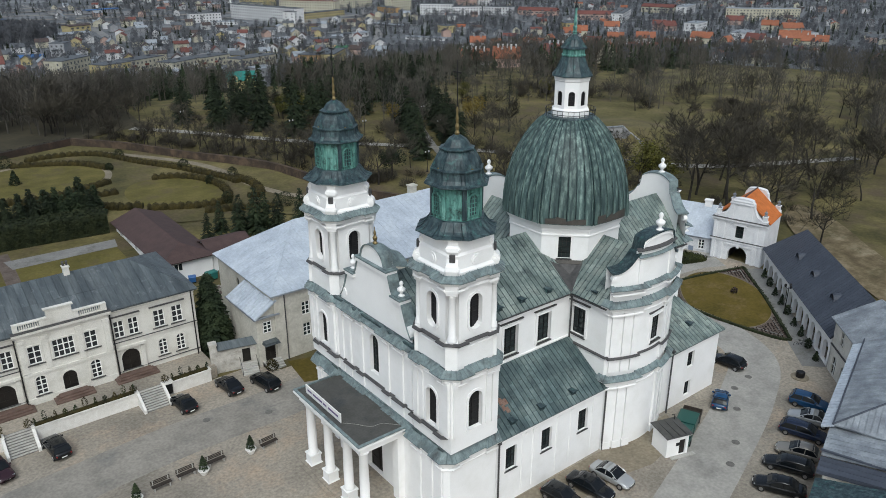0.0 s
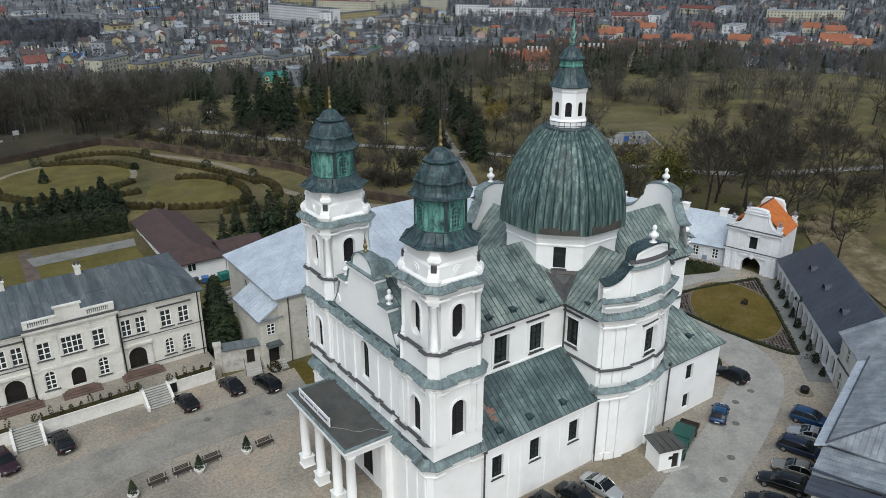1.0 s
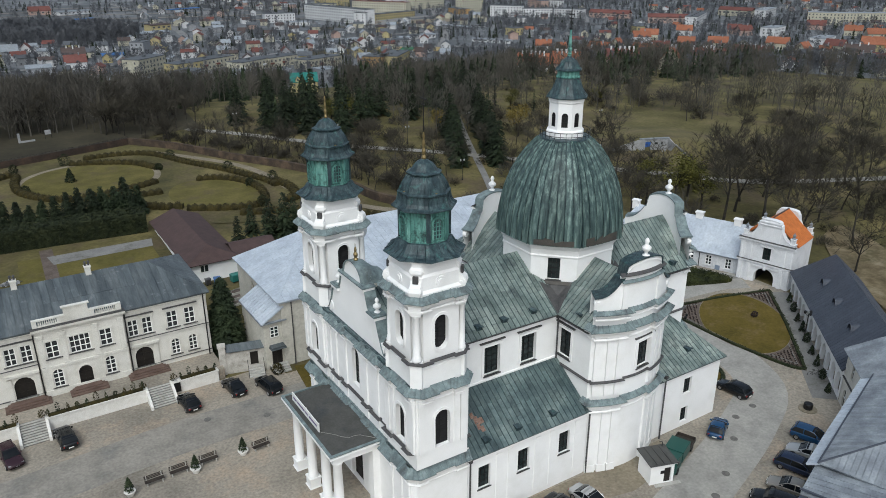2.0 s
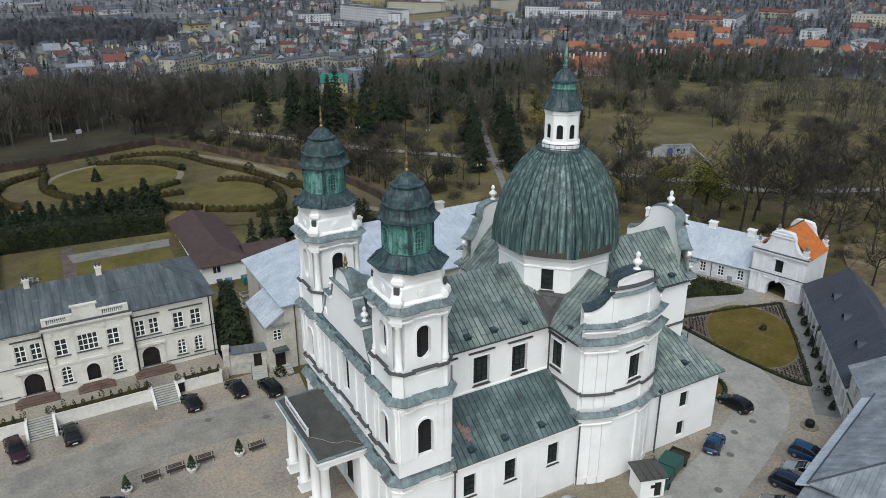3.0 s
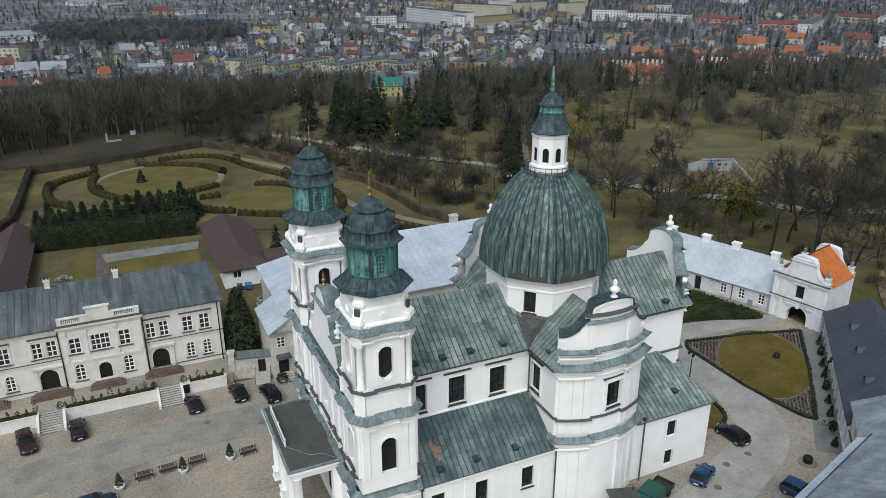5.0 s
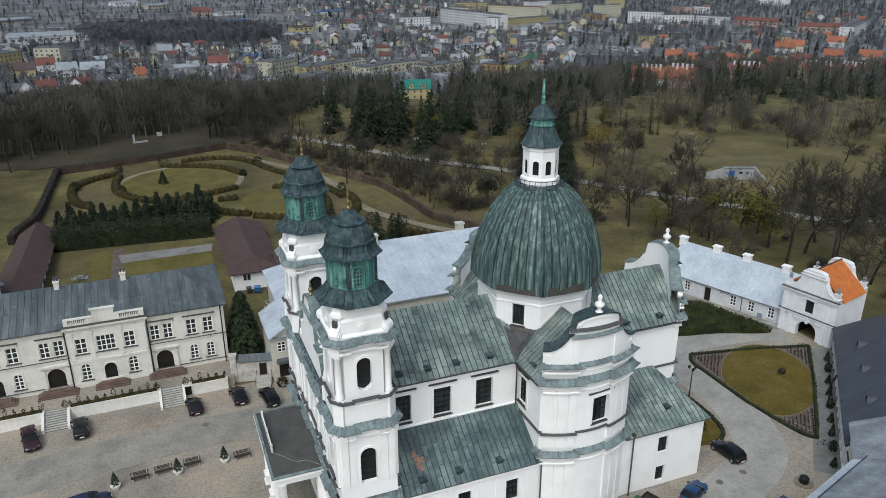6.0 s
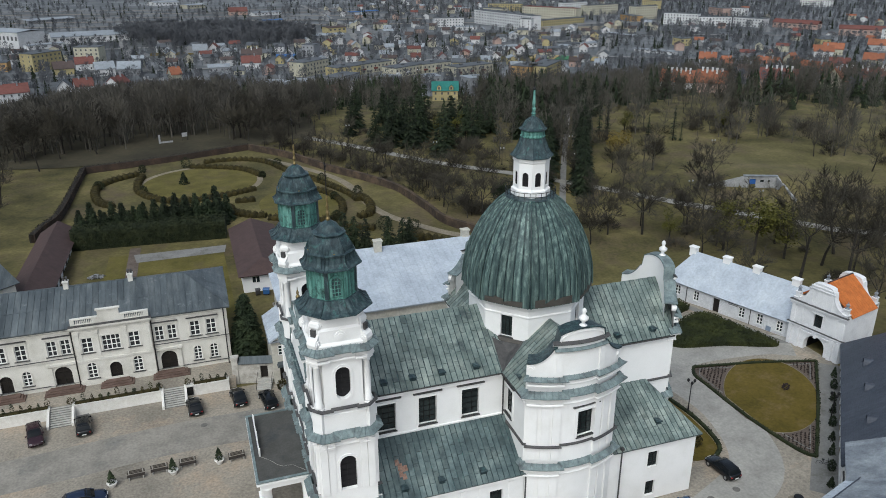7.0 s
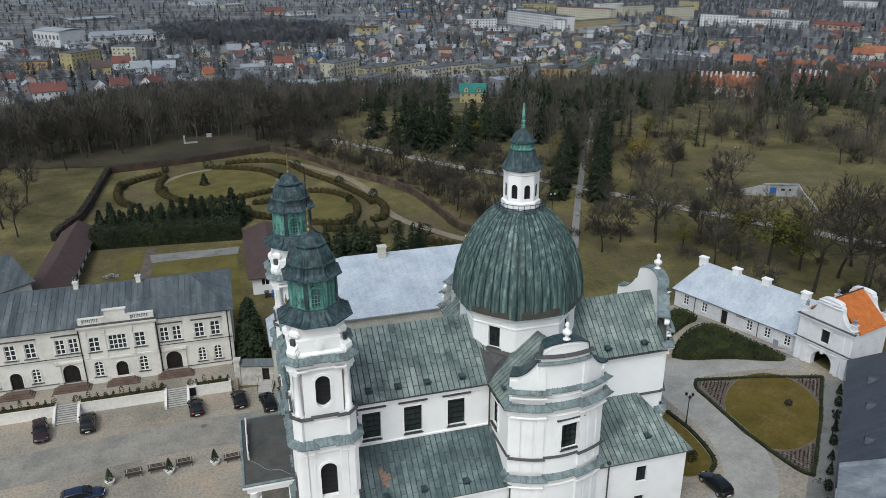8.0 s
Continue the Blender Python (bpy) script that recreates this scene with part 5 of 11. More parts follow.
q1 = [(-2.6, -0.45, 7.5), (9.55, -0.45, 7.5), (6.2, 6.4, 11.2), (-2.0, 6.4, 11.2)]
q2 = [(9.55, -0.45, 7.5), (9.55, 6.6, 7.5), (6.2, 6.4, 11.2)]
for q in (q1, q2):
    bm = bmesh.new()
    slab(bm, q, 0.2)
    r = part("roof", bm, COPPER_DARK, annexe, "green copper roof")
    sheets(r, q, 0.58, 2.0, COPPER, gap=0.10, joint=0.045)

# rainwater pipes
for x, y, z0, z1 in ((-5.3, -6.6, 11.4, 16.3), (-4.75, -11.5, 0, 7.6), (6.1, -11.55, 0, 8.0), (-19.25, -11.55, 0, 7.6)):
    bm = bmesh.new()
    tube(bm, (x, y, z0), (x, y, z1), 0.09, 0.09, 6)
    box(bm, x - 0.16, x + 0.16, y - 0.16, y + 0.16, z1 - 0.3, z1)
    part("downpipe", bm, FLASHING, church)
# light ledge below the clerestory
bm = bmesh.new()
box(bm, -19.4, -4.9, -NAVE - 0.18, -NAVE + 0.02, 11.35, 11.5)
part("roof_flashing", bm, PLASTER, church)
belt(church, [(-19.4, -NAVE), (-5.0, -NAVE)], 11.25, 0.12)

# bare orange repair on the aisle roof
bm = bmesh.new()
rng = random.Random(3)
for i in range(7):
    x, y = -16.8 + rng.uniform(-0.35, 0.35), -9.1 + rng.uniform(-0.8, 0.8)
    z = 7.6 + (y + SOUTH + 0.35) * 3.75 / (SOUTH + 0.35 - NAVE) + 0.1
    slab(bm, [(x - 0.2, y - 0.25, z - 0.18), (x + 0.25, y - 0.2, z - 0.145), (x + 0.2, y + 0.25, z + 0.18), (x - 0.15, y + 0.2, z + 0.145)], 0.03)
tagged(part("rust_patch", bm, material("rusty_patch", [(0.16, 0.085, 0.06), (0.30, 0.20, 0.16)], 4.0, 0.9), church, "orange-brown rusty patch on the roof"), "orange-brown rusty patch on the roof", kind="stuff")


# ---- palace ----
palace = thing("palace", 7.6, 84.0, 1.5, 0, "two-storey white palace with a dark sheet-metal hip roof", "palace")


def surround(parent, f, h, mat=None, hood_mat=None, sill=True, keystone=False):
    """Raised frame round a window, with sill and hood."""
    uc, w, lo, hi, shape = h
    bm = bmesh.new()
    for s in (-1, 1):
        bar(bm, f, uc + s * (w / 2 + 0.09) - 0.09, uc + s * (w / 2 + 0.09) + 0.09, lo, hi - (w / 2 if shape == "arch" else 0), -0.06, 0.02)
    if shape == "arch":
        us, big = hole_steps(h), (uc, w + 0.36, lo, hi + 0.18, "arch")
        for a, b, c, d in zip(us, us[1:], hole_steps(big), hole_steps(big)[1:]):
            slab(bm, [f(a, hole_edges(h, a)[1], -0.06), f(b, hole_edges(h, b)[1], -0.06), f(d, hole_edges(big, d)[1], -0.06), f(c, hole_edges(big, c)[1], -0.06)], 0.08)
    else:
        bar(bm, f, uc - w / 2 - 0.18, uc + w / 2 + 0.18, hi, hi + 0.18, -0.06, 0.02)
    part("window_surround", bm, mat or CREAM, parent)
    if sill:
        bm = bmesh.new()
        bar(bm, f, uc - w / 2 - 0.25, uc + w / 2 + 0.25, lo - 0.12, lo, -0.14, 0.05)
        part("window_sill", bm, hood_mat or FLASHING, parent)


PW = 9.55
U0, U1 = 5.35, 8.2          # upper windows, above the terrace
L0, L1 = 0.95, 3.25
pf = flat_wall(0, -0.35, 0)
win_up = [(1.55, 1.35, 4.85, 7.0, "flat"), (4.5, 2.25, 4.85, 7.05, "flat"), (7.35, 1.35, 4.85, 7.0, "flat")]
win_lo = [(1.6, 1.15, 1.0, 3.3, "arch"), (4.5, 1.5, 0.1, 2.95, "arch"), (7.35, 1.15, 1.0, 3.3, "arch")]
bm = bmesh.new()
wall(bm, pf, 0, PW, 0, 9.0, win_up + win_lo, 0.35)
box(bm, 0, 0.01, -0.35, 0.2, 0, 9.0)
box(bm, PW - 0.01, PW, -0.35, 0.2, 0, 9.0)
part("centre_wall", bm, CREAM, palace)
for h in win_up:
    window(palace, pf, h, 0.16, 4 if h[1] > 1.5 else 2, 3, PANE, WHITE, 0.095)
    surround(palace, pf, h)
for h in (win_lo[0], win_lo[2]):
    window(palace, pf, h, 0.16, 2, 4, PANE, WHITE, 0.095)
    surround(palace, pf, h)
window(palace, pf, win_lo[1], 0.3, 2, 3, DOORWOOD, DOORWOOD, 0.1, name="palace_door")
surround(palace, pf, win_lo[1], sill=False)
for u in (0.4, 2.75, 6.25, 9.15):
    bm = bmesh.new()
    bar(bm, pf, u - 0.3, u + 0.3, 3.9, 7.6, -0.1, 0.02)
    part("pilaster", bm, CREAM, palace)
    bm = bmesh.new()
    bar(bm, pf, u - 0.38, u + 0.38, 7.6, 8.0, -0.18, 0.02)
    part("capital", bm, CREAM, palace)
for u0, u1, v0, v1, d in ((0, PW, 3.55, 3.85, 0.12), (0, PW, 0, 0.75, 0.1), (-0.2, PW + 0.2, 8.35, 8.6, 0.2), (-0.3, PW + 0.3, 8.6, 8.9, 0.42)):
    bm = bmesh.new()
    bar(bm, pf, u0, u1, v0, v1, -d, 0.02)
    part("string_course", bm, CREAM, palace)
bm = bmesh.new()
bar(bm, pf, -0.32, PW + 0.32, 8.9, 8.96, -0.46, 0.3)
part("cornice_capping", bm, FLASHING, palace)
# parapet with balustrades and raised centre
for u0, u1, v1 in ((0.0, 0.5, 9.75), (2.6, 3.4, 9.75), (6.0, 6.6, 9.75), (8.9, PW, 9.75), (3.4, 6.0, 10.75)):
    bm = bmesh.new()
    bar(bm, pf, u0, u1, 8.9, v1, 0.0, 0.4)
    part("parapet_pier", bm, CREAM, palace)
for u0, u1, v0, v1, d in ((3.2, 6.2, 10.75, 10.9, 0.12), (0, 3.4, 9.75, 9.9, 0.05), (6.0, PW, 9.75, 9.9, 0.05), (0.5, 2.6, 8.9, 9.1, 0.0), (6.6, 8.9, 8.9, 9.1, 0.0)):
    bm = bmesh.new()
    bar(bm, pf, u0, u1, v0, v1, -d, 0.42)
    part("parapet_rail", bm, CREAM, palace)
for u in [0.7 + 0.22 * i for i in range(9)] + [6.8 + 0.22 * i for i in range(10)]:
    bm = bmesh.new()
    lathe(bm, [(0.05, 9.1), (0.09, 9.3), (0.04, 9.6), (0.07, 9.75)], 6, u, -0.15)
    part("baluster", bm, CREAM, palace)
# wings to both sides
for s, x0, L in ((1, PW, 10.0), (-1, -20.0, 20.0)):
    wf = flat_wall(x0, 0, 0)
    if s == 1:
        up = [(c, 1.15, 4.9, 7.05, "flat") for c in (0.95, 2.6)] + [(c, 1.28, 4.9, 7.1, "flat") for c in (5.6, 7.75)]
        lo = [(1.75, 2.1, 0.15, 3.2, "arch"), (5.6, 1.05, 1.1, 3.25, "arch"), (7.75, 1.05, 1.1, 3.25, "arch")]
    else:
        up = [(L - c, 1.15, 4.9, 7.05, "flat") for c in (1.1, 2.75)] + [(L - c, 1.28, 4.9, 7.1, "flat") for c in (6.4, 8.8, 11.6, 14)]
        lo = [(L - 2.0, 2.1, 0.15, 3.2, "arch"), (L - 6.3, 1.05, 1.1, 3.25, "arch"), (L - 8.8, 1.5, 0.1, 3.0, "arch"), (L - 11.5, 1.05, 1.1, 3.25, "arch")]
    bm = bmesh.new()
    wall(bm, wf, 0, L, 0, 8.7, up + lo, 0.35)
    part("wing_wall", bm, CREAM, palace)
    for h in up:
        window(palace, wf, h, 0.16, 2, 3, PANE, WHITE, 0.095)
        surround(palace, wf, h)
    pair = [h for h in up if h[1] < 1.2]
    mid = sum(h[0] for h in pair) / 2
    for c, w in [(mid, 3.4)] + [((up[2][0] + up[3][0]) / 2, 4.2)]:
        bm = bmesh.new()
        bar(bm, wf, c - w / 2, c + w / 2, 7.62, 7.74, -0.22, 0)
        part("window_hood", bm, FLASHING, palace)
        bm = bmesh.new()
        bar(bm, wf, c - w / 2 + 0.1, c + w / 2 - 0.1, 7.3, 7.62, -0.1, 0)
        part("window_frieze", bm, CREAM, palace)
    for h in lo:
        if h[1] > 1.2:
            window(palace, wf, h, 0.3, 2, 3, DOORWOOD, DOORWOOD, 0.12, name="palace_door")
            surround(palace, wf, h, sill=False)
            if h[1] > 2:
                bm = bmesh.new()
                for k in (-1, 1):
                    bar(bm, wf, h[0] + k * 1.45 - 0.25, h[0] + k * 1.45 + 0.25, 0, 3.3, -0.16, 0.02)
                bar(bm, wf, h[0] - 1.85, h[0] + 1.85, 3.45, 3.75, -0.3, 0.02)
                part("door_portal", bm, CREAM, palace)
        else:
            window(palace, wf, h, 0.16, 2, 4, PANE, WHITE, 0.095)
            surround(palace, wf, h)
    for v0, v1, d in ((4.15, 4.35, 0.12), (0, 0.55, 0.06), (8.0, 8.3, 0.12), (8.45, 8.7, 0.35)):
        bm = bmesh.new()
        bar(bm, wf, 0, L, v0, v1, -d, 0.02)
        part("string_course", bm, CREAM, palace)
    for v in (4.36, 0.56):
        bm = bmesh.new()
        bar(bm, wf, 0, L, v, v + 0.05, -0.17, 0.0)
        part("flashing_strip", bm, FLASHING, palace)
    for u in ((0.15, 9.55) if s == 1 else (19.85,)):
        bm = bmesh.new()
        tube(bm, wf(u, 0, -0.42), wf(u, 8.7, -0.42), 0.08, 0.08, 6)
        part("downpipe", bm, IRON, palace)
bm = bmesh.new()
wall(bm, flat_wall(PW + 10, 0, 90), 0, 14.2, -1.2, 8.7, [(c, 1.1, 5.0, 7.0, "flat") for c in (3, 7, 11)], 0.3)
wall(bm, flat_wall(PW + 10, 14.2, 180), 0, 39.5, -1.2, 8.7, (), 0.3)
part("rear_wall", bm, CREAM, palace)
ez, rz = 8.72, 11.6
e = 0.45
rq = [[(-20.5, -e, ez), (PW + 10 + e, -e, ez), (PW + 4.8, 7.1, rz), (-20.5, 7.1, rz)],
      [(PW + 10 + e, 14.2 + e, ez), (-20.5, 14.2 + e, ez), (-20.5, 7.1, rz), (PW + 4.8, 7.1, rz)],
      [(PW + 10 + e, -e, ez), (PW + 10 + e, 14.2 + e, ez), (PW + 4.8, 7.1, rz)]]
for i, q in enumerate(rq):
    bm = bmesh.new()
    slab(bm, q, 0.18)
    r = part("roof", bm, PALACE_ROOF, palace, "dark blue-grey sheet-metal roof")
    if i != 1:
        sheets(r, q, 0.8, 3.9, PALACE_ROOF, gap=0.05, stagger=0.0)
for x, y in ((-0.8, 6.9), (7.4, 6.9)):
    bm = bmesh.new()
    box(bm, x - 0.32, x + 0.32, y - 0.4, y + 0.4, 10.8, 12.4)
    box(bm, x - 0.4, x + 0.4, y - 0.48, y + 0.48, 12.4, 12.55)
    c = part("chimney", bm, CREAM, palace)
    for k in (-0.2, 0.2):
        bm = bmesh.new()
        lathe(bm, [(0.12, 12.6), (0.12, 13.0), (0.2, 13.05), (0.05, 13.2)], 8, x + k, y)
        part("chimney_pot", bm, FLASHING, c)

# terrace in front of the palace
terrace = thing("terrace", 0, 0, 0, 0, "raised paved terrace with white retaining walls and planters", "terrace", "", "structure")
bm = bmesh.new()
box(bm, -14, 27.2, 79.2, 84.1, 0, 1.5)
part("terrace_floor", bm, PAVING, terrace)
stairs_x = (5.5, 19.2)
for x0, x1 in ((-14, 4.2), (6.9, 17.7), (20.7, 26.3)):
    bm = bmesh.new()
    box(bm, x0, x1, 78.75, 79.25, 0, 1.55)
    w = part("retaining_wall", bm, STONE, terrace, "white retaining wall")
    bm = bmesh.new()
    box(bm, x0 - 0.05, x1 + 0.05, 78.65, 79.45, 1.55, 1.72)
    part("coping", bm, STONE, w)
for c in stairs_x:
    for i in range(9):
        bm = bmesh.new()
        box(bm, c - 1.3, c + 1.3, 76.7 + 0.28 * i, 79.4, 0.0 + 0.001 * i, (i + 1) * 0.167)
        step = part("stair_step", bm, SLABS, terrace)
        bm = bmesh.new()
        box(bm, c - 1.3, c + 1.3, 76.66 + 0.28 * i, 76.98 + 0.28 * i, (i + 1) * 0.167, (i + 1) * 0.167 + 0.03)
        part("tread", bm, GREYSTEP, step)
    for s in (-1, 1):
        bm = bmesh.new()
        v = [(c + s * 1.45, 76.5, 0), (c + s * 1.45, 79.3, 0), (c + s * 1.45, 79.3, 1.75), (c + s * 1.45, 78.9, 1.75), (c + s * 1.45, 76.5, 0.5)]
        slab(bm, [(x + 0.15, y, z) for x, y, z in v] if s > 0 else [(x - 0.15, y, z) for x, y, z in v][::-1], 0.3)
        part("stair_cheek", bm, STONE, terrace)
for c, w in ((12.1, 3.0), (19.0, 3.6), (5.6, 3.6), (-1.2, 3.0)):
    for i in range(3):
        bm = bmesh.new()
        box(bm, c - w / 2 - 0.3 * (2 - i), c + w / 2 + 0.3 * (2 - i), 82.0 + 0.35 * i, 83.66, 1.5, 1.5 + 0.16 * (i + 1))
        part("door_step", bm, REDSTEP, terrace, "red-brown door step")
bm = bmesh.new()
box(bm, 20.75, 21.6, 78.6, 78.7, 0.3, 1.5)
tagged(part("notice_board", bm, IRON, terrace), "black notice board")


# ---- simple gabled blocks ----
def block(name, x, y, rz, L, D, eave, rise, wall_mat, roof_mat, label, category, windows=(), z=0.0, over=0.4, sheet=None, hip=0.0, hip2=None, glass_frame=None, front_only=False):
    """A house of length L (local x) and depth D (local y), ridge along x; windows: (u, w, lo, hi, shape) on the front."""
    t = thing(name, x, y, z, rz, label, category)
    f = flat_wall(0, 0, 0)
    bm = bmesh.new()
    wall(bm, f, 0, L, -1.0, eave, windows, 0.25)
    part("wall", bm, wall_mat, t)
    for h in windows:
        window(t, f, h, 0.2, 2, 3, frame_mat=glass_frame or WHITE, bars=0.09)
    h2 = hip if hip2 is None else hip2
    for k, (px, py, ang, ln) in enumerate(((L, 0, 90, D), (L, D, 180, L), (0, D, -90, D))):
        bm = bmesh.new()
        g = flat_wall(px, py, ang)
        gable = (k == 0 and hip == 0) or (k == 2 and h2 == 0)
        if gable:
            wall(bm, g, 0, ln, -1.0, eave, (), 0.25, ln / 2, lambda u: eave + rise * (1 - abs(u - D / 2) / (D / 2)))
        else:
            wall(bm, g, 0, ln, -1.0, eave, (), 0.25)
        part("wall", bm, wall_mat, t)
    a0, a1 = (-over if h2 == 0 else h2), (L + over if hip == 0 else L - hip)
    dz = rise * over / (D / 2)
    q = [[(-over, -over, eave - dz), (L + over, -over, eave - dz), (a1, D / 2, eave + rise), (a0, D / 2, eave + rise)],
         [(L + over, D + over, eave - dz), (-over, D + over, eave - dz), (a0, D / 2, eave + rise), (a1, D / 2, eave + rise)]]
    if hip:
        q.append([(L + over, -over, eave - dz), (L + over, D + over, eave - dz), (a1, D / 2, eave + rise)])
    if h2:
        q.append([(-over, D + over, eave - dz), (-over, -over, eave - dz), (a0, D / 2, eave + rise)])
    for i, c in enumerate(q):
        bm = bmesh.new()
        slab(bm, [(p[0], p[1], p[2] + 0.15) for p in c], 0.15)
        r = part("roof", bm, roof_mat, t)
        if sheet and (i == 0 or not front_only):
            sheets(r, [(p[0], p[1], p[2] + 0.15) for p in c], sheet[0], sheet[1], roof_mat, gap=sheet[2] if len(sheet) > 2 else 0.035)
    return t


def chimney(t, x, y, z0, z1, mat=None, w=0.45):
    bm = bmesh.new()
    box(bm, x - w * 1.3, x + w * 1.3, y - w, y + w, z0, z1)
    box(bm, x - w * 1.55, x + w * 1.55, y - w * 1.25, y + w * 1.25, z1, z1 + 0.2)
    part("chimney", bm, mat or STONE, t)


# building behind the church with the pale zinc roof
rear = thing("rear_house", 34.7, 77.9, 0, 0, "pale beige house with a large light zinc roof behind the church", "house")
f = flat_wall(0, 0, 0)
ws = [(4.3, 1.1, 5.4, 7.2, "flat"), (4.3, 1.1, 2.4, 4.2, "flat"), (9, 1.1, 5.4, 7.2, "flat"), (14, 1.1, 5.4, 7.2, "flat")]
bm = bmesh.new()
wall(bm, f, 0, 40, 0, 9.3, ws, 0.25)
part("wall", bm, BEIGE, rear)
for h in ws:
    window(rear, f, h, 0.2, 2, 3, frame_mat=WHITE, bars=0.09)
bm = bmesh.new()
g = flat_wall(0, 17, -90)
hs = [(6.3, 1.0, 4.6, 8.0, "arch")]
wall(bm, g, 0, 17, 0, 9.3, hs, 0.25)
part("wall", bm, BEIGE, rear)
window(rear, g, hs[0], 0.2, 2, 4)
bm = bmesh.new()
wall(bm, flat_wall(40, 0, 90), 0, 17, 0, 9.3, (), 0.2)
wall(bm, flat_wall(40, 17, 180), 0, 40, 0, 9.3, (), 0.2)
part("wall", bm, BEIGE, rear)
for q in ([(-0.5, -0.5, 9.3), (40.5, -0.5, 9.3), (40.5, 12.2, 13.6), (9.5, 12.2, 13.6)], [(40.5, 17.5, 9.3), (-0.5, 17.5, 9.3), (9.5, 12.2, 13.6), (40.5, 12.2, 13.6)], [(-0.5, 17.5, 9.3), (-0.5, -0.5, 9.3), (9.5, 12.2, 13.6)]):
    bm = bmesh.new()
    slab(bm, q, 0.2)
    r = part("roof", bm, ZINC, rear, "pale blue-grey zinc roof")
    sheets(r, q, 1.0, 1.6, ZINC, gap=0.02, joint=0.008)
chimney(rear, 15.5, 11.4, 12.6, 14.9, BEIGE)
chimney(rear, 30.0, 12.4, 12.6, 14.6, BEIGE)
bm = bmesh.new()
tube(bm, (1.4, -0.15, 0), (1.4, -0.15, 9.2), 0.08, 0.08, 6)
part("downpipe", bm, FLASHING, rear)
# lower porch wing of that house
low = block("porch_wing", 32.3, 78.1, 0, 2.6, 8.0, 6.6, 0.01, BEIGE, ZINC_OLD, "small beige entrance wing with a pale lean-to zinc roof", "house")
bm = bmesh.new()
q = [(32.0, 77.7, 6.75), (35.0, 77.7, 8.6), (35.0, 86.3, 8.6), (32.0, 86.3, 6.75)]
slab(bm, [(x - 32.3, y - 78.1, z) for x, y, z in q], 0.15)
r = part("lean_to_roof", bm, ZINC, low)
bm = bmesh.new()
slab(bm, [(0, 0.02, 6.4), (2.6, 0.02, 6.4), (2.6, 0.02, 8.3), (0, 0.02, 6.7)], 0.2)
part("gable_infill", bm, BEIGE, low)
sheets(r, [(x - 32.3, y - 78.1, z) for x, y, z in (q[3], q[0], q[1], q[2])], 0.7, 1.5, ZINC)
f = flat_wall(0, -0.02, 0)
window(low, f, (1.35, 1.1, 4.5, 6.0, "flat"), -0.03, 2, 3, frame_mat=WHITE, bars=0.09)
window(low, f, (1.5, 1.3, 0.7, 3.0, "arch"), -0.03, 2, 2, DOORWOOD, DOORWOOD, 0.1, name="house_door")
bm = bmesh.new()
box(bm, 0.5, 2.5, -1.1, 0, 3.1, 3.2, None)
box(bm, 0.6, 2.4, -1.0, 0, 3.2, 3.45, None)
part("door_canopy", bm, PALACE_ROOF, low)
for i in range(4):
    bm = bmesh.new()
    box(bm, 0.4, 2.7, -1.7 + 0.35 * i, -0.02, 0, 0.17 * (i + 1))
    part("door_step", bm, GREYSTEP, low)

# yard wall with a small gate, beside the spruce
yw = thing("yard_wall", 27.3, 80.0, 0, -14, "weathered grey yard wall with a dark coping and doorway", "wall", "", "structure")
f = flat_wall(0, 0, 0)
bm = bmesh.new()
wall(bm, f, 0, 5.6, 0, 3.2, [(3.9, 1.0, 0.7, 2.7, "flat")], 0.5)
wall(bm, flat_wall(5.6, 0.5, 180), 0, 5.6, 0, 3.2, [(1.7, 1.0, 0.7, 2.7, "flat")], 0.0)
part("wall", bm, OLDWALL, yw)
window(yw, f, (3.9, 1.0, 0.7, 2.7, "flat"), 0.4, 1, 1, DOORWOOD, name="yard_door")
bm = bmesh.new()
slab(bm, [(0.5, -0.25, 3.2), (5.7, -0.25, 3.2), (5.7, 0.95, 3.75), (0.5, 0.95, 3.75)], 0.12)
part("coping", bm, PALACE_ROOF, yw)
bm = bmesh.new()
box(bm, -0.4, 0.4, -0.15, 0.65, 0, 3.9)
box(bm, -0.5, 0.5, -0.25, 0.75, 3.9, 4.15)
part("gate_pier", bm, OLDWALL, yw)
for i in range(5):
    bm = bmesh.new()
    box(bm, 3.0, 5.0, -2.0 + 0.35 * i, -0.01, 0, 0.15 * (i + 1))
    part("stair_step", bm, GREYSTEP, yw)
for x in (3.0, 5.0):
    bm = bmesh.new()
    tube(bm, (x, -2.0, 0.95), (x, -0.1, 1.7), 0.03, 0.03, 4)
    tube(bm, (x, -2.0, 0), (x, -2.0, 0.95), 0.03, 0.03, 4)
    part("handrail", bm, IRON, yw)

# low outbuildings with brown roofs, beyond the palace
h2 = block("outbuilding", 38.4, 107.3, 90, 24, 7.6, 2.7, 1.5, PLASTER, BROWN_TILE, "low white outbuilding with a brown roof", "house", z=2.0, over=0.7, hip2=3.2, hip=0)
f = flat_wall(0, 0, 0)
for c in (2.5,):
    window(h2, flat_wall(0, 7.6, -90), (2.2, 1.3, 1.0, 2.2, "flat"), -0.03, 2, 1, frame_mat=WHITE)
for c in (3, 7, 11, 15, 19):
    window(h2, flat_wall(24, 7.62, 180), (c, 1.1, 1.0, 2.1, "flat"), -0.02, 2, 1, frame_mat=WHITE)
block("outbuilding", 38.6, 107.6, 0, 6.5, 6.5, 2.4, 1.1, PLASTER, BROWN_TILE, "low brown-roofed side wing of the outbuilding", "house", z=2.0, over=0.5)
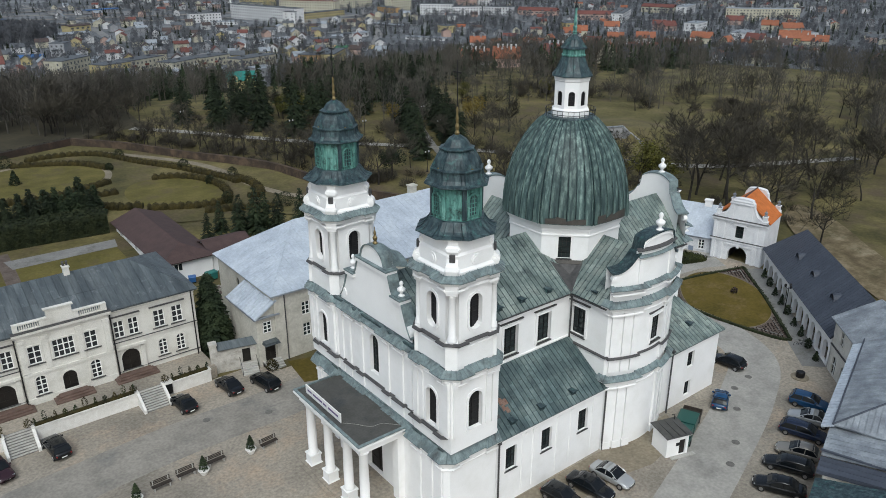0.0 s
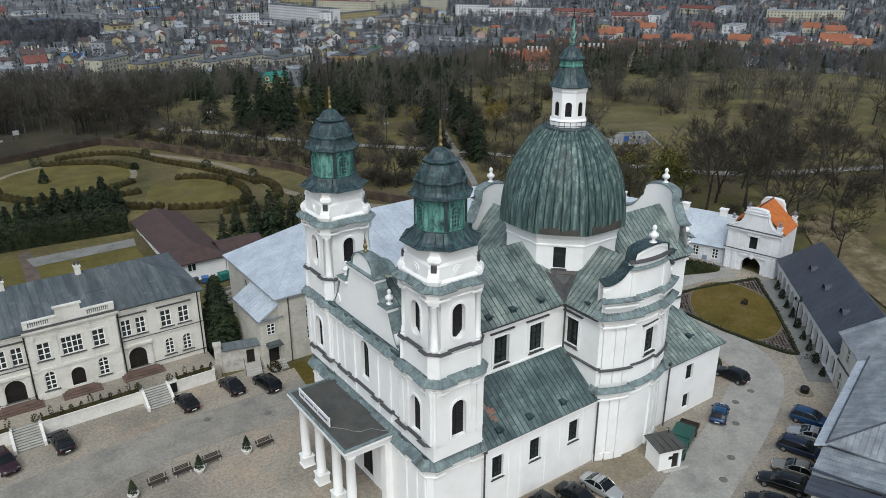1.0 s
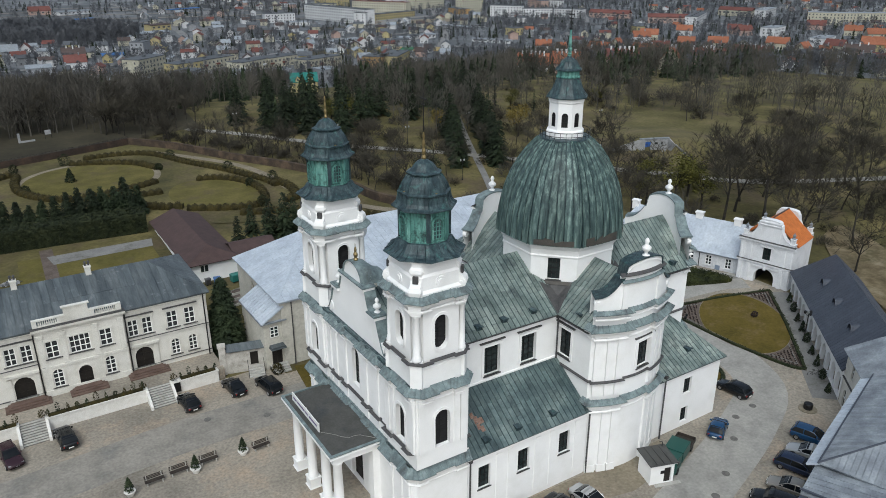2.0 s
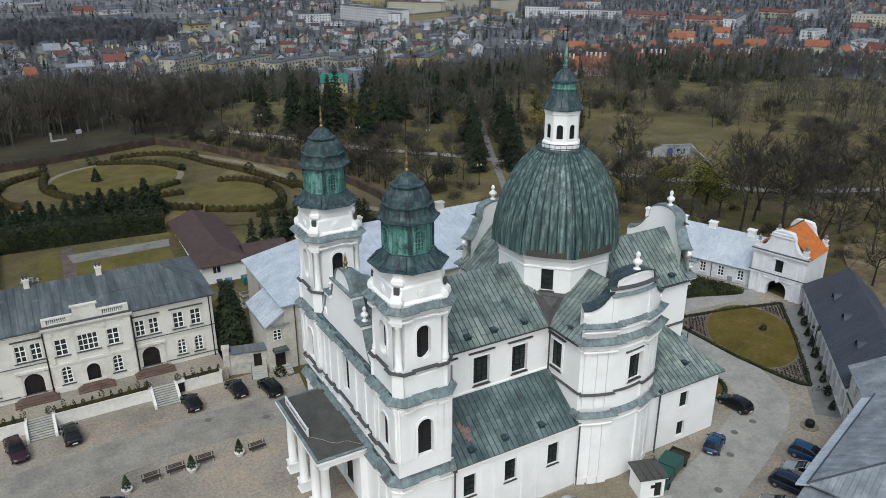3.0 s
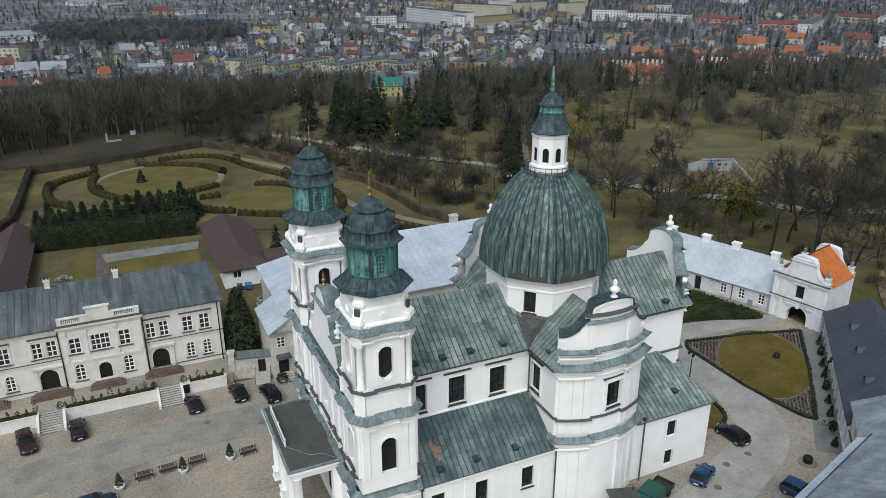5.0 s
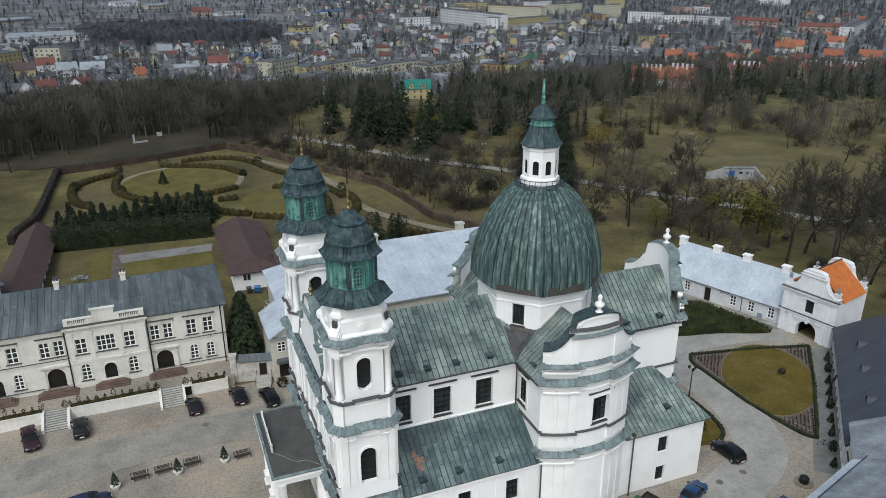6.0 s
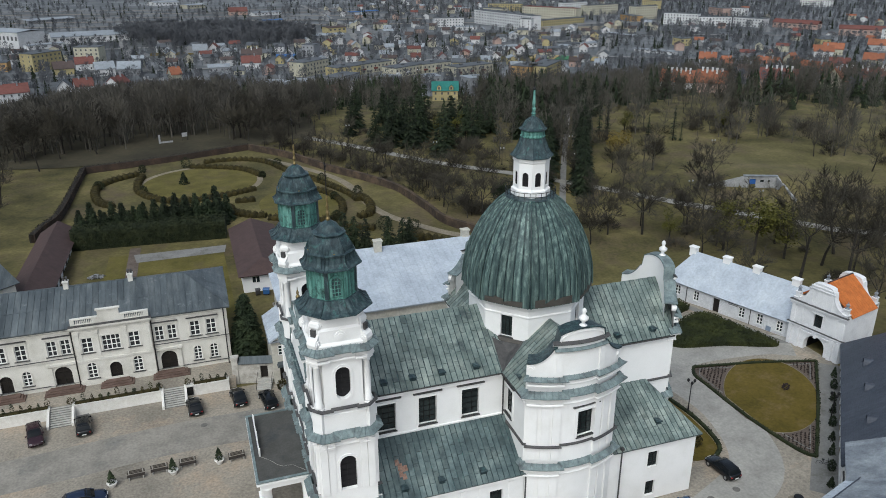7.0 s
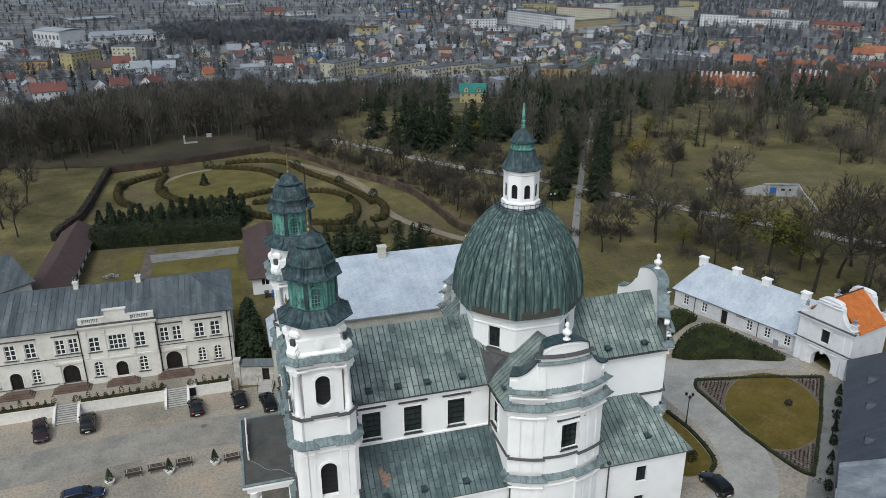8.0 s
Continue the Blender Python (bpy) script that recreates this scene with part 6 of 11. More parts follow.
h1 = block("outbuilding", 0.6, 107.0, 88.5, 33, 5.4, 3.0, 1.7, PLASTER, BROWN_TILE, "long white outbuilding with a brown roof and garage bays", "house", z=2.2, over=0.8)
for i in range(9):
    window(h1, f, (2 + i * 3.6, 2.2, 0.1, 2.4, "flat"), -0.03, 1, 1, DOORWOOD, PLASTER, 0.16, name="garage_door")
block("outbuilding", -8.5, 101, 40, 7.5, 12, 7.4, 3.0, CREAM, PALACE_ROOF, "white half-timbered house with a dark roof", "house", [(2, 0.9, 4.6, 6, "flat"), (5, 0.9, 4.6, 6, "flat")], z=1.5, over=0.5)

# ---- east range: wing, gatehouse, arcade ----
wing_win = [(2.2, 1.0, 1.2, 2.9, "flat"), (5.4, 1.0, 1.2, 2.9, "flat"), (8.4, 1.0, 1.2, 2.9, "flat"), (16.5, 1.0, 1.2, 2.9, "flat"), (20.0, 1.0, 1.2, 2.9, "flat")]
GATEWHITE = material("blue_white_plaster", [(0.62, 0.63, 0.65), (0.72, 0.73, 0.75), (0.76, 0.77, 0.785)], 0.5, 0.88, bump=0.08, fine=9)
GREYWALL = material("pale_grey_plaster", [(0.56, 0.57, 0.59), (0.61, 0.62, 0.64), (0.65, 0.66, 0.67)], 0.4, 0.9, bump=0.06)
wl_ = math.degrees(math.atan2(20.0, -7.8))
east = thing("east_wing", 99.3, 84.2, 0.35, wl_ + 180, "low pale grey wing with a light zinc roof and chimneys", "house")
f = flat_wall(0, 0, 0)
WL = 22.2
ws = [(WL - h[0], *h[1:]) for h in wing_win] + [(WL - 12.8, 1.1, 0.15, 2.9, "flat")]
bm = bmesh.new()
wall(bm, f, 0, WL, -1, 3.5, ws, 0.25)
part("wall", bm, GREYWALL, east)
for h in ws[:-1]:
    window(east, f, h, 0.2, 2, 3, frame_mat=WHITE, bars=0.1)
    surround(east, f, h, GREYWALL, GREYWALL)
window(east, f, ws[-1], 0.2, 1, 1, DOORWOOD, name="wing_door")
bm = bmesh.new()
wall(bm, flat_wall(WL, 0, 90), 0, 8.8, -1, 3.5, (), 0.2, 4.4, lambda u: 3.5 + 4.3 * (1 - abs(u - 4.4) / 4.4))
wall(bm, flat_wall(WL, 8.8, 180), 0, WL, -1, 3.5, (), 0.2)
wall(bm, flat_wall(0, 8.8, -90), 0, 8.8, -1, 3.5, (), 0.2)
part("wall", bm, GREYWALL, east)
for q in ([(-0.4, -0.4, 3.4), (WL, -0.4, 3.4), (WL, 4.4, 7.8), (2.2, 4.4, 7.8)], [(WL, 9.2, 3.4), (-0.4, 9.2, 3.4), (2.2, 4.4, 7.8), (WL, 4.4, 7.8)], [(-0.4, 9.2, 3.4), (-0.4, -0.4, 3.4), (2.2, 4.4, 7.8)]):
    bm = bmesh.new()
    slab(bm, q, 0.15)
    r = part("roof", bm, ZINC, east, "pale blue-grey zinc roof")
    sheets(r, q, 0.9, 1.5, ZINC, gap=0.016, joint=0.006)
for u in (20.4, 14.2, 9.0, 2.6):
    chimney(east, WL - u, 4.4, 7.0, 8.45, PLASTER)
for u in (6.9, 18.2):
    bm = bmesh.new()
    tube(bm, (WL - u, -0.12, 0), (WL - u, -0.12, 3.4), 0.07, 0.07, 6)
    part("downpipe", bm, FLASHING, east)
bm = bmesh.new()
for a, b, z in ((8.6, 9.0, 3.1), (9.1, 10.4, 3.1), (8.8, 10.9, 2.85)):
    box(bm, WL - 10.9 + (a - 8.6), WL - 10.9 + (b - 8.6), -0.04, 0.0, z - 0.08, z)
part("lettering", bm, FLASHING, east)
bm = bmesh.new()
box(bm, WL - 4.2, WL - 3.4, -0.05, 0, 0.7, 1.5)
part("notice_panel", bm, plain("blue_grey_panel", (0.2, 0.25, 0.33)), east)

gate = thing("gatehouse", 106.3, 63.6, 0.55, -76, "white baroque gatehouse with scrolled gables and an orange tile roof", "gatehouse")
f = flat_wall(0, 0, 0)
GL, GD = 8.2, 8.0
hs = [(4.3, 3.1, 0.0, 3.05, "arch"), (4.2, 1.25, 4.5, 6.6, "flat")]


def gate_gable(u):
    k = abs(u - GL / 2)
    if k < 1.55:
        return 10.75 + 0.4 * math.sqrt(max(0.0, 1 - (k / 1.6) ** 2))
    if k < 1.8:
        return 10.45
    if k < 3.25:
        return 8.15 + 1.7 * ((3.25 - k) / 1.45) ** 2.2
    return 7.95


bm = bmesh.new()
wall(bm, f, 0, GL, -0.8, 8, hs, 0.9, 0.2, gate_gable)
wall(bm, flat_wall(GL, 0.9, 180), 0, GL, 7.0, 8, (), 0, 0.2, gate_gable)
wall(bm, flat_wall(GL, GD, 180), 0, GL, -0.8, 8, [(3.9, 2.7, 0.0, 2.9, "arch")], 0.9, 0.2, gate_gable)
wall(bm, flat_wall(0, GD - 0.9, 0), 0, GL, 7.0, 8, (), 0, 0.2, gate_gable)
wall(bm, flat_wall(GL, 0, 90), 0, GD, -0.8, 7.6, (), 0.3)
wall(bm, flat_wall(0, GD, -90), 0, GD, -0.8, 7.6, (), 0.3)
part("wall", bm, GATEWHITE, gate)
window(gate, f, hs[1], 0.3, 2, 3, frame_mat=IRON, bars=0.06)
# Passage sides and ceiling are coloured black to stand for the shade inside.
bm = bmesh.new()
for s in (-1, 1):
    box(bm, 4.1 + s * 1.5 - 0.05, 4.1 + s * 1.5 + 0.05, 0.9, GD - 0.9, 0, 1.9)
box(bm, 2.6, 5.6, 0.9, GD - 0.9, 2.9, 3.0)
part("passage", bm, LOUVRE, gate, "gate passage lined black for the shade inside")
for z, d, cap in ((3.7, 0.22, True), (7.3, 0.38, True), (6.9, 0.15, False)):
    bm = bmesh.new()
    bar(bm, f, -0.25, GL + 0.25, z, z + 0.3, -d, 0.1)
    p = part("string_course", bm, GATEWHITE, gate)
    if cap:
        bm = bmesh.new()
        bar(bm, f, -0.3, GL + 0.3, z + 0.3, z + 0.36, -d - 0.06, 0.1)
        part("capping", bm, FLASHING, p)
for u in (0.4, 1.6, 6.8, 7.8):
    bm = bmesh.new()
    bar(bm, f, u - 0.28, u + 0.28, 0, 3.6, -0.25, 0.05)
    part("pilaster", bm, GATEWHITE, gate)
    bm = bmesh.new()
    bar(bm, f, u - 0.26, u + 0.26, 4.1, 6.9, -0.14, 0.05)
    part("pilaster", bm, GATEWHITE, gate)
for y0 in (0.0, GD - 0.9):
    bm = bmesh.new()
    rows = []
    for i in range(57):
        u = GL * i / 56
        rows.append([bm.verts.new((u, y0 + d, gate_gable(u) + dz)) for d, dz in ((-0.07, -0.04), (-0.07, 0.05), (0.97, 0.05), (0.97, -0.04))])
    for a, b in zip(rows, rows[1:]):
        for i in range(4):
            bm.faces.new((a[i], a[(i + 1) % 4], b[(i + 1) % 4], b[i]))
    part("gable_coping", bm, GATEWHITE, gate)
    for u in (0.5, GL - 0.5):
        bm = bmesh.new()
        box(bm, u - 0.32, u + 0.32, y0 + 0.1, y0 + 0.8, 7.9, 8.7)
        box(bm, u - 0.4, u + 0.4, y0 + 0.02, y0 + 0.88, 8.7, 8.85)
        part("pedestal", bm, GATEWHITE, gate)
        bm = bmesh.new()
        lathe(bm, [(0.3, 8.85), (0.32, 8.95), (0.14, 9.1), (0.28, 9.35), (0.26, 9.5), (0.08, 9.62), (0.05, 9.85)], 8, u, y0 + 0.45)
        part("finial", bm, ZINC_OLD, gate, "small grey zinc finial")
for q in ([(GL + 0.35, 0.9, 7.5), (GL + 0.35, GD - 0.9, 7.5), (GL / 2, GD - 0.9, 11.3), (GL / 2, 0.9, 11.3)], [(-0.35, GD - 0.9, 7.5), (-0.35, 0.9, 7.5), (GL / 2, 0.9, 11.3), (GL / 2, GD - 0.9, 11.3)]):
    bm = bmesh.new()
    slab(bm, q, 0.15)
    r = part("roof", bm, ORANGE_TILE, gate, "bright orange tiled roof")
    sheets(r, q, 0.5, 0.6, ORANGE_TILE, gap=0.03)
for u0, u1, z in ((GL / 2 - 1.95, GL / 2 + 1.95, 10.2), (GL / 2 - 1.7, GL / 2 + 1.7, 10.62)):
    bm = bmesh.new()
    bar(bm, f, u0, u1, z, z + 0.16, -0.16, 0.05)
    part("gable_moulding", bm, GATEWHITE, gate)
for u in (GL / 2 - 1.5, GL / 2 + 1.5):
    bm = bmesh.new()
    bar(bm, f, u - 0.25, u + 0.25, 7.6, 10.05, -0.1, 0.05)
    part("gable_pilaster", bm, GATEWHITE, gate)
bm = bmesh.new()
tube(bm, (GL / 2, 0.9, 11.35), (GL / 2, GD - 0.9, 11.35), 0.12, 0.12, 6)
part("ridge", bm, BROWN_TILE, gate)

for v, w, z0, z1 in ((4.3, 4.3, 3.15, 3.4), (4.2, 2.0, 6.6, 6.85)):
    bm = bmesh.new()
    bar(bm, f, v - w / 2, v + w / 2, z0, z1, -0.2, 0.05)
    part("hood_mould", bm, GATEWHITE, gate)
bm = bmesh.new()
bar(bm, f, 4.1, 4.5, 2.9, 3.7, -0.32, 0.05)
part("keystone", bm, GATEWHITE, gate)

arcade = thing("arcade_range", 87.4, 34.4, 0.3, 45, "long low arcaded range with a slate-blue roof", "arcade")
AL = 29.0
n_arch = 12
hs = [(1.4 + 2.38 * i, 1.75, 0.1, 2.9, "arch") for i in range(n_arch)]
aw = lambda u, v, d=0: Vector((u, -d, v))
bm = bmesh.new()
wall(bm, aw, 0, AL, -1.2, 4.1, hs, 0.5)
part("arcade_wall", bm, PLASTER, arcade)
bm = bmesh.new()
wall(bm, lambda u, v, d=0: Vector((u, -1.9 - d, v)), 0, AL, -1.2, 4.1, (), 0.1)
part("inner_wall", bm, GREYWALL, arcade)
bm = bmesh.new()
wall(bm, lambda u, v, d=0: Vector((u, -8.8, v)), 0, AL, -1.2, 4.1, (), 0.1)
wall(bm, lambda u, v, d=0: Vector((AL, -u, v)), 0, 8.8, -1.2, 4.1, (), 0.1)
part("rear_wall", bm, GREYWALL, arcade)
for q in ([(AL + 0.5, 0.45, 4.05), (-0.3, 0.45, 4.05), (-0.3, -4.6, 8.6), (AL - 2.6, -4.6, 8.6)], [(-0.3, -9.3, 4.05), (AL + 0.5, -9.3, 4.05), (AL - 2.6, -4.6, 8.6), (-0.3, -4.6, 8.6)], [(AL + 0.5, -9.3, 4.05), (AL + 0.5, 0.45, 4.05), (AL - 2.6, -4.6, 8.6)]):
    bm = bmesh.new()
    slab(bm, q, 0.18)
    r = part("roof", bm, SLATE, arcade, "slate-blue sheet roof")
    sheets(r, q, 0.62, 12.0, SLATE, gap=0.06, stagger=0.0)
for u in (20.5, 14.0, 6.5):
    bm = bmesh.new()
    pts = [(u + 0.75 * math.cos(math.pi * i / 8), 0.95 * math.sin(math.pi * i / 8)) for i in range(9)]
    for (xa, za), (xb, zb) in zip(pts, pts[1:]):
        poly(bm, [(xa, -1.7, 6.05 + za), (xb, -1.7, 6.05 + zb), (xb, -3.2, 6.15 + zb), (xa, -3.2, 6.15 + za)])
    poly(bm, [(x, -1.9, 6.1 + z) for x, z in pts])
    e = part("eyebrow_dormer", bm, SLATE, arcade)
    bm = bmesh.new()
    poly(bm, [(u + (x - u) * 0.78, -1.88, 6.1 + z * 0.8) for x, z in pts])
    part("dormer_opening", bm, LOUVRE, e)

# south range in the foreground, stepped zinc roofs
south = thing("south_house", 81.64, 28.64, 0, 45, "cream two-storey end house with a pale ribbed roof", "house")
hs = [(5.4, 0.9, 4.6, 6.3, "flat"), (2.6, 0.9, 4.6, 6.3, "flat"), (6.4, 1.2, 0.2, 2.6, "arch"), (3.8, 1.0, 1.0, 2.6, "arch")]
wf = lambda u, v, d=0: Vector((u, -d, v))
bm = bmesh.new()
wall(bm, wf, 0, 8.0, -1, 7.0, hs, 0.25)
wall(bm, lambda u, v, d=0: Vector((8.0, -u, v)), 0, 9.0, -1, 7.0, (), 0.1, 4.5, lambda u: 7.0 + 2.5 * (1 - abs(u - 4.6) / 4.6))
part("wall", bm, CREAM, south)
for h in hs:
    p = part("window", pane_mesh(wf, h, 0.2), GLASS, south)
    bm = bmesh.new()
    bar(bm, wf, h[0] - 0.04, h[0] + 0.04, h[2], h[3], 0.1, 0.19)
    bar(bm, wf, h[0] - h[1] / 2, h[0] + h[1] / 2, (h[2] + h[3]) / 2, (h[2] + h[3]) / 2 + 0.08, 0.1, 0.19)
    part("window_frame", bm, WHITE, p)
bm = bmesh.new()
bar(bm, wf, 0, 8, 3.6, 3.75, -0.15, 0)
part("string_course", bm, FLASHING, south)
for q in ([(8.4, 0.5, 7.0), (0.0, 0.5, 7.0), (0.0, -4.7, 9.6), (8.4, -4.7, 9.6)], [(0.0, -9.5, 7.0), (8.4, -9.5, 7.0), (8.4, -4.7, 9.6), (0.0, -4.7, 9.6)]):
    bm = bmesh.new()
    slab(bm, q, 0.15)
    r = part("roof", bm, ZINC_OLD, south, "pale ribbed zinc roof")
    sheets(r, q, 0.45, 9, ZINC_OLD, gap=0.04, stagger=0)

south2 = thing("south_hall", 64.6, 23.7, 0, 16.8, "long house with a pale streaked zinc hip roof", "house")
LL = 19.3
bm = bmesh.new()
wall(bm, lambda u, v, d=0: Vector((u, -d, v)), 0, LL, -1, 6.9, (), 0.1)
wall(bm, lambda u, v, d=0: Vector((0, -u, v)), 0, 16, -1, 6.9, (), 0.1)
part("wall", bm, CREAM, south2)
q = [(LL + 0.6, 1.0, 6.95), (-0.2, 1.0, 6.95), (-0.2, -0.05, 7.45), (LL + 0.6, -0.05, 7.45)]
bm = bmesh.new()
slab(bm, q, 0.12)
r = part("eaves_skirt", bm, ZINC, south2)
sheets(r, q, 0.6, 1.6, ZINC, stagger=0)
for q in ([(LL + 0.5, 0.05, 7.5), (-0.2, 0.05, 7.5), (7.5, -8, 11.2), (LL + 0.5, -8, 11.2)], [(-0.2, 0.05, 7.5), (-0.2, -16, 7.5), (7.5, -8, 11.2)]):
    bm = bmesh.new()
    slab(bm, q, 0.15)
    r = part("roof", bm, ZINC_OLD, south2, "streaked zinc roof")
    sheets(r, q, 0.5, 9, ZINC_OLD, gap=0.04, stagger=0)
bm = bmesh.new()
tube(bm, (-0.2, 0.05, 7.58), (LL + 0.5, 0.05, 7.58), 0.09, 0.09, 6)
tube(bm, (-0.2, 0.05, 7.58), (7.5, -8, 11.3), 0.1, 0.1, 6)
part("ridge", bm, SLATE, south2)

south3 = thing("south_link", 58.2, 21.6, 0, 18, "lower linking roof of pale zinc beside the yard", "house")
bm = bmesh.new()
box(bm, 0.2, 7.2, -12, -0.3, -1, 6.4)
part("wall", bm, CREAM, south3)
for x0, x1, z0, z1, mat in ((2.4, 7.4, 6.9, 8.0, ZINC_OLD), (0.0, 2.4, 6.5, 7.3, SLATE)):
    q = [(x1, 0.3, z0), (x0, 0.3, z0), (x0, -12, z1), (x1, -12, z1)]
    bm = bmesh.new()
    slab(bm, q, 0.3)
    r = part("roof", bm, mat, south3)
    sheets(r, q, 0.9, 3.0, mat)
bm = bmesh.new()
box(bm, 2.3, 2.5, -12, 0.4, 7.1, 7.25)
part("ridge", bm, SLATE, south3)
south4 = thing("south_shed", 49.5, 18.7, 0, 18, "shed with a dark ribbed metal roof", "shed")
bm = bmesh.new()
box(bm, 0.0, 8.6, -12, -0.4, -1, 5.8)
part("wall", bm, CREAM, south4)
q = [(8.8, 0.3, 6.0), (-0.5, 0.3, 6.0), (-0.5, -12, 8.2), (8.8, -12, 8.2)]
bm = bmesh.new()
slab(bm, q, 0.2)
r = part("roof", bm, COPPER_DARK, south4, "dark ribbed metal roof")
sheets(r, q, 0.45, 13, COPPER_DARK, gap=0.06, stagger=0)

# meter hut against the church
hut = thing("meter_hut", 58.5, 36.5, 0, -18, "small white hut with a flat dark roof by the church", "hut")
hut.scale = (0.87, 0.87, 0.9)
f = flat_wall(-1.5, -1.4, 0)
bm = bmesh.new()
hd = (2.2, 0.9, 0.1, 2.1, "flat")
wall(bm, f, 0, 3.0, 0, 2.6, [hd], 0.25)
wall(bm, flat_wall(1.5, -1.4, 90), 0, 2.8, 0, 2.6, [(1.6, 0.9, 0.1, 2.1, "flat")], 0.25)
wall(bm, flat_wall(1.5, 1.4, 180), 0, 3.0, 0, 2.6, (), 0.1)
wall(bm, flat_wall(-1.5, 1.4, -90), 0, 2.8, 0, 2.6, (), 0.1)
part("wall", bm, PLASTER, hut)
window(hut, f, hd, 0.2, 1, 1, DOORWOOD, name="hut_door")
window(hut, flat_wall(1.5, -1.4, 90), (1.6, 0.9, 0.1, 2.1, "flat"), 0.2, 1, 1, DOORWOOD, name="hut_door")
bm = bmesh.new()
box(bm, -1.62, 1.62, -1.52, 1.52, 2.5, 2.62)
box(bm, -1.72, 1.72, -1.62, 1.62, 2.62, 2.74)
part("roof_edge", bm, PLASTER, hut)
bm = bmesh.new()
slab(bm, [(-1.8, -1.7, 2.84), (1.8, -1.7, 2.84), (1.8, 1.7, 3.0), (-1.8, 1.7, 3.0)], 0.1)
hut_roof = part("roof", bm, FLATROOF, hut, "dark flat roof")
bm = bmesh.new()
for k in range(3):
    box(bm, -0.93 + 0.9 * k, -0.87 + 0.9 * k, -1.68, 1.68, 2.86, 3.02)
box(bm, -1.82, 1.82, -1.74, -1.68, 2.76, 2.88)
part("roof_seam", bm, FLASHING, hut_roof)
bm = bmesh.new()
box(bm, -0.25, 0.25, -1.44, -1.38, 1.4, 1.8)
part("meter_box", bm, LOUVRE, hut)
bm = bmesh.new()
tube(bm, (1.3, 1.3, 2.9), (1.3, 1.3, 3.6), 0.05, 0.05, 6)
tube(bm, (1.3, 1.3, 3.6), (0.9, 1.3, 3.7), 0.04, 0.04, 6)
part("vent_pipe", bm, IRON, hut)
bm = bmesh.new()
box(bm, -1.0, 2.3, -2.0, -1.45, 0.02, 0.14)
part("door_step", bm, GREYSTEP, hut)


# ---- planting, cars and furniture of the yard ----
def leaf_faces(rng, verts, faces, p, size, n=1):
    """Small leaf quads, turned at random, about p."""
    for _ in range(n):
        a, b = rng.uniform(0, 6.283), rng.uniform(-0.9, 0.9)
        u = Vector((math.cos(a), math.sin(a), b * 0.6)) * size * rng.uniform(0.6, 1.2)
        w = Vector((-math.sin(a) * 0.5, math.cos(a) * 0.5, rng.uniform(0.2, 0.9))) * size * rng.uniform(0.5, 1.0)
        k = len(verts)
        verts += [p - u * 0.5 - w * 0.5, p + u * 0.5 - w * 0.4, p + u * 0.4 + w * 0.6, p - u * 0.5 + w * 0.4]
        faces.append((k, k + 1, k + 2, k + 3))


def hedge(name, line, w, h, mat, label, size=0.3, dense=26, z=None, category="hedge", seed=1, kind="", lumps=0.0):
    """A clipped hedge along a plan line: an inner mass and a coat of leaves."""
    rng = random.Random(seed)
    verts, faces = [], []
    line = [Vector(p) for p in line]
    run = 0.0
    for a, b in zip(line, line[1:]):
        d = b - a
        L = d.length
        if L < 0.01:
            continue
        d.normalize()
        s = Vector((d.y, -d.x))
        za = ground_z(a.x, a.y) if z is None else z
        zb = ground_z(b.x, b.y) if z is None else z
        steps = max(1, math.ceil(L / (lumps / 5))) if lumps else 1
        prev = None
        for m in range(steps + 1):
            t = m / steps
            k = 0.58 + 0.38 * abs(math.sin(math.pi * (run + t * L) / lumps)) ** 0.6 if lumps else 0.93
            c, z0 = a + d * (t * L), za + (zb - za) * t
            i = len(verts)
            for g in range(9):
                u = math.cos(math.pi * g / 8)
                v = math.sin(math.pi * g / 8) ** (0.6 if lumps else 0.25)
                u = math.copysign(abs(u) ** (0.8 if lumps else 0.3), u)
                verts.append(Vector((c.x + s.x * u * w * 0.5 * k, c.y + s.y * u * w * 0.5 * k, z0 + (v * h * k if 0 < g < 8 else -0.2))))
            if prev is not None:
                faces += [(prev + g, prev + g + 1, i + g + 1, i + g) for g in range(8)]
            if m in (0, steps):
                faces.append(tuple(range(i, i + 9)))
            prev = i
        for _ in range(max(2, int(L * dense * (w + 2 * h) / 3))):
            t = rng.random()
            e = rng.uniform(-h, w + h)
            if e < 0:
                off, up = -w / 2, -e
            elif e > w:
                off, up = w / 2, e - w
            else:
                off, up = e - w / 2, h
            wob = 0.12 * noise.noise((a.x * 0.7 + t * L, a.y * 0.7, up))
            if lumps:
                k = 0.52 + 0.56 * abs(math.sin(math.pi * (run + t * L) / lumps)) ** 0.6
                off, up = off * k * 0.94, up * k * 0.94
                if abs(off) > w * 0.3 * k and up > h * 0.6 * k:
                    off, up = off * 0.86, up * 0.9
            p = a + d * (t * L) + s * (off + wob)
            leaf_faces(rng, verts, faces, Vector((p.x, p.y, za + (zb - za) * t + up + wob)), size)
        run += L
    return tagged(new(name, raw_mesh(name, verts, faces, mat)), label, category, "", kind)


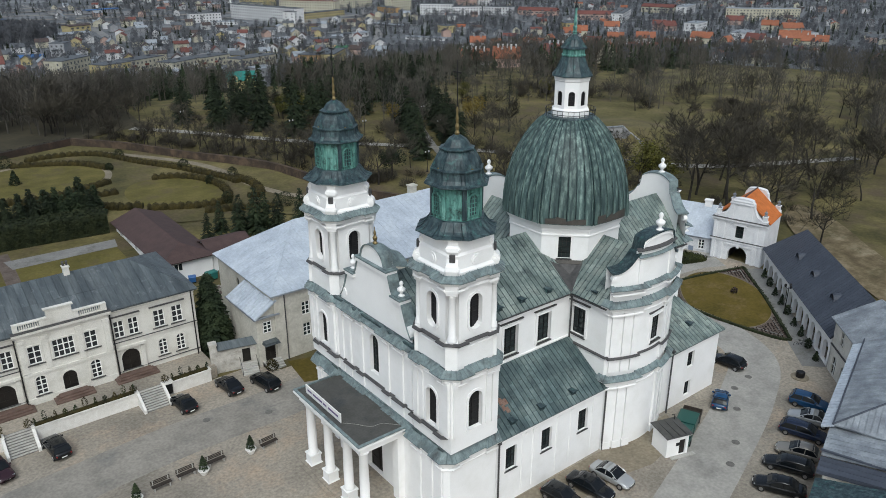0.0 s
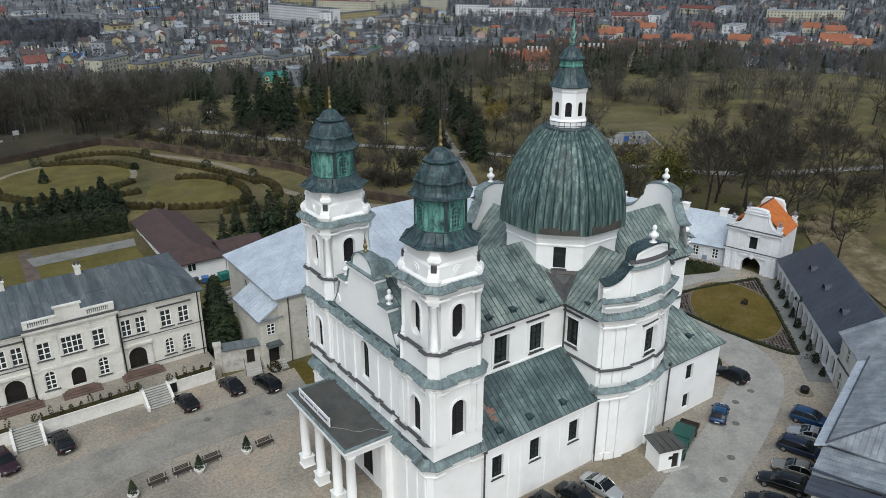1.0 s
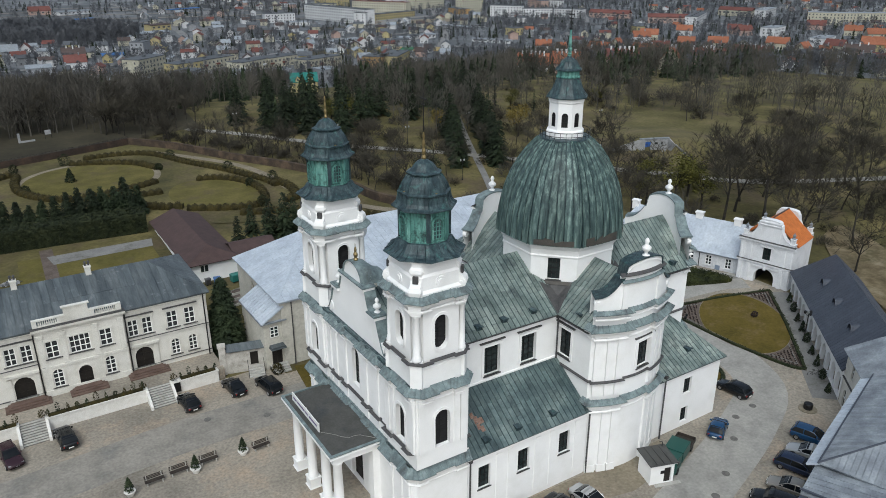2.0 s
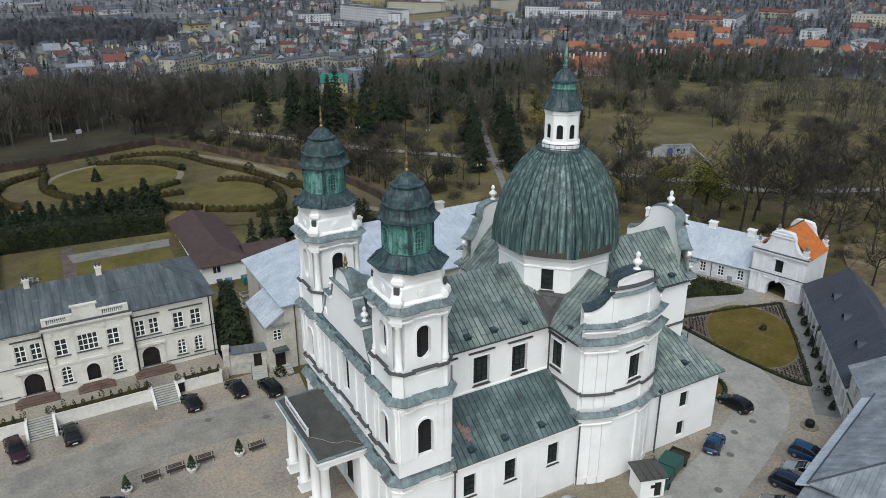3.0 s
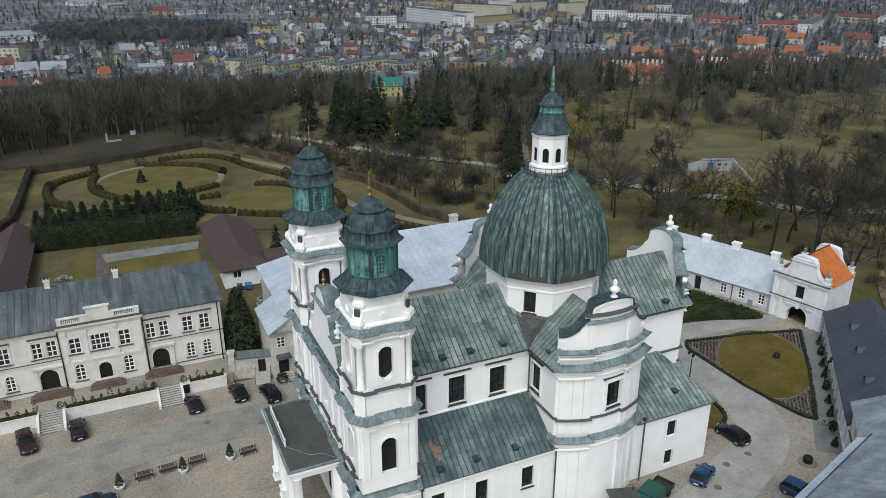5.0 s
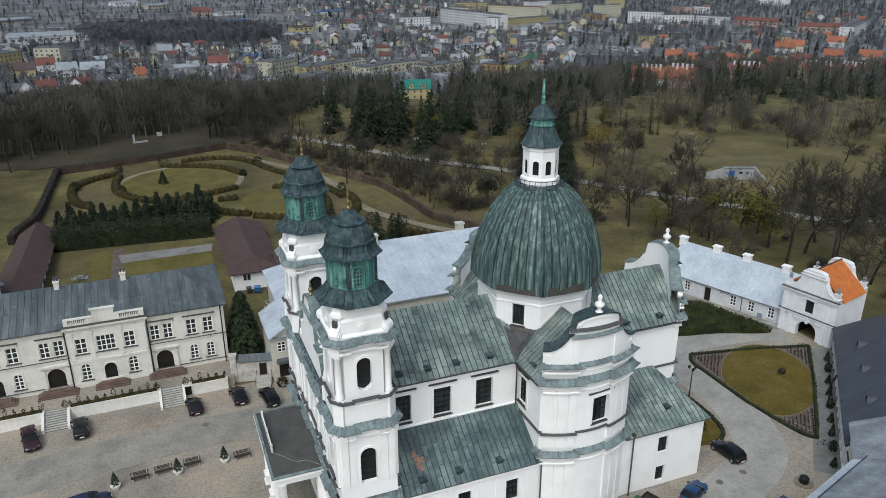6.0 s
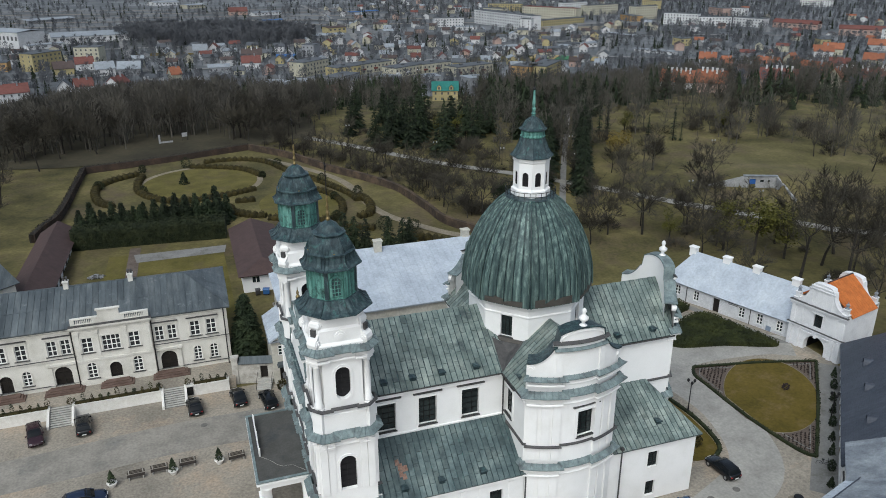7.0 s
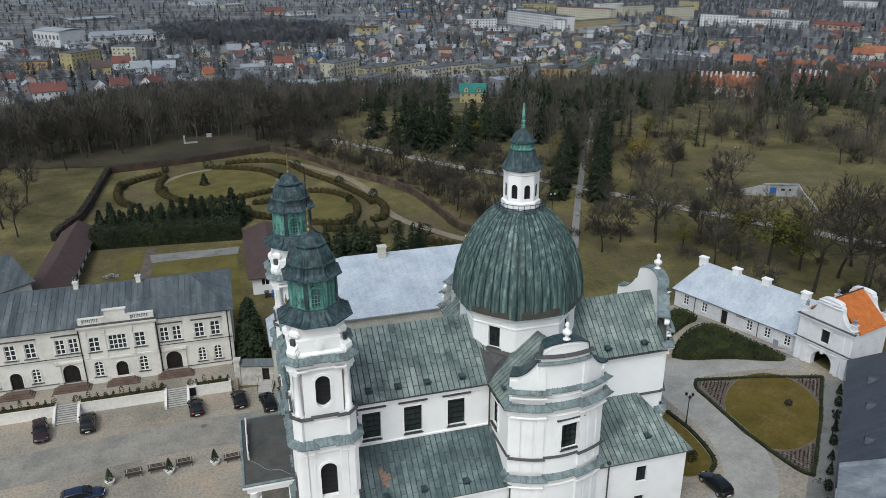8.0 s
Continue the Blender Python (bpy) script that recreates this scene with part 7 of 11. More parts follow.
def bush(name, x, y, r, h, mat, label, z=None, size=0.25, n=None, seed=3, category="shrub", parent=None, cone=False):
    rng = random.Random(seed)
    z = ground_z(x, y) if z is None else z
    verts, faces = [], []
    for _ in range(n or int(150 * r * h + 30)):
        a, t = rng.uniform(0, 6.283), rng.random()
        k = (1 - t) ** 0.8 if cone else math.sqrt(max(0.0, 1 - (2 * t - 0.9) ** 2 * 0.9))
        rr = r * k * rng.uniform(0.55, 1.05)
        leaf_faces(rng, verts, faces, Vector((rr * math.cos(a), rr * math.sin(a), 0.05 + t * h)), size)
    ob = new(name, raw_mesh(name, verts, faces, mat))
    ob.location = (x, y, z)
    if parent:
        ob.parent = parent
        return tagged(ob, label)
    return tagged(ob, label, category)


# triangular bed with lawn
BED = [(89.6, 63.1), (105.9, 57.3), (90.2, 40.3), (87.9, 50.0)]
drape("planting_bed", [BED[0], (88.3, 61.0), BED[3], BED[2], BED[1]][::-1], SOIL, "brown heather planting bed round the lawn", "flower bed", 0.10)


def ellipse(cx, cy, rx, ry, ang, n=40, a0=0, a1=360):
    c, s = math.cos(radians(ang)), math.sin(radians(ang))
    out = []
    for i in range(n + 1):
        a = radians(a0 + (a1 - a0) * i / n)
        x, y = rx * math.cos(a), ry * math.sin(a)
        out.append((cx + x * c - y * s, cy + x * s + y * c))
    return out


lawn_pts = clip_poly(ellipse(94.6, 53.2, 8.9, 5.9, 53)[:-1], [(88.7, 40), (107, 40), (107, 64), (88.7, 64)])
drape("lawn_yard", [tuple(p) for p in lawn_pts], LAWN, "oval olive lawn in the triangular bed", "lawn", 0.14)
hedge("low_hedge", bend([(89.3, 62.6), (88.2, 60.8), (88.2, 58), (88.3, 50.0), (89.3, 42.5), (90.3, 40.6)], 3), 0.42, 0.38, HEDGE, "low dark clipped hedge edging the bed", 0.17, 50)
hedge("low_hedge", [(90.3, 40.6), (98.5, 49.0), (105.9, 57.2)], 0.42, 0.38, HEDGE, "low dark clipped hedge edging the bed", 0.17, 50, seed=2)
hedge("low_hedge", [(105.9, 57.2), (97.5, 60.2), (89.3, 62.6)], 0.42, 0.38, HEDGE, "low dark clipped hedge edging the bed", 0.17, 50, seed=4)
bush("round_shrub", 97.0, 53.2, 0.5, 0.9, HEATHER, "small brown shrub on the lawn")
INNER = [(89.9, 61.9), (104.6, 56.9), (90.6, 41.9), (89.0, 50.0), (88.85, 60.6)]
bm = bmesh.new()
for a, b in zip(INNER, INNER[1:] + INNER[:1]):
    a, b = Vector((*a, ground_z(*a) + 0.15)), Vector((*b, ground_z(*b) + 0.15))
    for k in range(24):
        p, q = a.lerp(b, k / 24), a.lerp(b, (k + 1) / 24)
        e = Matrix.Rotation(radians(-53), 2) @ (p.lerp(q, 0.5).to_2d() - Vector((94.6, 53.2)))
        if (e.x / 9.1) ** 2 + (e.y / 6.1) ** 2 > 1:
            tube(bm, p, q, 0.075, 0.075, 4)
setting("bed_edging", bm, SLABS, "pale stone edging inside the low hedge", "edging")
bm = bmesh.new()
rim = [Vector((p[0], p[1], ground_z(p[0], p[1]) + 0.16)) for p in lawn_pts]
for a, b in zip(rim, rim[1:] + rim[:1]):
    if (b - a).length > 0.01:
        tube(bm, a, b, 0.05, 0.05, 4)
setting("lawn_edging", bm, PATHSAND, "thin pale edging round the oval lawn", "edging")
rng = random.Random(11)
verts, faces = [], []
for i in range(-70, 70):
    for j in range(-70, 70):
        x, y = 96 + 0.31 * (i - j) + rng.uniform(-0.06, 0.06), 52 + 0.34 * (i + j) + rng.uniform(-0.06, 0.06)
        p = Vector((x, y))
        inside = all((Vector(b) - Vector(a)).cross(p - Vector(a)) < 0 for a, b in zip(BED, BED[1:] + BED[:1]))
        e = Matrix.Rotation(radians(-53), 2) @ (p - Vector((94.6, 53.2)))
        if inside and (e.x / 9.3) ** 2 + (e.y / 6.3) ** 2 > 1:
            leaf_faces(rng, verts, faces, Vector((x, y, ground_z(x, y) + 0.2)), 0.24, 6)
tagged(new("heather", raw_mesh("heather", verts, faces, HEATHER)), "low brown heather plants in the bed", "heather", "", "stuff")


def groundcover(name, outline, h, mat, label, seed, dense=24.0, size=0.24):
    """Evergreen mat of leaves over a plan outline, on a low mound."""
    rng = random.Random(seed)
    verts, faces = [], []
    n = len(outline)
    cx, cy = sum(p[0] for p in outline) / n, sum(p[1] for p in outline) / n
    rim = [Vector(p) for p in outline]
    i0 = len(verts)
    for p in rim:
        verts.append(Vector((p.x, p.y, ground_z(p.x, p.y))))
    for p in rim:
        q = p + (Vector((cx, cy)) - p).normalized() * 0.35
        verts.append(Vector((q.x, q.y, ground_z(q.x, q.y) + h * 0.85)))
    verts.append(Vector((cx, cy, ground_z(cx, cy) + h * 0.85)))
    for i in range(n):
        j = (i + 1) % n
        faces += [(i0 + i, i0 + j, i0 + n + j, i0 + n + i), (i0 + n + i, i0 + n + j, i0 + 2 * n)]
    for i in range(n):
        a, b, c = Vector((cx, cy)), rim[i], rim[(i + 1) % n]
        area = abs((b - a).cross(c - a)) / 2
        for _ in range(int(area * dense)):
            u, v = rng.random(), rng.random()
            if u + v > 1:
                u, v = 1 - u, 1 - v
            p = a + (b - a) * u + (c - a) * v
            leaf_faces(rng, verts, faces, Vector((p.x, p.y, ground_z(p.x, p.y) + h * rng.uniform(0.85, 1.1))), size)
        for _ in range(int((c - b).length * dense * h * 1.5)):
            p = b + (c - b) * rng.random()
            leaf_faces(rng, verts, faces, Vector((p.x, p.y, ground_z(p.x, p.y) + h * rng.random())), size)
    return tagged(new(name, raw_mesh(name, verts, faces, mat)), label, "shrubs")


groundcover("juniper_mat", bend([(89.6, 69.2), (92.5, 72.3), (97.0, 75.2), (100.6, 75.0), (102.5, 69.5), (104.3, 63.6), (103.0, 62.8), (97, 65.8), (91.5, 67.6), (89.6, 69.2)], 3)[:-1], 0.8, JUNIPER, "dark evergreen juniper mat before the wing", 5)
groundcover("juniper_mat", bend([(88.6, 72.5), (91, 73.6), (97.0, 77.0), (99.6, 78.0), (98.8, 81.5), (95, 81), (89, 79), (88.6, 72.5)], 3)[:-1], 0.8, JUNIPER, "dark evergreen juniper mat before the wing", 6)
drape("lawn_strip", bend([(81.2, 57.2), (81.6, 52), (81.0, 46.6), (79, 44.9), (76.0, 45.2), (75.4, 49.0), (78.0, 54.0), (81.2, 57.2)], 3)[:-1], LAWN, "small lawn beside the annexe", "lawn", 0.10)
hedge("low_hedge", bend([(81.4, 57.2), (82.0, 52), (81.3, 46.6), (79.2, 44.6)], 4), 0.5, 0.4, HEDGE, "low dark clipped hedge edging the lawn", 0.2, 30, seed=7)
bush("round_shrub", 78.6, 47.6, 0.9, 1.3, BOXHEDGE, "round olive shrub by the annexe", seed=9)
drape("lawn_strip", [(34.9, 71.5), (38.4, 70.2), (38.4, 76.4), (35.6, 77.2)], LAWN, "small lawn beside the church", "lawn", 0.09)
bush("round_shrub", 33.2, 76.6, 0.8, 1.4, BOXHEDGE, "olive shrub by the entrance", seed=10)
drape("pavement_arcade", [(87.4 - 2.0, 34.4 + 2.0), (107.9 - 2.0, 54.9 + 2.0), (107.9, 54.9), (87.4, 34.4)], SLABS, "pale slab walk along the arcade", "pavement", 0.09)
DRYGRASS = material("dry_tan_grass", [(0.085, 0.066, 0.035), (0.155, 0.122, 0.070), (0.25, 0.21, 0.14)], 0.35, 0.95, bump=0.8, fine=2.5, blotch=((0.060, 0.056, 0.022), 0.5, 0.2))
drape("dry_bank", bend([(98.0, 25.0), (106, 33), (114, 43), (120, 52), (127, 60), (136, 67), (144, 68), (140, 59), (131, 49), (125, 42), (114, 32), (102, 21), (98.0, 25.0)], 3)[:-1][::-1], DRYGRASS, "dry tan grass and rubble behind the arcade", "grass", 0.2)
drape("pavement_wing", [(106.4, 62.6), (98.6, 83.4), (97.4, 83.0), (104.6, 63.4)], SLABS, "pale slab walk before the wing", "pavement", 0.09)
drape("gravel_verge", [(37.5, 36.8), (51, 36.8), (55, 36.0), (62, 37), (63.5, 40.5), (37.5, 40.9)], PATHSAND, "rough gravel strip along the church wall", "gravel", 0.06)

# planters on the terrace edge
for x0, x1, seed in ((-13, 4.0, 21), (7.2, 17.4, 22), (21.8, 26.0, 23)):
    hedge("planter_hedge", [(x0, 79.05), (x1, 79.05)], 0.6, 0.26, BOXHEDGE, "ragged brown-green planting along the terrace wall", 0.17, 30, 1.7, seed=seed, category="shrubs")
    n = int((x1 - x0) / 0.95)
    for i in range(n + 1):
        x = x0 + (x1 - x0) * i / max(1, n)
        tagged(bush("dwarf_conifer", x, 79.0 + 0.12 * (i % 2), 0.24 + 0.04 * (i % 3), (0.75, 1.2, 0.9, 0.6)[i % 4], (JUNIPER, CONIFER, BOXHEDGE)[i % 3], "small clipped conifer on the terrace wall", 1.85, 0.15, 70, 30 + i, cone=i % 2 == 0), group="conifers along the terrace")
for x in (6.6, 17.4, 21.0):
    bush("ball_shrub", x, 79.1, 0.45, 0.85, BOXHEDGE, "round clipped shrub at the stair head", 1.75, 0.16, 90, 50)


# ---- cars ----
def loft(bm, stations):
    """A hull from cross-sections (x, ring of (y, z))."""
    rings = [[bm.verts.new((x, y, z)) for y, z in ring] for x, ring in stations]
    n = len(rings[0])
    for a, b in zip(rings, rings[1:]):
        for i in range(n):
            j = (i + 1) % n
            bm.faces.new((a[i], a[j], b[j], b[i]))
    bm.faces.new(rings[0][::-1])
    bm.faces.new(rings[-1])


def car(x, y, heading, paint_name, color, style, label, L=4.4, W=1.78, H=1.48):
    t = thing("car", x, y, 0.06, heading, label, "car", "parked cars")
    paint = bpy.data.materials.get(paint_name) or plain(paint_name, color, 0.16, 0.0 if sum(color) < 0.3 else 0.4, 0.5)
    h, w = L / 2, W / 2
    belt_z = 0.92 if style != "suv" else 1.02
    hood_z = belt_z - 0.08

    def ring(k, z0, z1):
        half = [(0.86, z0), (0.95, z0 + 0.06), (0.985, z0 + 0.18), (1.0, (z0 + z1) / 2), (0.985, z1 - 0.2), (0.95, z1 - 0.08), (0.86, z1 - 0.015), (0.5, z1 + 0.012)]
        return [(w * k * a, z) for a, z in half] + [(-w * k * a, z) for a, z in reversed(half)]
    tail = belt_z - (0.02 if style != "saloon" else 0.0)
    st = [(-h, ring(0.66, 0.42, tail - 0.24)), (-h + 0.06, ring(0.80, 0.34, tail - 0.1)), (-h + 0.2, ring(0.93, 0.27, tail - 0.01)), (-h + 0.5, ring(0.985, 0.23, belt_z)), (-h + 1.0, ring(1, 0.22, belt_z + 0.01)), (0, ring(1, 0.2, belt_z + 0.01)), (h - 1.4, ring(1, 0.22, belt_z - 0.01)), (h - 0.85, ring(0.99, 0.22, hood_z - 0.03)), (h - 0.45, ring(0.95, 0.23, hood_z - 0.11)), (h - 0.18, ring(0.86, 0.26, hood_z - 0.22)), (h - 0.05, ring(0.74, 0.32, hood_z - 0.3)), (h, ring(0.58, 0.38, hood_z - 0.36))]
    bm = bmesh.new()
    loft(bm, st)
    body = part("body", bm, paint, t, "", True)
    rear = {"hatch": (-h + 0.25, -h + 0.75), "saloon": (-h + 0.75, -h + 1.45), "suv": (-h + 0.15, -h + 0.5), "estate": (-h + 0.15, -h + 0.6)}[style]
    front = (h - 1.25, h - 2.05)

    def roof_ring(k, z0, z1):
        return [(-w * 0.93, z0), (w * 0.93, z0), (w * (k + 0.07), (z0 + 2 * z1) / 3), (w * k, z1), (w * k * 0.5, z1 + 0.03), (-w * k * 0.5, z1 + 0.03), (-w * k, z1), (-w * (k + 0.07), (z0 + 2 * z1) / 3)]
    bm = bmesh.new()
    zr, z0 = H - 0.07, belt_z - 0.06
    mid = (rear[0] + rear[1]) / 2, (front[0] + front[1]) / 2
    sts = [(rear[0], roof_ring(0.84, z0, belt_z)), (mid[0], roof_ring(0.78, z0, belt_z + 0.6 * (zr - belt_z))), (rear[1], roof_ring(0.72, z0, zr)), (front[1], roof_ring(0.72, z0, zr)), (mid[1], roof_ring(0.77, z0, belt_z + 0.58 * (zr - belt_z))), (front[0], roof_ring(0.84, z0, belt_z - 0.02))]
    loft(bm, sts)
    part("glazing", bm, CARGLASS, t, "dark car windows")
    bm = bmesh.new()
    pts = [(rear[1] - 0.12, zr - 0.05), (rear[1] + 0.15, H - 0.015), (rear[1] + 0.5, H), ((rear[1] + front[1]) / 2, H + 0.02), (front[1] - 0.4, H), (front[1] + 0.1, zr - 0.02)]
    prev = None
    for px, pz in pts:
        row = [bm.verts.new((px, yy * w * 0.77, pz - dz)) for yy, dz in ((-1, 0.1), (-0.93, 0.03), (-0.7, 0.0), (0, -0.012), (0.7, 0.0), (0.93, 0.03), (1, 0.1))]
        if prev:
            for i in range(6):
                bm.faces.new((prev[i], prev[i + 1], row[i + 1], row[i]))
        prev = row
    part("roof", bm, paint, t, "", True)
    for s in (-1, 1):
        for xa, xb in ((front[0], front[1]), (rear[0], rear[1]), ((front[1] + rear[1]) / 2, (front[1] + rear[1]) / 2)):
            bm = bmesh.new()
            tube(bm, (xa, s * w * 0.93, belt_z), (xb, s * w * 0.755, zr - 0.02), 0.045, 0.045, 4)
            part("pillar", bm, paint, t)
    for wx in (-h + 0.8, h - 0.85):
        for s in (-1, 1):
            bm = bmesh.new()
            tube(bm, (wx, s * (w - 0.2), 0.32), (wx, s * (w + 0.015), 0.32), 0.33, 0.33, 16)
            wh = part("tyre", bm, TYRE, t)
            bm = bmesh.new()
            tube(bm, (wx, s * (w - 0.02), 0.32), (wx, s * (w + 0.03), 0.32), 0.21, 0.19, 12)
            part("rim", bm, RIM, wh)
    for s in (-1, 1):
        bm = bmesh.new()
        box(bm, h - 0.34, h - 0.16, s * w * 0.68 - 0.13, s * w * 0.68 + 0.13, hood_z - 0.34, hood_z - 0.22)
        part("headlight", bm, LAMPWHITE, t)
        bm = bmesh.new()
        box(bm, -h + 0.03, -h + 0.2, s * w * 0.68 - 0.12, s * w * 0.68 + 0.13, 0.62, 0.78)
        part("tail_light", bm, LAMPRED, t)
        bm = bmesh.new()
        box(bm, front[0] - 0.42, front[0] - 0.25, s * (w + 0.02) - 0.1, s * (w + 0.02) + 0.1, belt_z, belt_z + 0.13)
        part("mirror", bm, paint, t)
    for px in (h - 0.02, -h - 0.02):
        bm = bmesh.new()
        box(bm, px - 0.015, px + 0.02, -0.26, 0.26, 0.45, 0.56)
        part("bumper_plate", bm, PLATE, t)
    return t


BEIGEP = ("beige_car_paint", (0.30, 0.28, 0.245))
BLACKP, NAVY, BLUE, SILVER, MAROON = ("black_car_paint", (0.006, 0.0075, 0.009)), ("navy_car_paint", (0.012, 0.022, 0.05)), ("blue_car_paint", (0.010, 0.050, 0.120)), ("silver_car_paint", (0.42, 0.43, 0.43)), ("maroon_car_paint", (0.03, 0.013, 0.018))
for x, y, hd, pt, style, label, L, H in (
        (77.5, 31.4, -72, BLUE, "suv", "blue hatchback parked in the yard row", 4.4, 1.58),
        (74.6, 29.9, 112, SILVER, "saloon", "silver grey car parked in the yard row", 4.5, 1.46),
        (71.6, 29.0, -72, NAVY, "estate", "dark blue estate car parked in the yard row", 4.9, 1.52),
        (67.9, 27.7, 112, BEIGEP, "hatch", "beige hatchback parked in the yard row", 4.2, 1.5),
        (65.0, 27.1, 113, BLACKP, "estate", "black estate car parked in the yard row", 4.8, 1.5),
        (61.3, 26.0, 116, BLACKP, "saloon", "black saloon car parked in the yard row", 4.8, 1.48),
        (70.2, 38.1, 28, BLUE, "hatch", "bright blue hatchback beside the annexe", 4.1, 1.5),
        (78.5, 42.4, 95, BLACKP, "hatch", "dark green-black hatchback by the annexe", 4.4, 1.5),
        (50.0, 37.0, -82, SILVER, "saloon", "silver saloon car beside the church wall", 4.5, 1.45),
        (47.1, 37.2, -80, BLACKP, "saloon", "black saloon car beside the church wall", 4.8, 1.48),
        (43.9, 37.8, -80, BLACKP, "hatch", "black hatchback beside the church wall", 4.3, 1.5),
        (21.6, 75.3, 97, BLACKP, "hatch", "black hatchback before the palace terrace", 4.2, 1.5),
        (27.2, 75.7, 97, BLACKP, "saloon", "black saloon car before the yard wall", 4.5, 1.46),
        (30.9, 73.8, 99, BLACKP, "suv", "black car before the entrance wing", 4.6, 1.6),
        (8.3, 75.5, 97, BLACKP, "suv", "black car before the palace terrace", 4.6, 1.62),
        (2.9, 74.9, -78, MAROON, "suv", "dark maroon car before the palace terrace", 4.4, 1.6),
        (9.8, 60.4, 8, NAVY, "estate", "dark blue car out on the cobbled yard", 4.6, 1.5)):
    car(x, y, hd, pt[0], pt[1], style, label, L, 1.8, H)

# small green lorry
GREENP = plain("green_lorry_paint", (0.012, 0.075, 0.06), 0.45, 0.1)
lorry = thing("lorry", 62.4, 37.2, 0.06, 203, "old green flatbed lorry parked by the church", "lorry")
bm = bmesh.new()
loft(bm, [(1.3, [(-0.95, 0.5), (0.95, 0.5), (0.95, 1.9), (-0.95, 1.9)]), (2.6, [(-0.95, 0.45), (0.95, 0.45), (0.88, 1.95), (-0.88, 1.95)]), (2.9, [(-0.93, 0.45), (0.93, 0.45), (0.9, 1.2), (-0.9, 1.2)]), (3.5, [(-0.85, 0.45), (0.85, 0.45), (0.8, 1.0), (-0.8, 1.0)])])
part("cab", bm, GREENP, lorry)
bm = bmesh.new()
loft(bm, [(1.28, [(-0.9, 1.25), (0.9, 1.25), (0.8, 1.8), (-0.8, 1.8)]), (2.5, [(-0.97, 1.25), (0.97, 1.25), (0.87, 1.8), (-0.87, 1.8)]), (2.84, [(-0.9, 1.22), (0.9, 1.22), (0.85, 1.3), (-0.85, 1.3)])])
part("glazing", bm, CARGLASS, lorry)
bm = bmesh.new()
box(bm, -1.2, 1.2, -1.0, 1.0, 0.75, 1.95)
part("tarpaulin_box", bm, GREENP, lorry, "green covered load box")
bm = bmesh.new()
box(bm, -3.3, -1.2, -1.0, 1.0, 0.7, 0.85)
box(bm, -3.3, -1.2, -1.0, -0.95, 0.85, 1.2)
box(bm, -3.3, -1.2, 0.95, 1.0, 0.85, 1.2)
box(bm, -3.3, -3.25, -1.0, 1.0, 0.85, 1.2)
part("flatbed", bm, BENCHWOOD, lorry, "wooden open flatbed")
for wx in (-2.3, 2.4):
    for s in (-1, 1):
        bm = bmesh.new()
        tube(bm, (wx, s * 0.72, 0.38), (wx, s * 0.98, 0.38), 0.38, 0.38, 16)
        part("tyre", bm, TYRE, lorry)

# benches and potted conifers
bench = None
for i, (x, y, rz) in enumerate(((14.9, 63.0, 2), (17.4, 63.2, 2), (20.5, 63.35, 2), (26.0, 62.7, 4))):
    if bench is None:
        bench = thing("bench", x, y, 0.05, rz, "dark wooden park bench with back", "bench", "benches in the yard")
        for k in range(4):
            bm = bmesh.new()
            box(bm, -0.95, 0.95, -0.25 + 0.13 * k, -0.15 + 0.13 * k, 0.42, 0.47)
            part("seat_slat", bm, BENCHWOOD, bench)
        for k in range(3):
            bm = bmesh.new()
            box(bm, -0.95, 0.95, 0.28 + 0.03 * k, 0.32 + 0.03 * k, 0.55 + 0.14 * k, 0.65 + 0.14 * k)
            part("back_slat", bm, BENCHWOOD, bench)
        for s in (-0.75, 0.75):
            bm = bmesh.new()
            box(bm, s - 0.05, s + 0.05, -0.25, 0.28, 0, 0.42)
            box(bm, s - 0.04, s + 0.04, 0.26, 0.34, 0.3, 0.95)
            part("leg", bm, GREYSTEP, bench)
    else:
        copy_thing(bench, pose(x, y, 0.05, 0, 0, rz))
pot = None
for x, y in ((12.4, 62.4), (18.9, 62.5), (24.0, 62.75)):
    if pot is None:
        pot = thing("plant_tub", x, y, 0.05, 0, "pale stone tub with a small pointed conifer", "plant tub", "tubs in the yard")
        bm = bmesh.new()
        lathe(bm, [(0.32, 0), (0.36, 0.1), (0.52, 0.5), (0.58, 0.52), (0.55, 0.6), (0.4, 0.6)], 12)
        part("tub", bm, STONE, pot)
        b = bush("conifer", 0, 0, 0.5, 1.5, CONIFER, "dark pointed conifer", 0.55, 0.2, 260, 5, parent=pot, cone=True)
    else:
        copy_thing(pot, pose(x, y, 0.05))
# shrubs in tubs along the arcade
for i in range(9):
    u = 1.6 + 3.0 * i
    x, y = 87.4 + (u) * 0.7071 - 0.55, 34.4 + u * 0.7071 + 0.55
    tagged(bush("tub_conifer", x, y, 0.46, 1.25 + 0.2 * (i % 3), CONIFER, "small dark conifer standing before the arcade", None, 0.2, 260, 60 + i, cone=i % 3 != 1), group="conifers along the arcade")


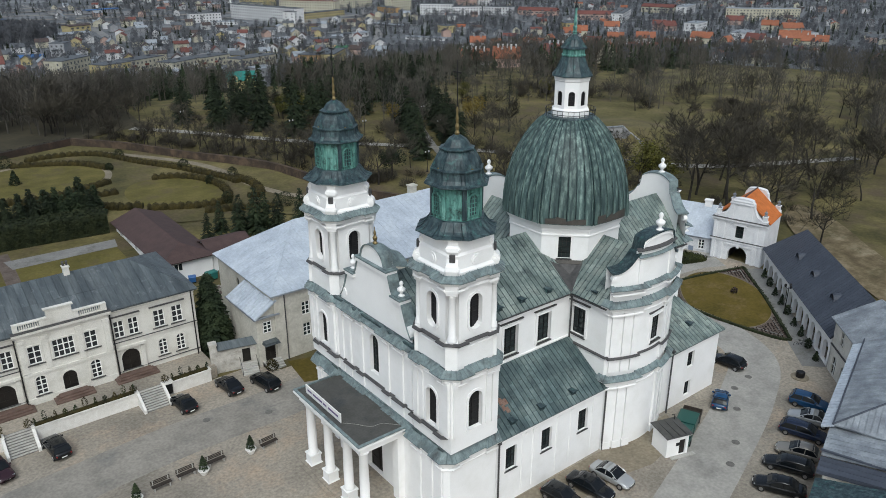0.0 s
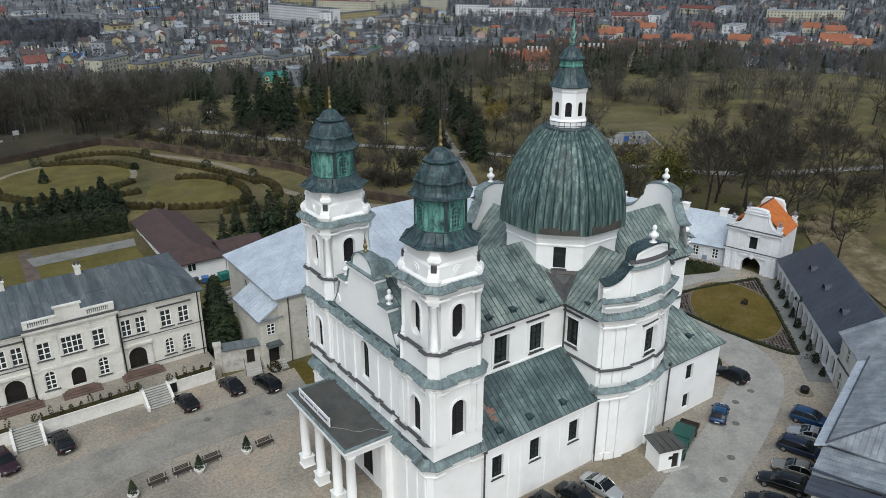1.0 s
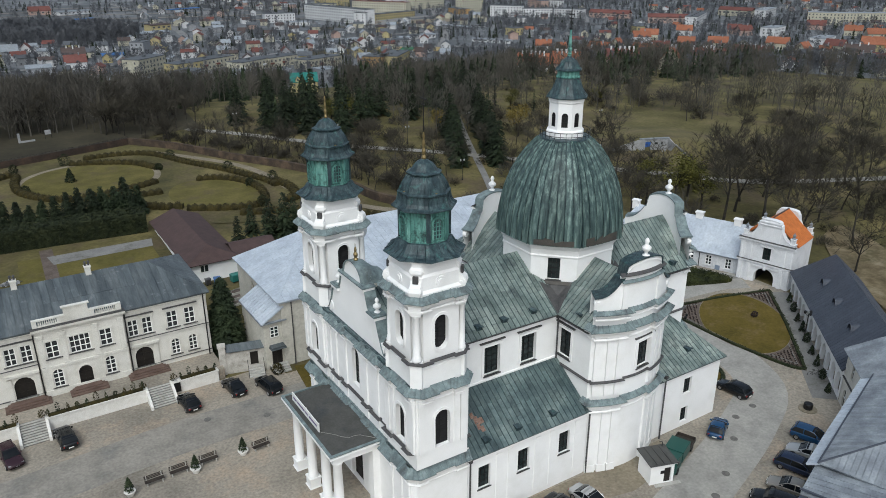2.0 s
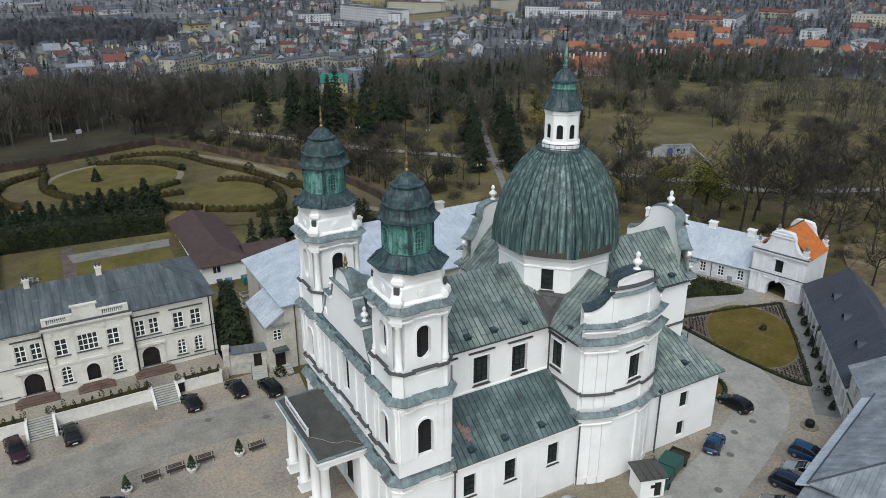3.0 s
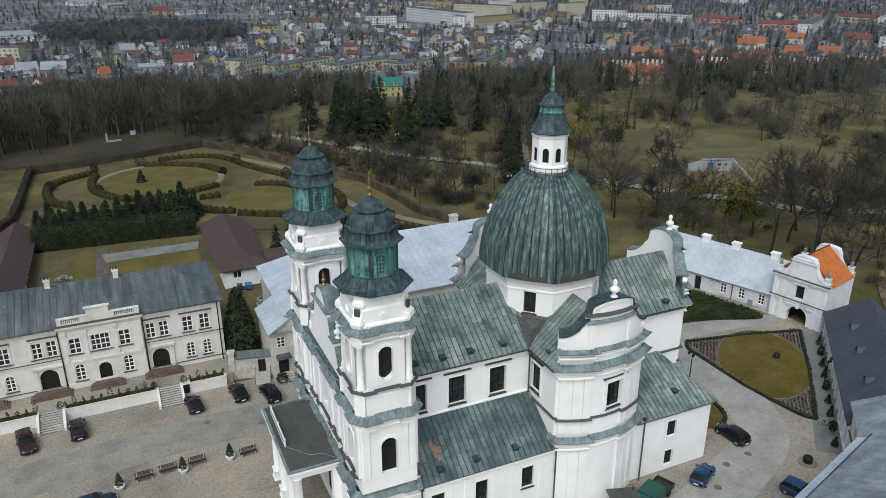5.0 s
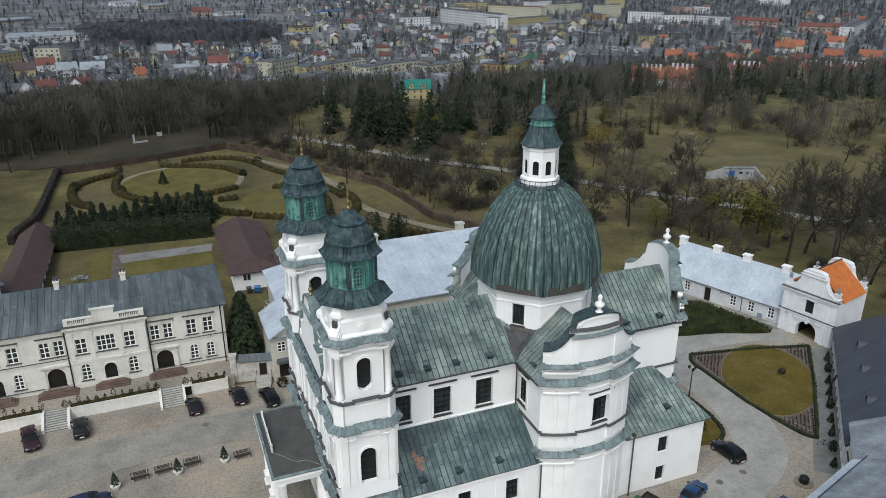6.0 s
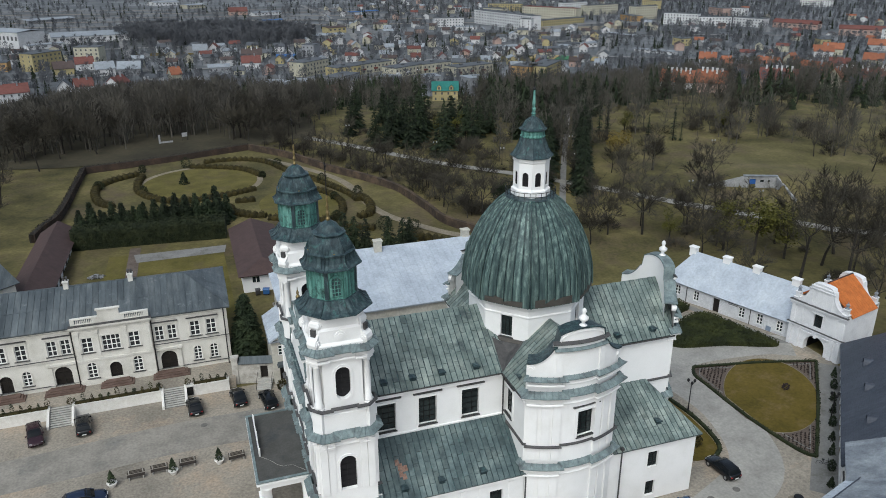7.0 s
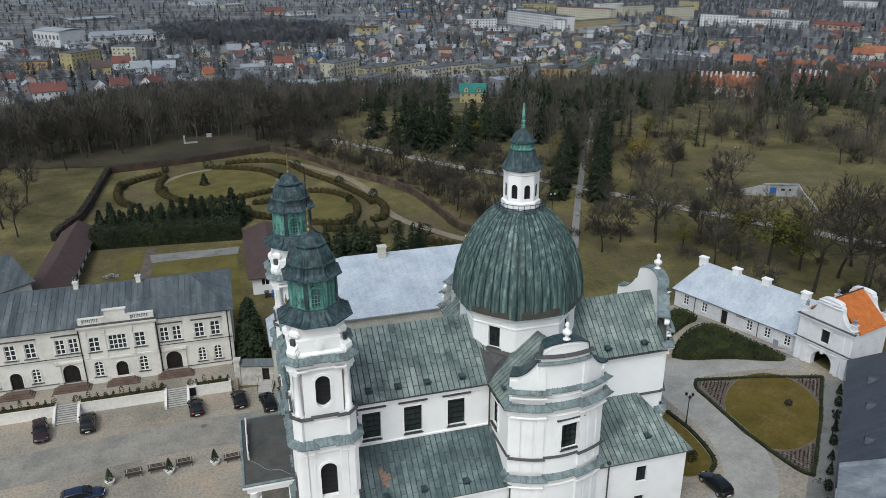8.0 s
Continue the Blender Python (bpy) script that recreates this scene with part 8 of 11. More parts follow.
def street_lamp(x, y, h=4.6, globes=3):
    z = ground_z(x, y)
    t = thing("street_lamp", x, y, z, 0, "black iron lamp post with clustered globe lanterns", "street lamp", "street lamps")
    bm = bmesh.new()
    lathe(bm, [(0.2, 0), (0.2, 0.25), (0.11, 0.4), (0.09, 1.0), (0.12, 1.05), (0.07, 1.15), (0.05, h)], 8)
    post = part("post", bm, IRON, t)
    for i in range(globes):
        a = 2 * math.pi * i / globes
        bm = bmesh.new()
        tube(bm, (0, 0, h - 0.4), (0.45 * math.cos(a), 0.45 * math.sin(a), h - 0.1), 0.03, 0.025, 5)
        part("arm", bm, IRON, t)
        bm = bmesh.new()
        lathe(bm, [(0.06, h - 0.12), (0.17, h + 0.02), (0.19, h + 0.2), (0.1, h + 0.36)], 8, 0.45 * math.cos(a), 0.45 * math.sin(a))
        part("globe", bm, LAMPWHITE if globes == 2 else IRON, t)
    return t


street_lamp(81.9, 53.6)
street_lamp(96.5, 45.0, 4.2)
for x, y in ((102.5, 163.6), (88.0, 176.0), (118.0, 152.0), (131.0, 122.0), (96, 128), (70, 205), (142, 112), (160, 152), (126, 170)):
    street_lamp(x, y, 4.4, 2)
# covered well in the yard
well = thing("well_cover", 82.8, 35.3, 0.05, 0, "round dark well cover on a stone ring", "well")
bm = bmesh.new()
lathe(bm, [(1.05, 0), (1.05, 0.08), (0.6, 0.1)], 16)
part("ring", bm, PATHSAND, well)
bm = bmesh.new()
lathe(bm, [(0.5, 0.1), (0.52, 0.7), (0.45, 0.8)], 12)
part("drum", bm, IRON, well)
COVERIRON = material("worn_cover_iron", [(0.10, 0.095, 0.088), (0.17, 0.16, 0.15)], 3.0, 0.7)
for x, y in ((28.7, 68.4), (22.6, 71.2), (77.9, 39.2), (74.3, 38.8), (64.9, 32.8), (61.2, 31.1), (70.6, 36.2)):
    bm = bmesh.new()
    lathe(bm, [(0.42, 0.0), (0.42, 0.03), (0.36, 0.035)], 14)
    ob = new("manhole_cover", mesh_of("manhole_cover", bm, COVERIRON))
    ob.location = (x, y, 0.08)
    tagged(ob, "round dark iron cover in the paving", "manhole cover", "manhole covers")
bike = thing("bicycle", 90.05, 39.2, 0.13, -38, "dark bicycle leaning at the bed's end", "bicycle")
for x in (-0.52, 0.52):
    bm = bmesh.new()
    pts = [(x + 0.34 * math.cos(radians(a)), 0, 0.34 + 0.34 * math.sin(radians(a))) for a in range(0, 361, 30)]
    for a, b in zip(pts, pts[1:]):
        tube(bm, a, b, 0.025, 0.025, 4)
    part("wheel", bm, TYRE, bike)
bm = bmesh.new()
for a, b in (((-0.52, 0, 0.34), (-0.15, 0, 0.8)), ((-0.15, 0, 0.8), (0.4, 0, 0.85)), ((0.4, 0, 0.85), (0.52, 0, 0.34)), ((-0.15, 0, 0.8), (0, 0, 0.34)), ((0, 0, 0.34), (0.4, 0, 0.85)), ((-0.52, 0, 0.34), (0, 0, 0.34)), ((0.4, -0.25, 1.0), (0.4, 0.25, 1.0)), ((0.4, 0, 0.85), (0.4, 0, 1.0))):
    tube(bm, a, b, 0.02, 0.02, 4)
part("frame", bm, IRON, bike)
bm = bmesh.new()
tube(bm, (0.38, 0, 0.82), (0.36, 0, 1.0), 0.018, 0.018, 5)
tube(bm, (0.36, -0.3, 1.02), (0.36, 0.3, 1.02), 0.018, 0.018, 5)
part("handlebar", bm, IRON, bike)
bm = bmesh.new()
box(bm, -0.32, -0.05, -0.08, 0.08, 0.88, 0.95)
part("saddle", bm, TYRE, bike)


# clutter of the back court
def wheeled_bin(x, y, rz, color, label, w=1.2, d=0.9, h=1.15):
    t = thing("waste_container", x, y, ground_z(x, y), rz, label, "waste bin")
    paint = plain("bin_plastic", color, 0.5)
    bm = bmesh.new()
    loft(bm, [(-w / 2, [(-d / 2, 0.2), (d / 2, 0.2), (d / 2 + 0.08, h), (-d / 2 - 0.08, h)]), (w / 2, [(-d / 2, 0.2), (d / 2, 0.2), (d / 2 + 0.08, h), (-d / 2 - 0.08, h)])])
    part("body", bm, paint, t)
    bm = bmesh.new()
    loft(bm, [(-w / 2 - 0.06, [(-d / 2 - 0.12, h), (d / 2 + 0.12, h), (d / 2, h + 0.12), (-d / 2, h + 0.16)]), (w / 2 + 0.06, [(-d / 2 - 0.12, h), (d / 2 + 0.12, h), (d / 2, h + 0.12), (-d / 2, h + 0.16)])])
    part("lid", bm, paint, t)
    for sx in (-1, 1):
        for sy in (-1, 1):
            bm = bmesh.new()
            tube(bm, (sx * w * 0.4, sy * d * 0.35 - 0.04, 0.1), (sx * w * 0.4, sy * d * 0.35 + 0.04, 0.1), 0.1, 0.1, 8)
            part("wheel", bm, TYRE, t)


wheeled_bin(37.2, 105.3, 8, (0.02, 0.16, 0.14), "teal plastic waste container by the outbuilding", 1.5, 1.1, 1.25)
wheeled_bin(34.4, 105.9, -12, (0.03, 0.12, 0.32), "blue plastic waste container by the outbuilding", 1.0, 0.8, 1.0)
wheeled_bin(33.0, 106.1, 5, (0.05, 0.05, 0.055), "black plastic waste container by the outbuilding", 0.7, 0.7, 1.0)
rng = random.Random(8)
for i in range(3):
    x, y = 35.4 + 0.4 * i, 98.5 + 1.6 * i
    t = thing("cold_frame", x, y, ground_z(x, y), 12, "low dark timber garden frame with soil", "garden frame", "garden frames")
    bm = bmesh.new()
    sweep(bm, [(-1.1, -0.6), (1.1, -0.6), (1.1, 0.6), (-1.1, 0.6)], [(0, 0), (0.06, 0), (0.06, 0.45), (0, 0.45)], True)
    part("frame", bm, OLDWALL, t)
    bm = bmesh.new()
    box(bm, -1.08, 1.08, -0.58, 0.58, 0.05, 0.3)
    part("soil", bm, SOIL, t)
verts, faces = [], []
for _ in range(150):
    a, k = rng.uniform(0, 6.283), rng.random() ** 0.6
    p = Vector((6.6 + 1.5 * k * math.cos(a), 119.8 + 0.9 * k * math.sin(a), ground_z(6.6, 119.8) + 0.1 + 0.55 * (1 - k) * rng.random()))
    leaf_faces(rng, verts, faces, p, 0.34)
tagged(new("rubble_heap", raw_mesh("rubble_heap", verts, faces, CONCRETE)), "low heap of pale rubble on the back lawn", "rubble", "", "stuff")


# ---- trees ----
def ribbon(verts, faces, p, q, w0, w1, side):
    k = len(verts)
    verts += [p - side * w0, p + side * w0, q + side * w1, q - side * w1]
    faces.append((k, k + 1, k + 2, k + 3))


def limb(verts, faces, p, q, r0, r1, n=4):
    d = (q - p).normalized()
    s = d.orthogonal().normalized()
    t = d.cross(s)
    k = len(verts)
    for c, r in ((p, r0), (q, r1)):
        for i in range(n):
            a = 2 * math.pi * i / n
            verts.append(c + (s * math.cos(a) + t * math.sin(a)) * r)
    for i in range(n):
        j = (i + 1) % n
        faces.append((k + i, k + j, k + n + j, k + n + i))


def bare_tree(seed, h=13.0, lean=0.0, twigs=9):
    """Trunk with limbs, and a crown of fine branches and twigs."""
    rng = random.Random(seed)
    tv, tf, cv, cf = [], [], [], []

    def grow(p, d, length, r, level):
        steps = 3 if level < 2 else 2
        q = p
        for i in range(steps):
            d2 = (d + Vector((rng.uniform(-1, 1), rng.uniform(-1, 1), rng.uniform(-0.3, 0.7))) * (0.16 + 0.06 * level)).normalized()
            e = q + d2 * (length / steps)
            r2 = r * (1 - 0.22)
            if level < 2:
                limb(tv, tf, q, e, r, r2, 6 if level == 0 else 4)
            else:
                if level == 2:
                    limb(cv, cf, q, e, max(0.04, r), max(0.03, r2), 3)
                else:
                    ribbon(cv, cf, q, e, 0.05, 0.034, d2.orthogonal().normalized())
            if level > 0 or i > 0:
                for _ in range((4, 2, 2, 0)[level]):
                    if rng.random() < 0.75:
                        a = rng.uniform(0, 6.283)
                        tilt = rng.uniform(0.5, 1.1) + lean * (level < 2)
                        s = d2.orthogonal().normalized()
                        side = (s * math.cos(a) + d2.cross(s) * math.sin(a))
                        nd = (d2 * math.cos(tilt) + side * math.sin(tilt) + Vector((0, 0, 0.22))).normalized()
                        if level < 3:
                            grow(e, nd, length * rng.uniform(0.5, 0.75), r2 * 0.55, level + 1)
            if level >= 2:
                for _ in range(twigs if level == 3 else 3):
                    td = (d2 + Vector((rng.uniform(-1, 1), rng.uniform(-1, 1), rng.uniform(-0.5, 0.9)))).normalized()
                    b = q + (e - q) * rng.random()
                    L = rng.uniform(0.6, 1.6)
                    ribbon(cv, cf, b, b + td * L, 0.034, 0.014, td.orthogonal().normalized())
            q, d, r = e, d2, r2
    grow(Vector((0, 0, -0.3)), Vector((0, 0, 1)), h * 0.55, h * 0.021, 0)
    top = max(v.z for v in cv)
    k = h / top
    for v in tv + cv:
        v *= k
    return raw_mesh("trunk", tv, tf, BARK), raw_mesh("crown", cv, cf, TWIG)


def conifer_tree(seed, h=9.0, r=2.4, layers=16, per=11, slim=1.0, taper=0.85):
    rng = random.Random(seed)
    tv, tf, cv, cf = [], [], [], []
    limb(tv, tf, Vector((0, 0, -0.3)), Vector((0, 0, h * 0.95)), 0.16, 0.03, 5)
    for i in range(layers):
        t = (i + rng.random() * 0.6) / layers
        z = h * (0.06 + 0.93 * t)
        rr = r * slim * (1 - t) ** taper * (0.72 + 0.28 * min(1.0, t / 0.25) if taper < 0.8 else 1.0) + 0.12
        for j in range(max(4, int(per * (1 - 0.55 * t)))):
            a = rng.uniform(0, 6.283)
            L = rr * rng.uniform(0.65, 1.12)
            d = Vector((math.cos(a), math.sin(a), 0))
            s = Vector((-d.y, d.x, 0))
            p0, p1 = Vector((0, 0, z)) + d * L * 0.15, Vector((0, 0, z - L * 0.32)) + d * L
            ribbon(cv, cf, p0, p1, L * 0.16, L * 0.10, s)
            for m in range(6):
                f = 0.3 + 0.7 * rng.random()
                b = p0 + (p1 - p0) * f
                e = b + (d * rng.uniform(0.1, 0.4) + s * rng.uniform(-0.55, 0.55) * (0.5 + rr * 0.25) + Vector((0, 0, rng.uniform(-0.45, 0.12)))) * min(1.0, r / 2.4)
                ribbon(cv, cf, b, e, 0.13 * min(1.0, 0.3 + r / 3.4), 0.05, (s + Vector((0, 0, rng.uniform(-0.8, 0.8)))).normalized())
    return raw_mesh("trunk", tv, tf, BARK), raw_mesh("crown", cv, cf, CONIFER)


def leafy_tree(seed, h=9.0, r=3.5, mat=None, n=1300):
    rng = random.Random(seed)
    tv, tf, cv, cf = [], [], [], []
    limb(tv, tf, Vector((0, 0, -0.3)), Vector((0, 0, h * 0.5)), 0.22, 0.14, 6)
    blobs = []
    for i in range(9):
        a = rng.uniform(0, 6.283)
        k = rng.uniform(0.2, 0.75) * r
        c = Vector((k * math.cos(a), k * math.sin(a), h * rng.uniform(0.4, 0.85)))
        limb(tv, tf, Vector((0, 0, h * rng.uniform(0.25, 0.45))), c, 0.09, 0.03, 4)
        blobs.append((c, r * rng.uniform(0.25, 0.5)))
    for _ in range(n):
        c, b = rng.choice(blobs)
        v = Vector((rng.gauss(0, 1), rng.gauss(0, 1), rng.gauss(0, 0.8))).normalized() * b * rng.uniform(0.5, 1.1)
        leaf_faces(rng, cv, cf, c + v, 0.3)
    return raw_mesh("trunk", tv, tf, BARK), raw_mesh("crown", cv, cf, mat or IVY)


def plant(meshes, x, y, s, rz, name, label, category, group, z=None):
    t = thing(name, x, y, ground_z(x, y) if z is None else z, rz, label, category, group)
    t.scale = (s, s, s * (0.9 + 0.2 * ((x * 7.3 + y * 3.1) % 1)))
    for me in meshes:
        ob = new(me.name.split(".")[0], me)
        ob.parent = t
    return t


BARE = [bare_tree(100 + i, 13.0, twigs=5) for i in range(6)]
SPRUCE = [conifer_tree(200 + i, 9.0, 2.6, 18, 14) for i in range(4)]
YOUNG = [conifer_tree(220 + i, 4.2, 1.3, 22, 17) for i in range(3)]
SLIM = [conifer_tree(230 + i, 8.0, 1.0, 18, 9, 0.9) for i in range(2)]
IVYTREE = [leafy_tree(240 + i) for i in range(2)]
YELLOW = material("yellow_willow_twigs", [(0.12, 0.09, 0.02), (0.20, 0.15, 0.035)], 0.5, 0.9)
WILLOW = leafy_tree(250, 9.0, 4.2, YELLOW, 1500)
ROUNDPINE = leafy_tree(255, 6.5, 3.6, CONIFER, 2200)


def twig_dome(seed, r=3.0, h=3.0, n=420):
    """Round leafless shrub: stems from the root and a dome of upright twigs."""
    rng = random.Random(seed)
    tv, tf, cv, cf = [], [], [], []
    for _ in range(9):
        a = rng.uniform(0, 6.283)
        limb(tv, tf, Vector((0.2 * math.cos(a), 0.2 * math.sin(a), -0.2)), Vector((r * 0.55 * math.cos(a), r * 0.55 * math.sin(a), h * rng.uniform(0.4, 0.7))), 0.06, 0.03, 3)
    for _ in range(n):
        a, e = rng.uniform(0, 6.283), math.asin(rng.random())
        d = Vector((math.cos(a) * math.cos(e), math.sin(a) * math.cos(e), math.sin(e)))
        k = rng.uniform(0.35, 0.85)
        p = Vector((d.x * r * k, d.y * r * k, d.z * h * k + 0.1))
        q = p + (d + Vector((rng.uniform(-0.5, 0.5), rng.uniform(-0.5, 0.5), rng.uniform(0.0, 0.8)))).normalized() * r * rng.uniform(0.15, 0.36)
        ribbon(cv, cf, p, q, 0.05, 0.02, d.orthogonal().normalized())
    return (raw_mesh("crown", cv, cf, TWIG),)


SCRUB = [twig_dome(270 + i) for i in range(4)]


def scrub_at(x, y, r, h=None):
    k = int(x * 3 + y * 7)
    t = plant(SCRUB[k % 4], x, y, r / 3.0, (k * 53) % 360, "scrub", "round leafless brown scrub in the park", "shrub", "scrub of the park")
    return t


def conifer_at(x, y, h, kind=None, rz=None):
    k = int(x * 3 + y * 5)
    src, base = (SPRUCE[k % 4], 9.0) if kind is None else ((YOUNG[k % 3], 4.2) if kind == "young" else (SLIM[k % 2], 8.0))
    label = {"young": "young dark spruce in a planted row", "slim": "slim dark columnar conifer in the park"}.get(kind, "dark green spruce with drooping branches")
    return plant(src, x, y, h / base, (k * 47) % 360, "spruce", label, "spruce", {"young": "spruces behind the hedge", "slim": "columnar conifers"}.get(kind, "spruces"))


BROAD = [bare_tree(120 + i, 14.0, 0.3, 8) for i in range(4)]


def broad_at(x, y, h):
    k = int(x * 5 + y * 3)
    return plant(BROAD[k % 4], x, y, h / 14.0, (k * 61) % 360, "bare_tree", "broad leafless dark-limbed tree in the park", "tree", "bare trees")


def bare_at(x, y, h):
    k = int(x * 5 + y * 3)
    return plant(BARE[k % 6], x, y, h / 13.0, (k * 61) % 360, "bare_tree", "leafless grey-brown deciduous tree", "tree", "bare trees")


plant(conifer_tree(260, 12.0, 2.75, 52, 34, taper=0.55), 29.6, 85.8, 1.0, 20, "spruce", "dense dark conical spruce beside the palace", "spruce", "spruces")
for i in range(15):
    conifer_at(2.0 + 2.05 * i, 145.2 - 0.12 * i + (0.8 if i % 2 else -0.8), (5.2 if i < 8 else 6.4) + 0.6 * math.sin(i * 2.1), "young")
for i in range(13):
    conifer_at(2.8 + 2.2 * i, 141.5 - 0.1 * i, (5.0 if i < 7 else 6.0) + 0.5 * math.sin(i * 1.7), "young")
for x, y, h in ((48.5, 119.5, 7), (50.5, 117.5, 8), (52.7, 118.5, 7.5), (54.5, 116.8, 6.5), (59.0, 117.0, 7), (61.2, 114.6, 8), (63.0, 116.2, 7), (45.5, 121, 6), (47, 117.2, 6.5), (42, 118, 5.5)):
    conifer_at(x, y, h)
for x, y, h in ((85.2, 190, 17), (80.5, 193.5, 16), (77, 199, 14), (89.5, 196, 16), (84, 202, 17), (93, 203, 13), (110, 208, 13), (113.5, 205, 11), (106, 213, 13), (72, 211, 12), (126.5, 214, 12), (120, 222, 13), (134, 227, 12), (140, 236, 13), (100, 228, 13), (92, 236, 13)):
    conifer_at(x, y, h * 0.82)
for t in range(34):
    k = t / 33
    x, y = 98 + 52 * k, 121 + 96 * k
    if t > 4:
        conifer_at(x - 4.0 - 0.5 * math.sin(t * 2.7), y + 2.1, 10.0 + 2.2 * math.sin(t * 1.9))
        conifer_at(x + 4.0 + 0.5 * math.sin(t * 3.1), y - 2.1, 10.0 + 2.2 * math.cos(t * 2.3))
for x, y, h in ((90, 178, 12), (95, 186, 13), (102, 190, 12), (108, 196, 13), (114, 200, 12), (88, 206, 13), (96, 211, 14), (103, 206, 12), (119, 190, 11), (125, 199, 12), (130, 208, 12), (84, 216, 13), (76, 222, 13), (150, 222, 12), (158, 214, 11), (166, 226, 12)):
    conifer_at(x, y, h)
for x, y, h in ((145.6, 188, 10), (143.5, 190, 9), (147.4, 186.4, 10), (157.3, 179, 7.5), (161.3, 172, 10.5), (163, 170.5, 6), (196, 190, 10), (201, 186, 11), (205, 183, 9), (171, 206, 9), (231, 173, 10)):
    conifer_at(x, y, h, "slim")
plant(ROUNDPINE, 88.6, 130.9, 1.0, 20, "round_pine", "broad dark round pine on the slope", "pine", "pines")
plant(WILLOW, 132.6, 155.0, 1.0, 40, "willow", "yellow-twigged willow in the park", "willow", "willows")
plant(WILLOW, 117.0, 171.0, 0.8, 140, "willow", "yellow-twigged willow in the park", "willow", "willows")
for i, (x, y, s) in enumerate(((125.5, 93.5, 1.45), (129.5, 90.0, 1.2), (121, 97, 1.25), (133, 96.5, 1.1), (137, 99.5, 0.8), (113.5, 104, 0.7), (152, 184, 0.9), (182, 176, 0.9), (97, 199, 0.9), (104, 203, 0.8))):
    plant(IVYTREE[i % 2], x, y, s, 70 * i, "ivy_tree", "tree thick with yellow-green ivy and mistletoe", "tree", "ivy-grown trees")
# trees behind the gatehouse and the arcade
for x, y, h in ((118, 62, 11), (126, 66, 13), (114, 80, 10), (124, 54, 12), (133, 70, 13), (137, 62, 12), (134, 47, 12), (142, 72, 13), (116, 90, 11), (151, 68, 12), (156, 50, 12)):
    broad_at(x, y, h)
for x, y, r in ((113, 66, 1.6), (116, 56, 1.8), (112.5, 75, 1.6), (131, 64, 2.0), (111, 84, 1.6), (139, 68, 2.2)):
    scrub_at(x, y, r)
for x, y, h in ((121, 99, 13), (137, 97, 13), (147, 88, 13), (136, 80, 13), (158, 84, 13)):
    broad_at(x, y, h)
rng = random.Random(63)
for i in range(26):
    x, y = rng.uniform(150, 235), rng.uniform(50, 108)
    if 142 < x < 204 and y > 103:
        continue
    (broad_at if i % 3 else bare_at)(x, y, rng.uniform(9, 14))
for i in range(22):
    x, y = rng.uniform(128, 225), rng.uniform(46, 100)
    scrub_at(x, y, rng.uniform(1.4, 3.0))
# single bare trees of the park
for x, y, h in ((133.7, 85, 14), (158.6, 90, 13), (137.9, 128, 11), (114.5, 95, 11), (150, 84, 13), (163, 76, 13), (171, 84, 13), (112, 112, 10), (109, 126, 9), (118, 118, 10), (123, 137, 10), (103, 137, 9), (98, 143, 9), (92, 151, 8), (84, 160, 8), (78, 166, 8), (73, 172, 9), (68, 178, 8), (64, 184, 9), (60.5, 190, 9)):
    (broad_at if h > 9.5 else bare_at)(x, y, h)
for x, y, h in ((76, 152, 7), (81, 145, 7), (87, 138, 7), (95, 133, 8), (168, 96, 13), (178, 104, 12), (186, 92, 13), (196, 108, 12), (189, 126, 11), (126, 147.5, 9), (137, 146, 9), (112.5, 143, 9), (120, 108.5, 9), (125, 103.5, 12), (135, 107, 10)):
    (broad_at if h > 9.5 else bare_at)(x, y, h)
for x, y, h in ((110, 108.3, 15), (124.6, 80.7, 17), (142, 127, 12), (103.2, 110.3, 12), (118.7, 105.4, 13), (140.3, 88.8, 15), (97.7, 107.4, 10), (131, 76, 16), (148, 97, 13), (155, 104, 11), (127.5, 112, 11)):
    broad_at(x, y, h * 1.08)
rng = random.Random(5)


def inside_plan(x, y, outline):
    """Whether a plan point lies in a convex outline, given clockwise."""
    return all((b[0] - a[0]) * (y - a[1]) - (b[1] - a[1]) * (x - a[0]) <= 0 for a, b in zip(outline, outline[1:] + outline[:1]))


def blocked(x, y):
    if y > 225 and abs(x - 35 - 0.35 * (y - 12)) < 15:
        return True
    if -14 < x < 74 and 95 < y < 206:
        return True
    if x < 112 and y < 106 or 104 < x < 160 and 58 < y < 124:
        return True
    if 138 < x < 204 and 104 < y and x + y < 326:
        return True
    if inside_plan(x, y, ((166, 222), (200, 210), (150, 150), (126, 158))):
        return noise.noise((x / 9, y / 9, 1.0)) < 0.12
    return 245 < x < 345 and 140 < y < 200


count = 0
while count < 70:
    x, y = rng.uniform(62, 290), rng.uniform(62, 300)
    d = math.hypot(x - 30, y)
    if blocked(x, y) or d > 330 or math.hypot(x - 60, y - 60) < 70 or noise.noise((x / 40, y / 40, 2.2)) < -0.3:
        continue
    bare_at(x, y, rng.uniform(8, 13.5))
    count += 1
# front of the wood north of the garden
count = 0
while count < 110:
    x, y = rng.uniform(-75, 66), rng.uniform(206, 240)
    if 8 < x < 34 and y < 226 or y < 208 + max(0, (x - 20)) * 0.15:
        continue
    bare_at(x, y, rng.uniform(11.5, 14.5) - 2.0 * smooth01((-10 - x) / 30) - 2.5 * smooth01((x - 38) / 22))
    count += 1
for x, y, h in ((-14, 146, 12), (-18, 152, 14), (-22, 160, 14), (-17, 170, 12), (-25, 178, 14), (-20, 190, 13), (-28, 140, 13), (-30, 150, 14), (-13, 198, 12), (-33, 186, 14)):
    bare_at(x, y, h)


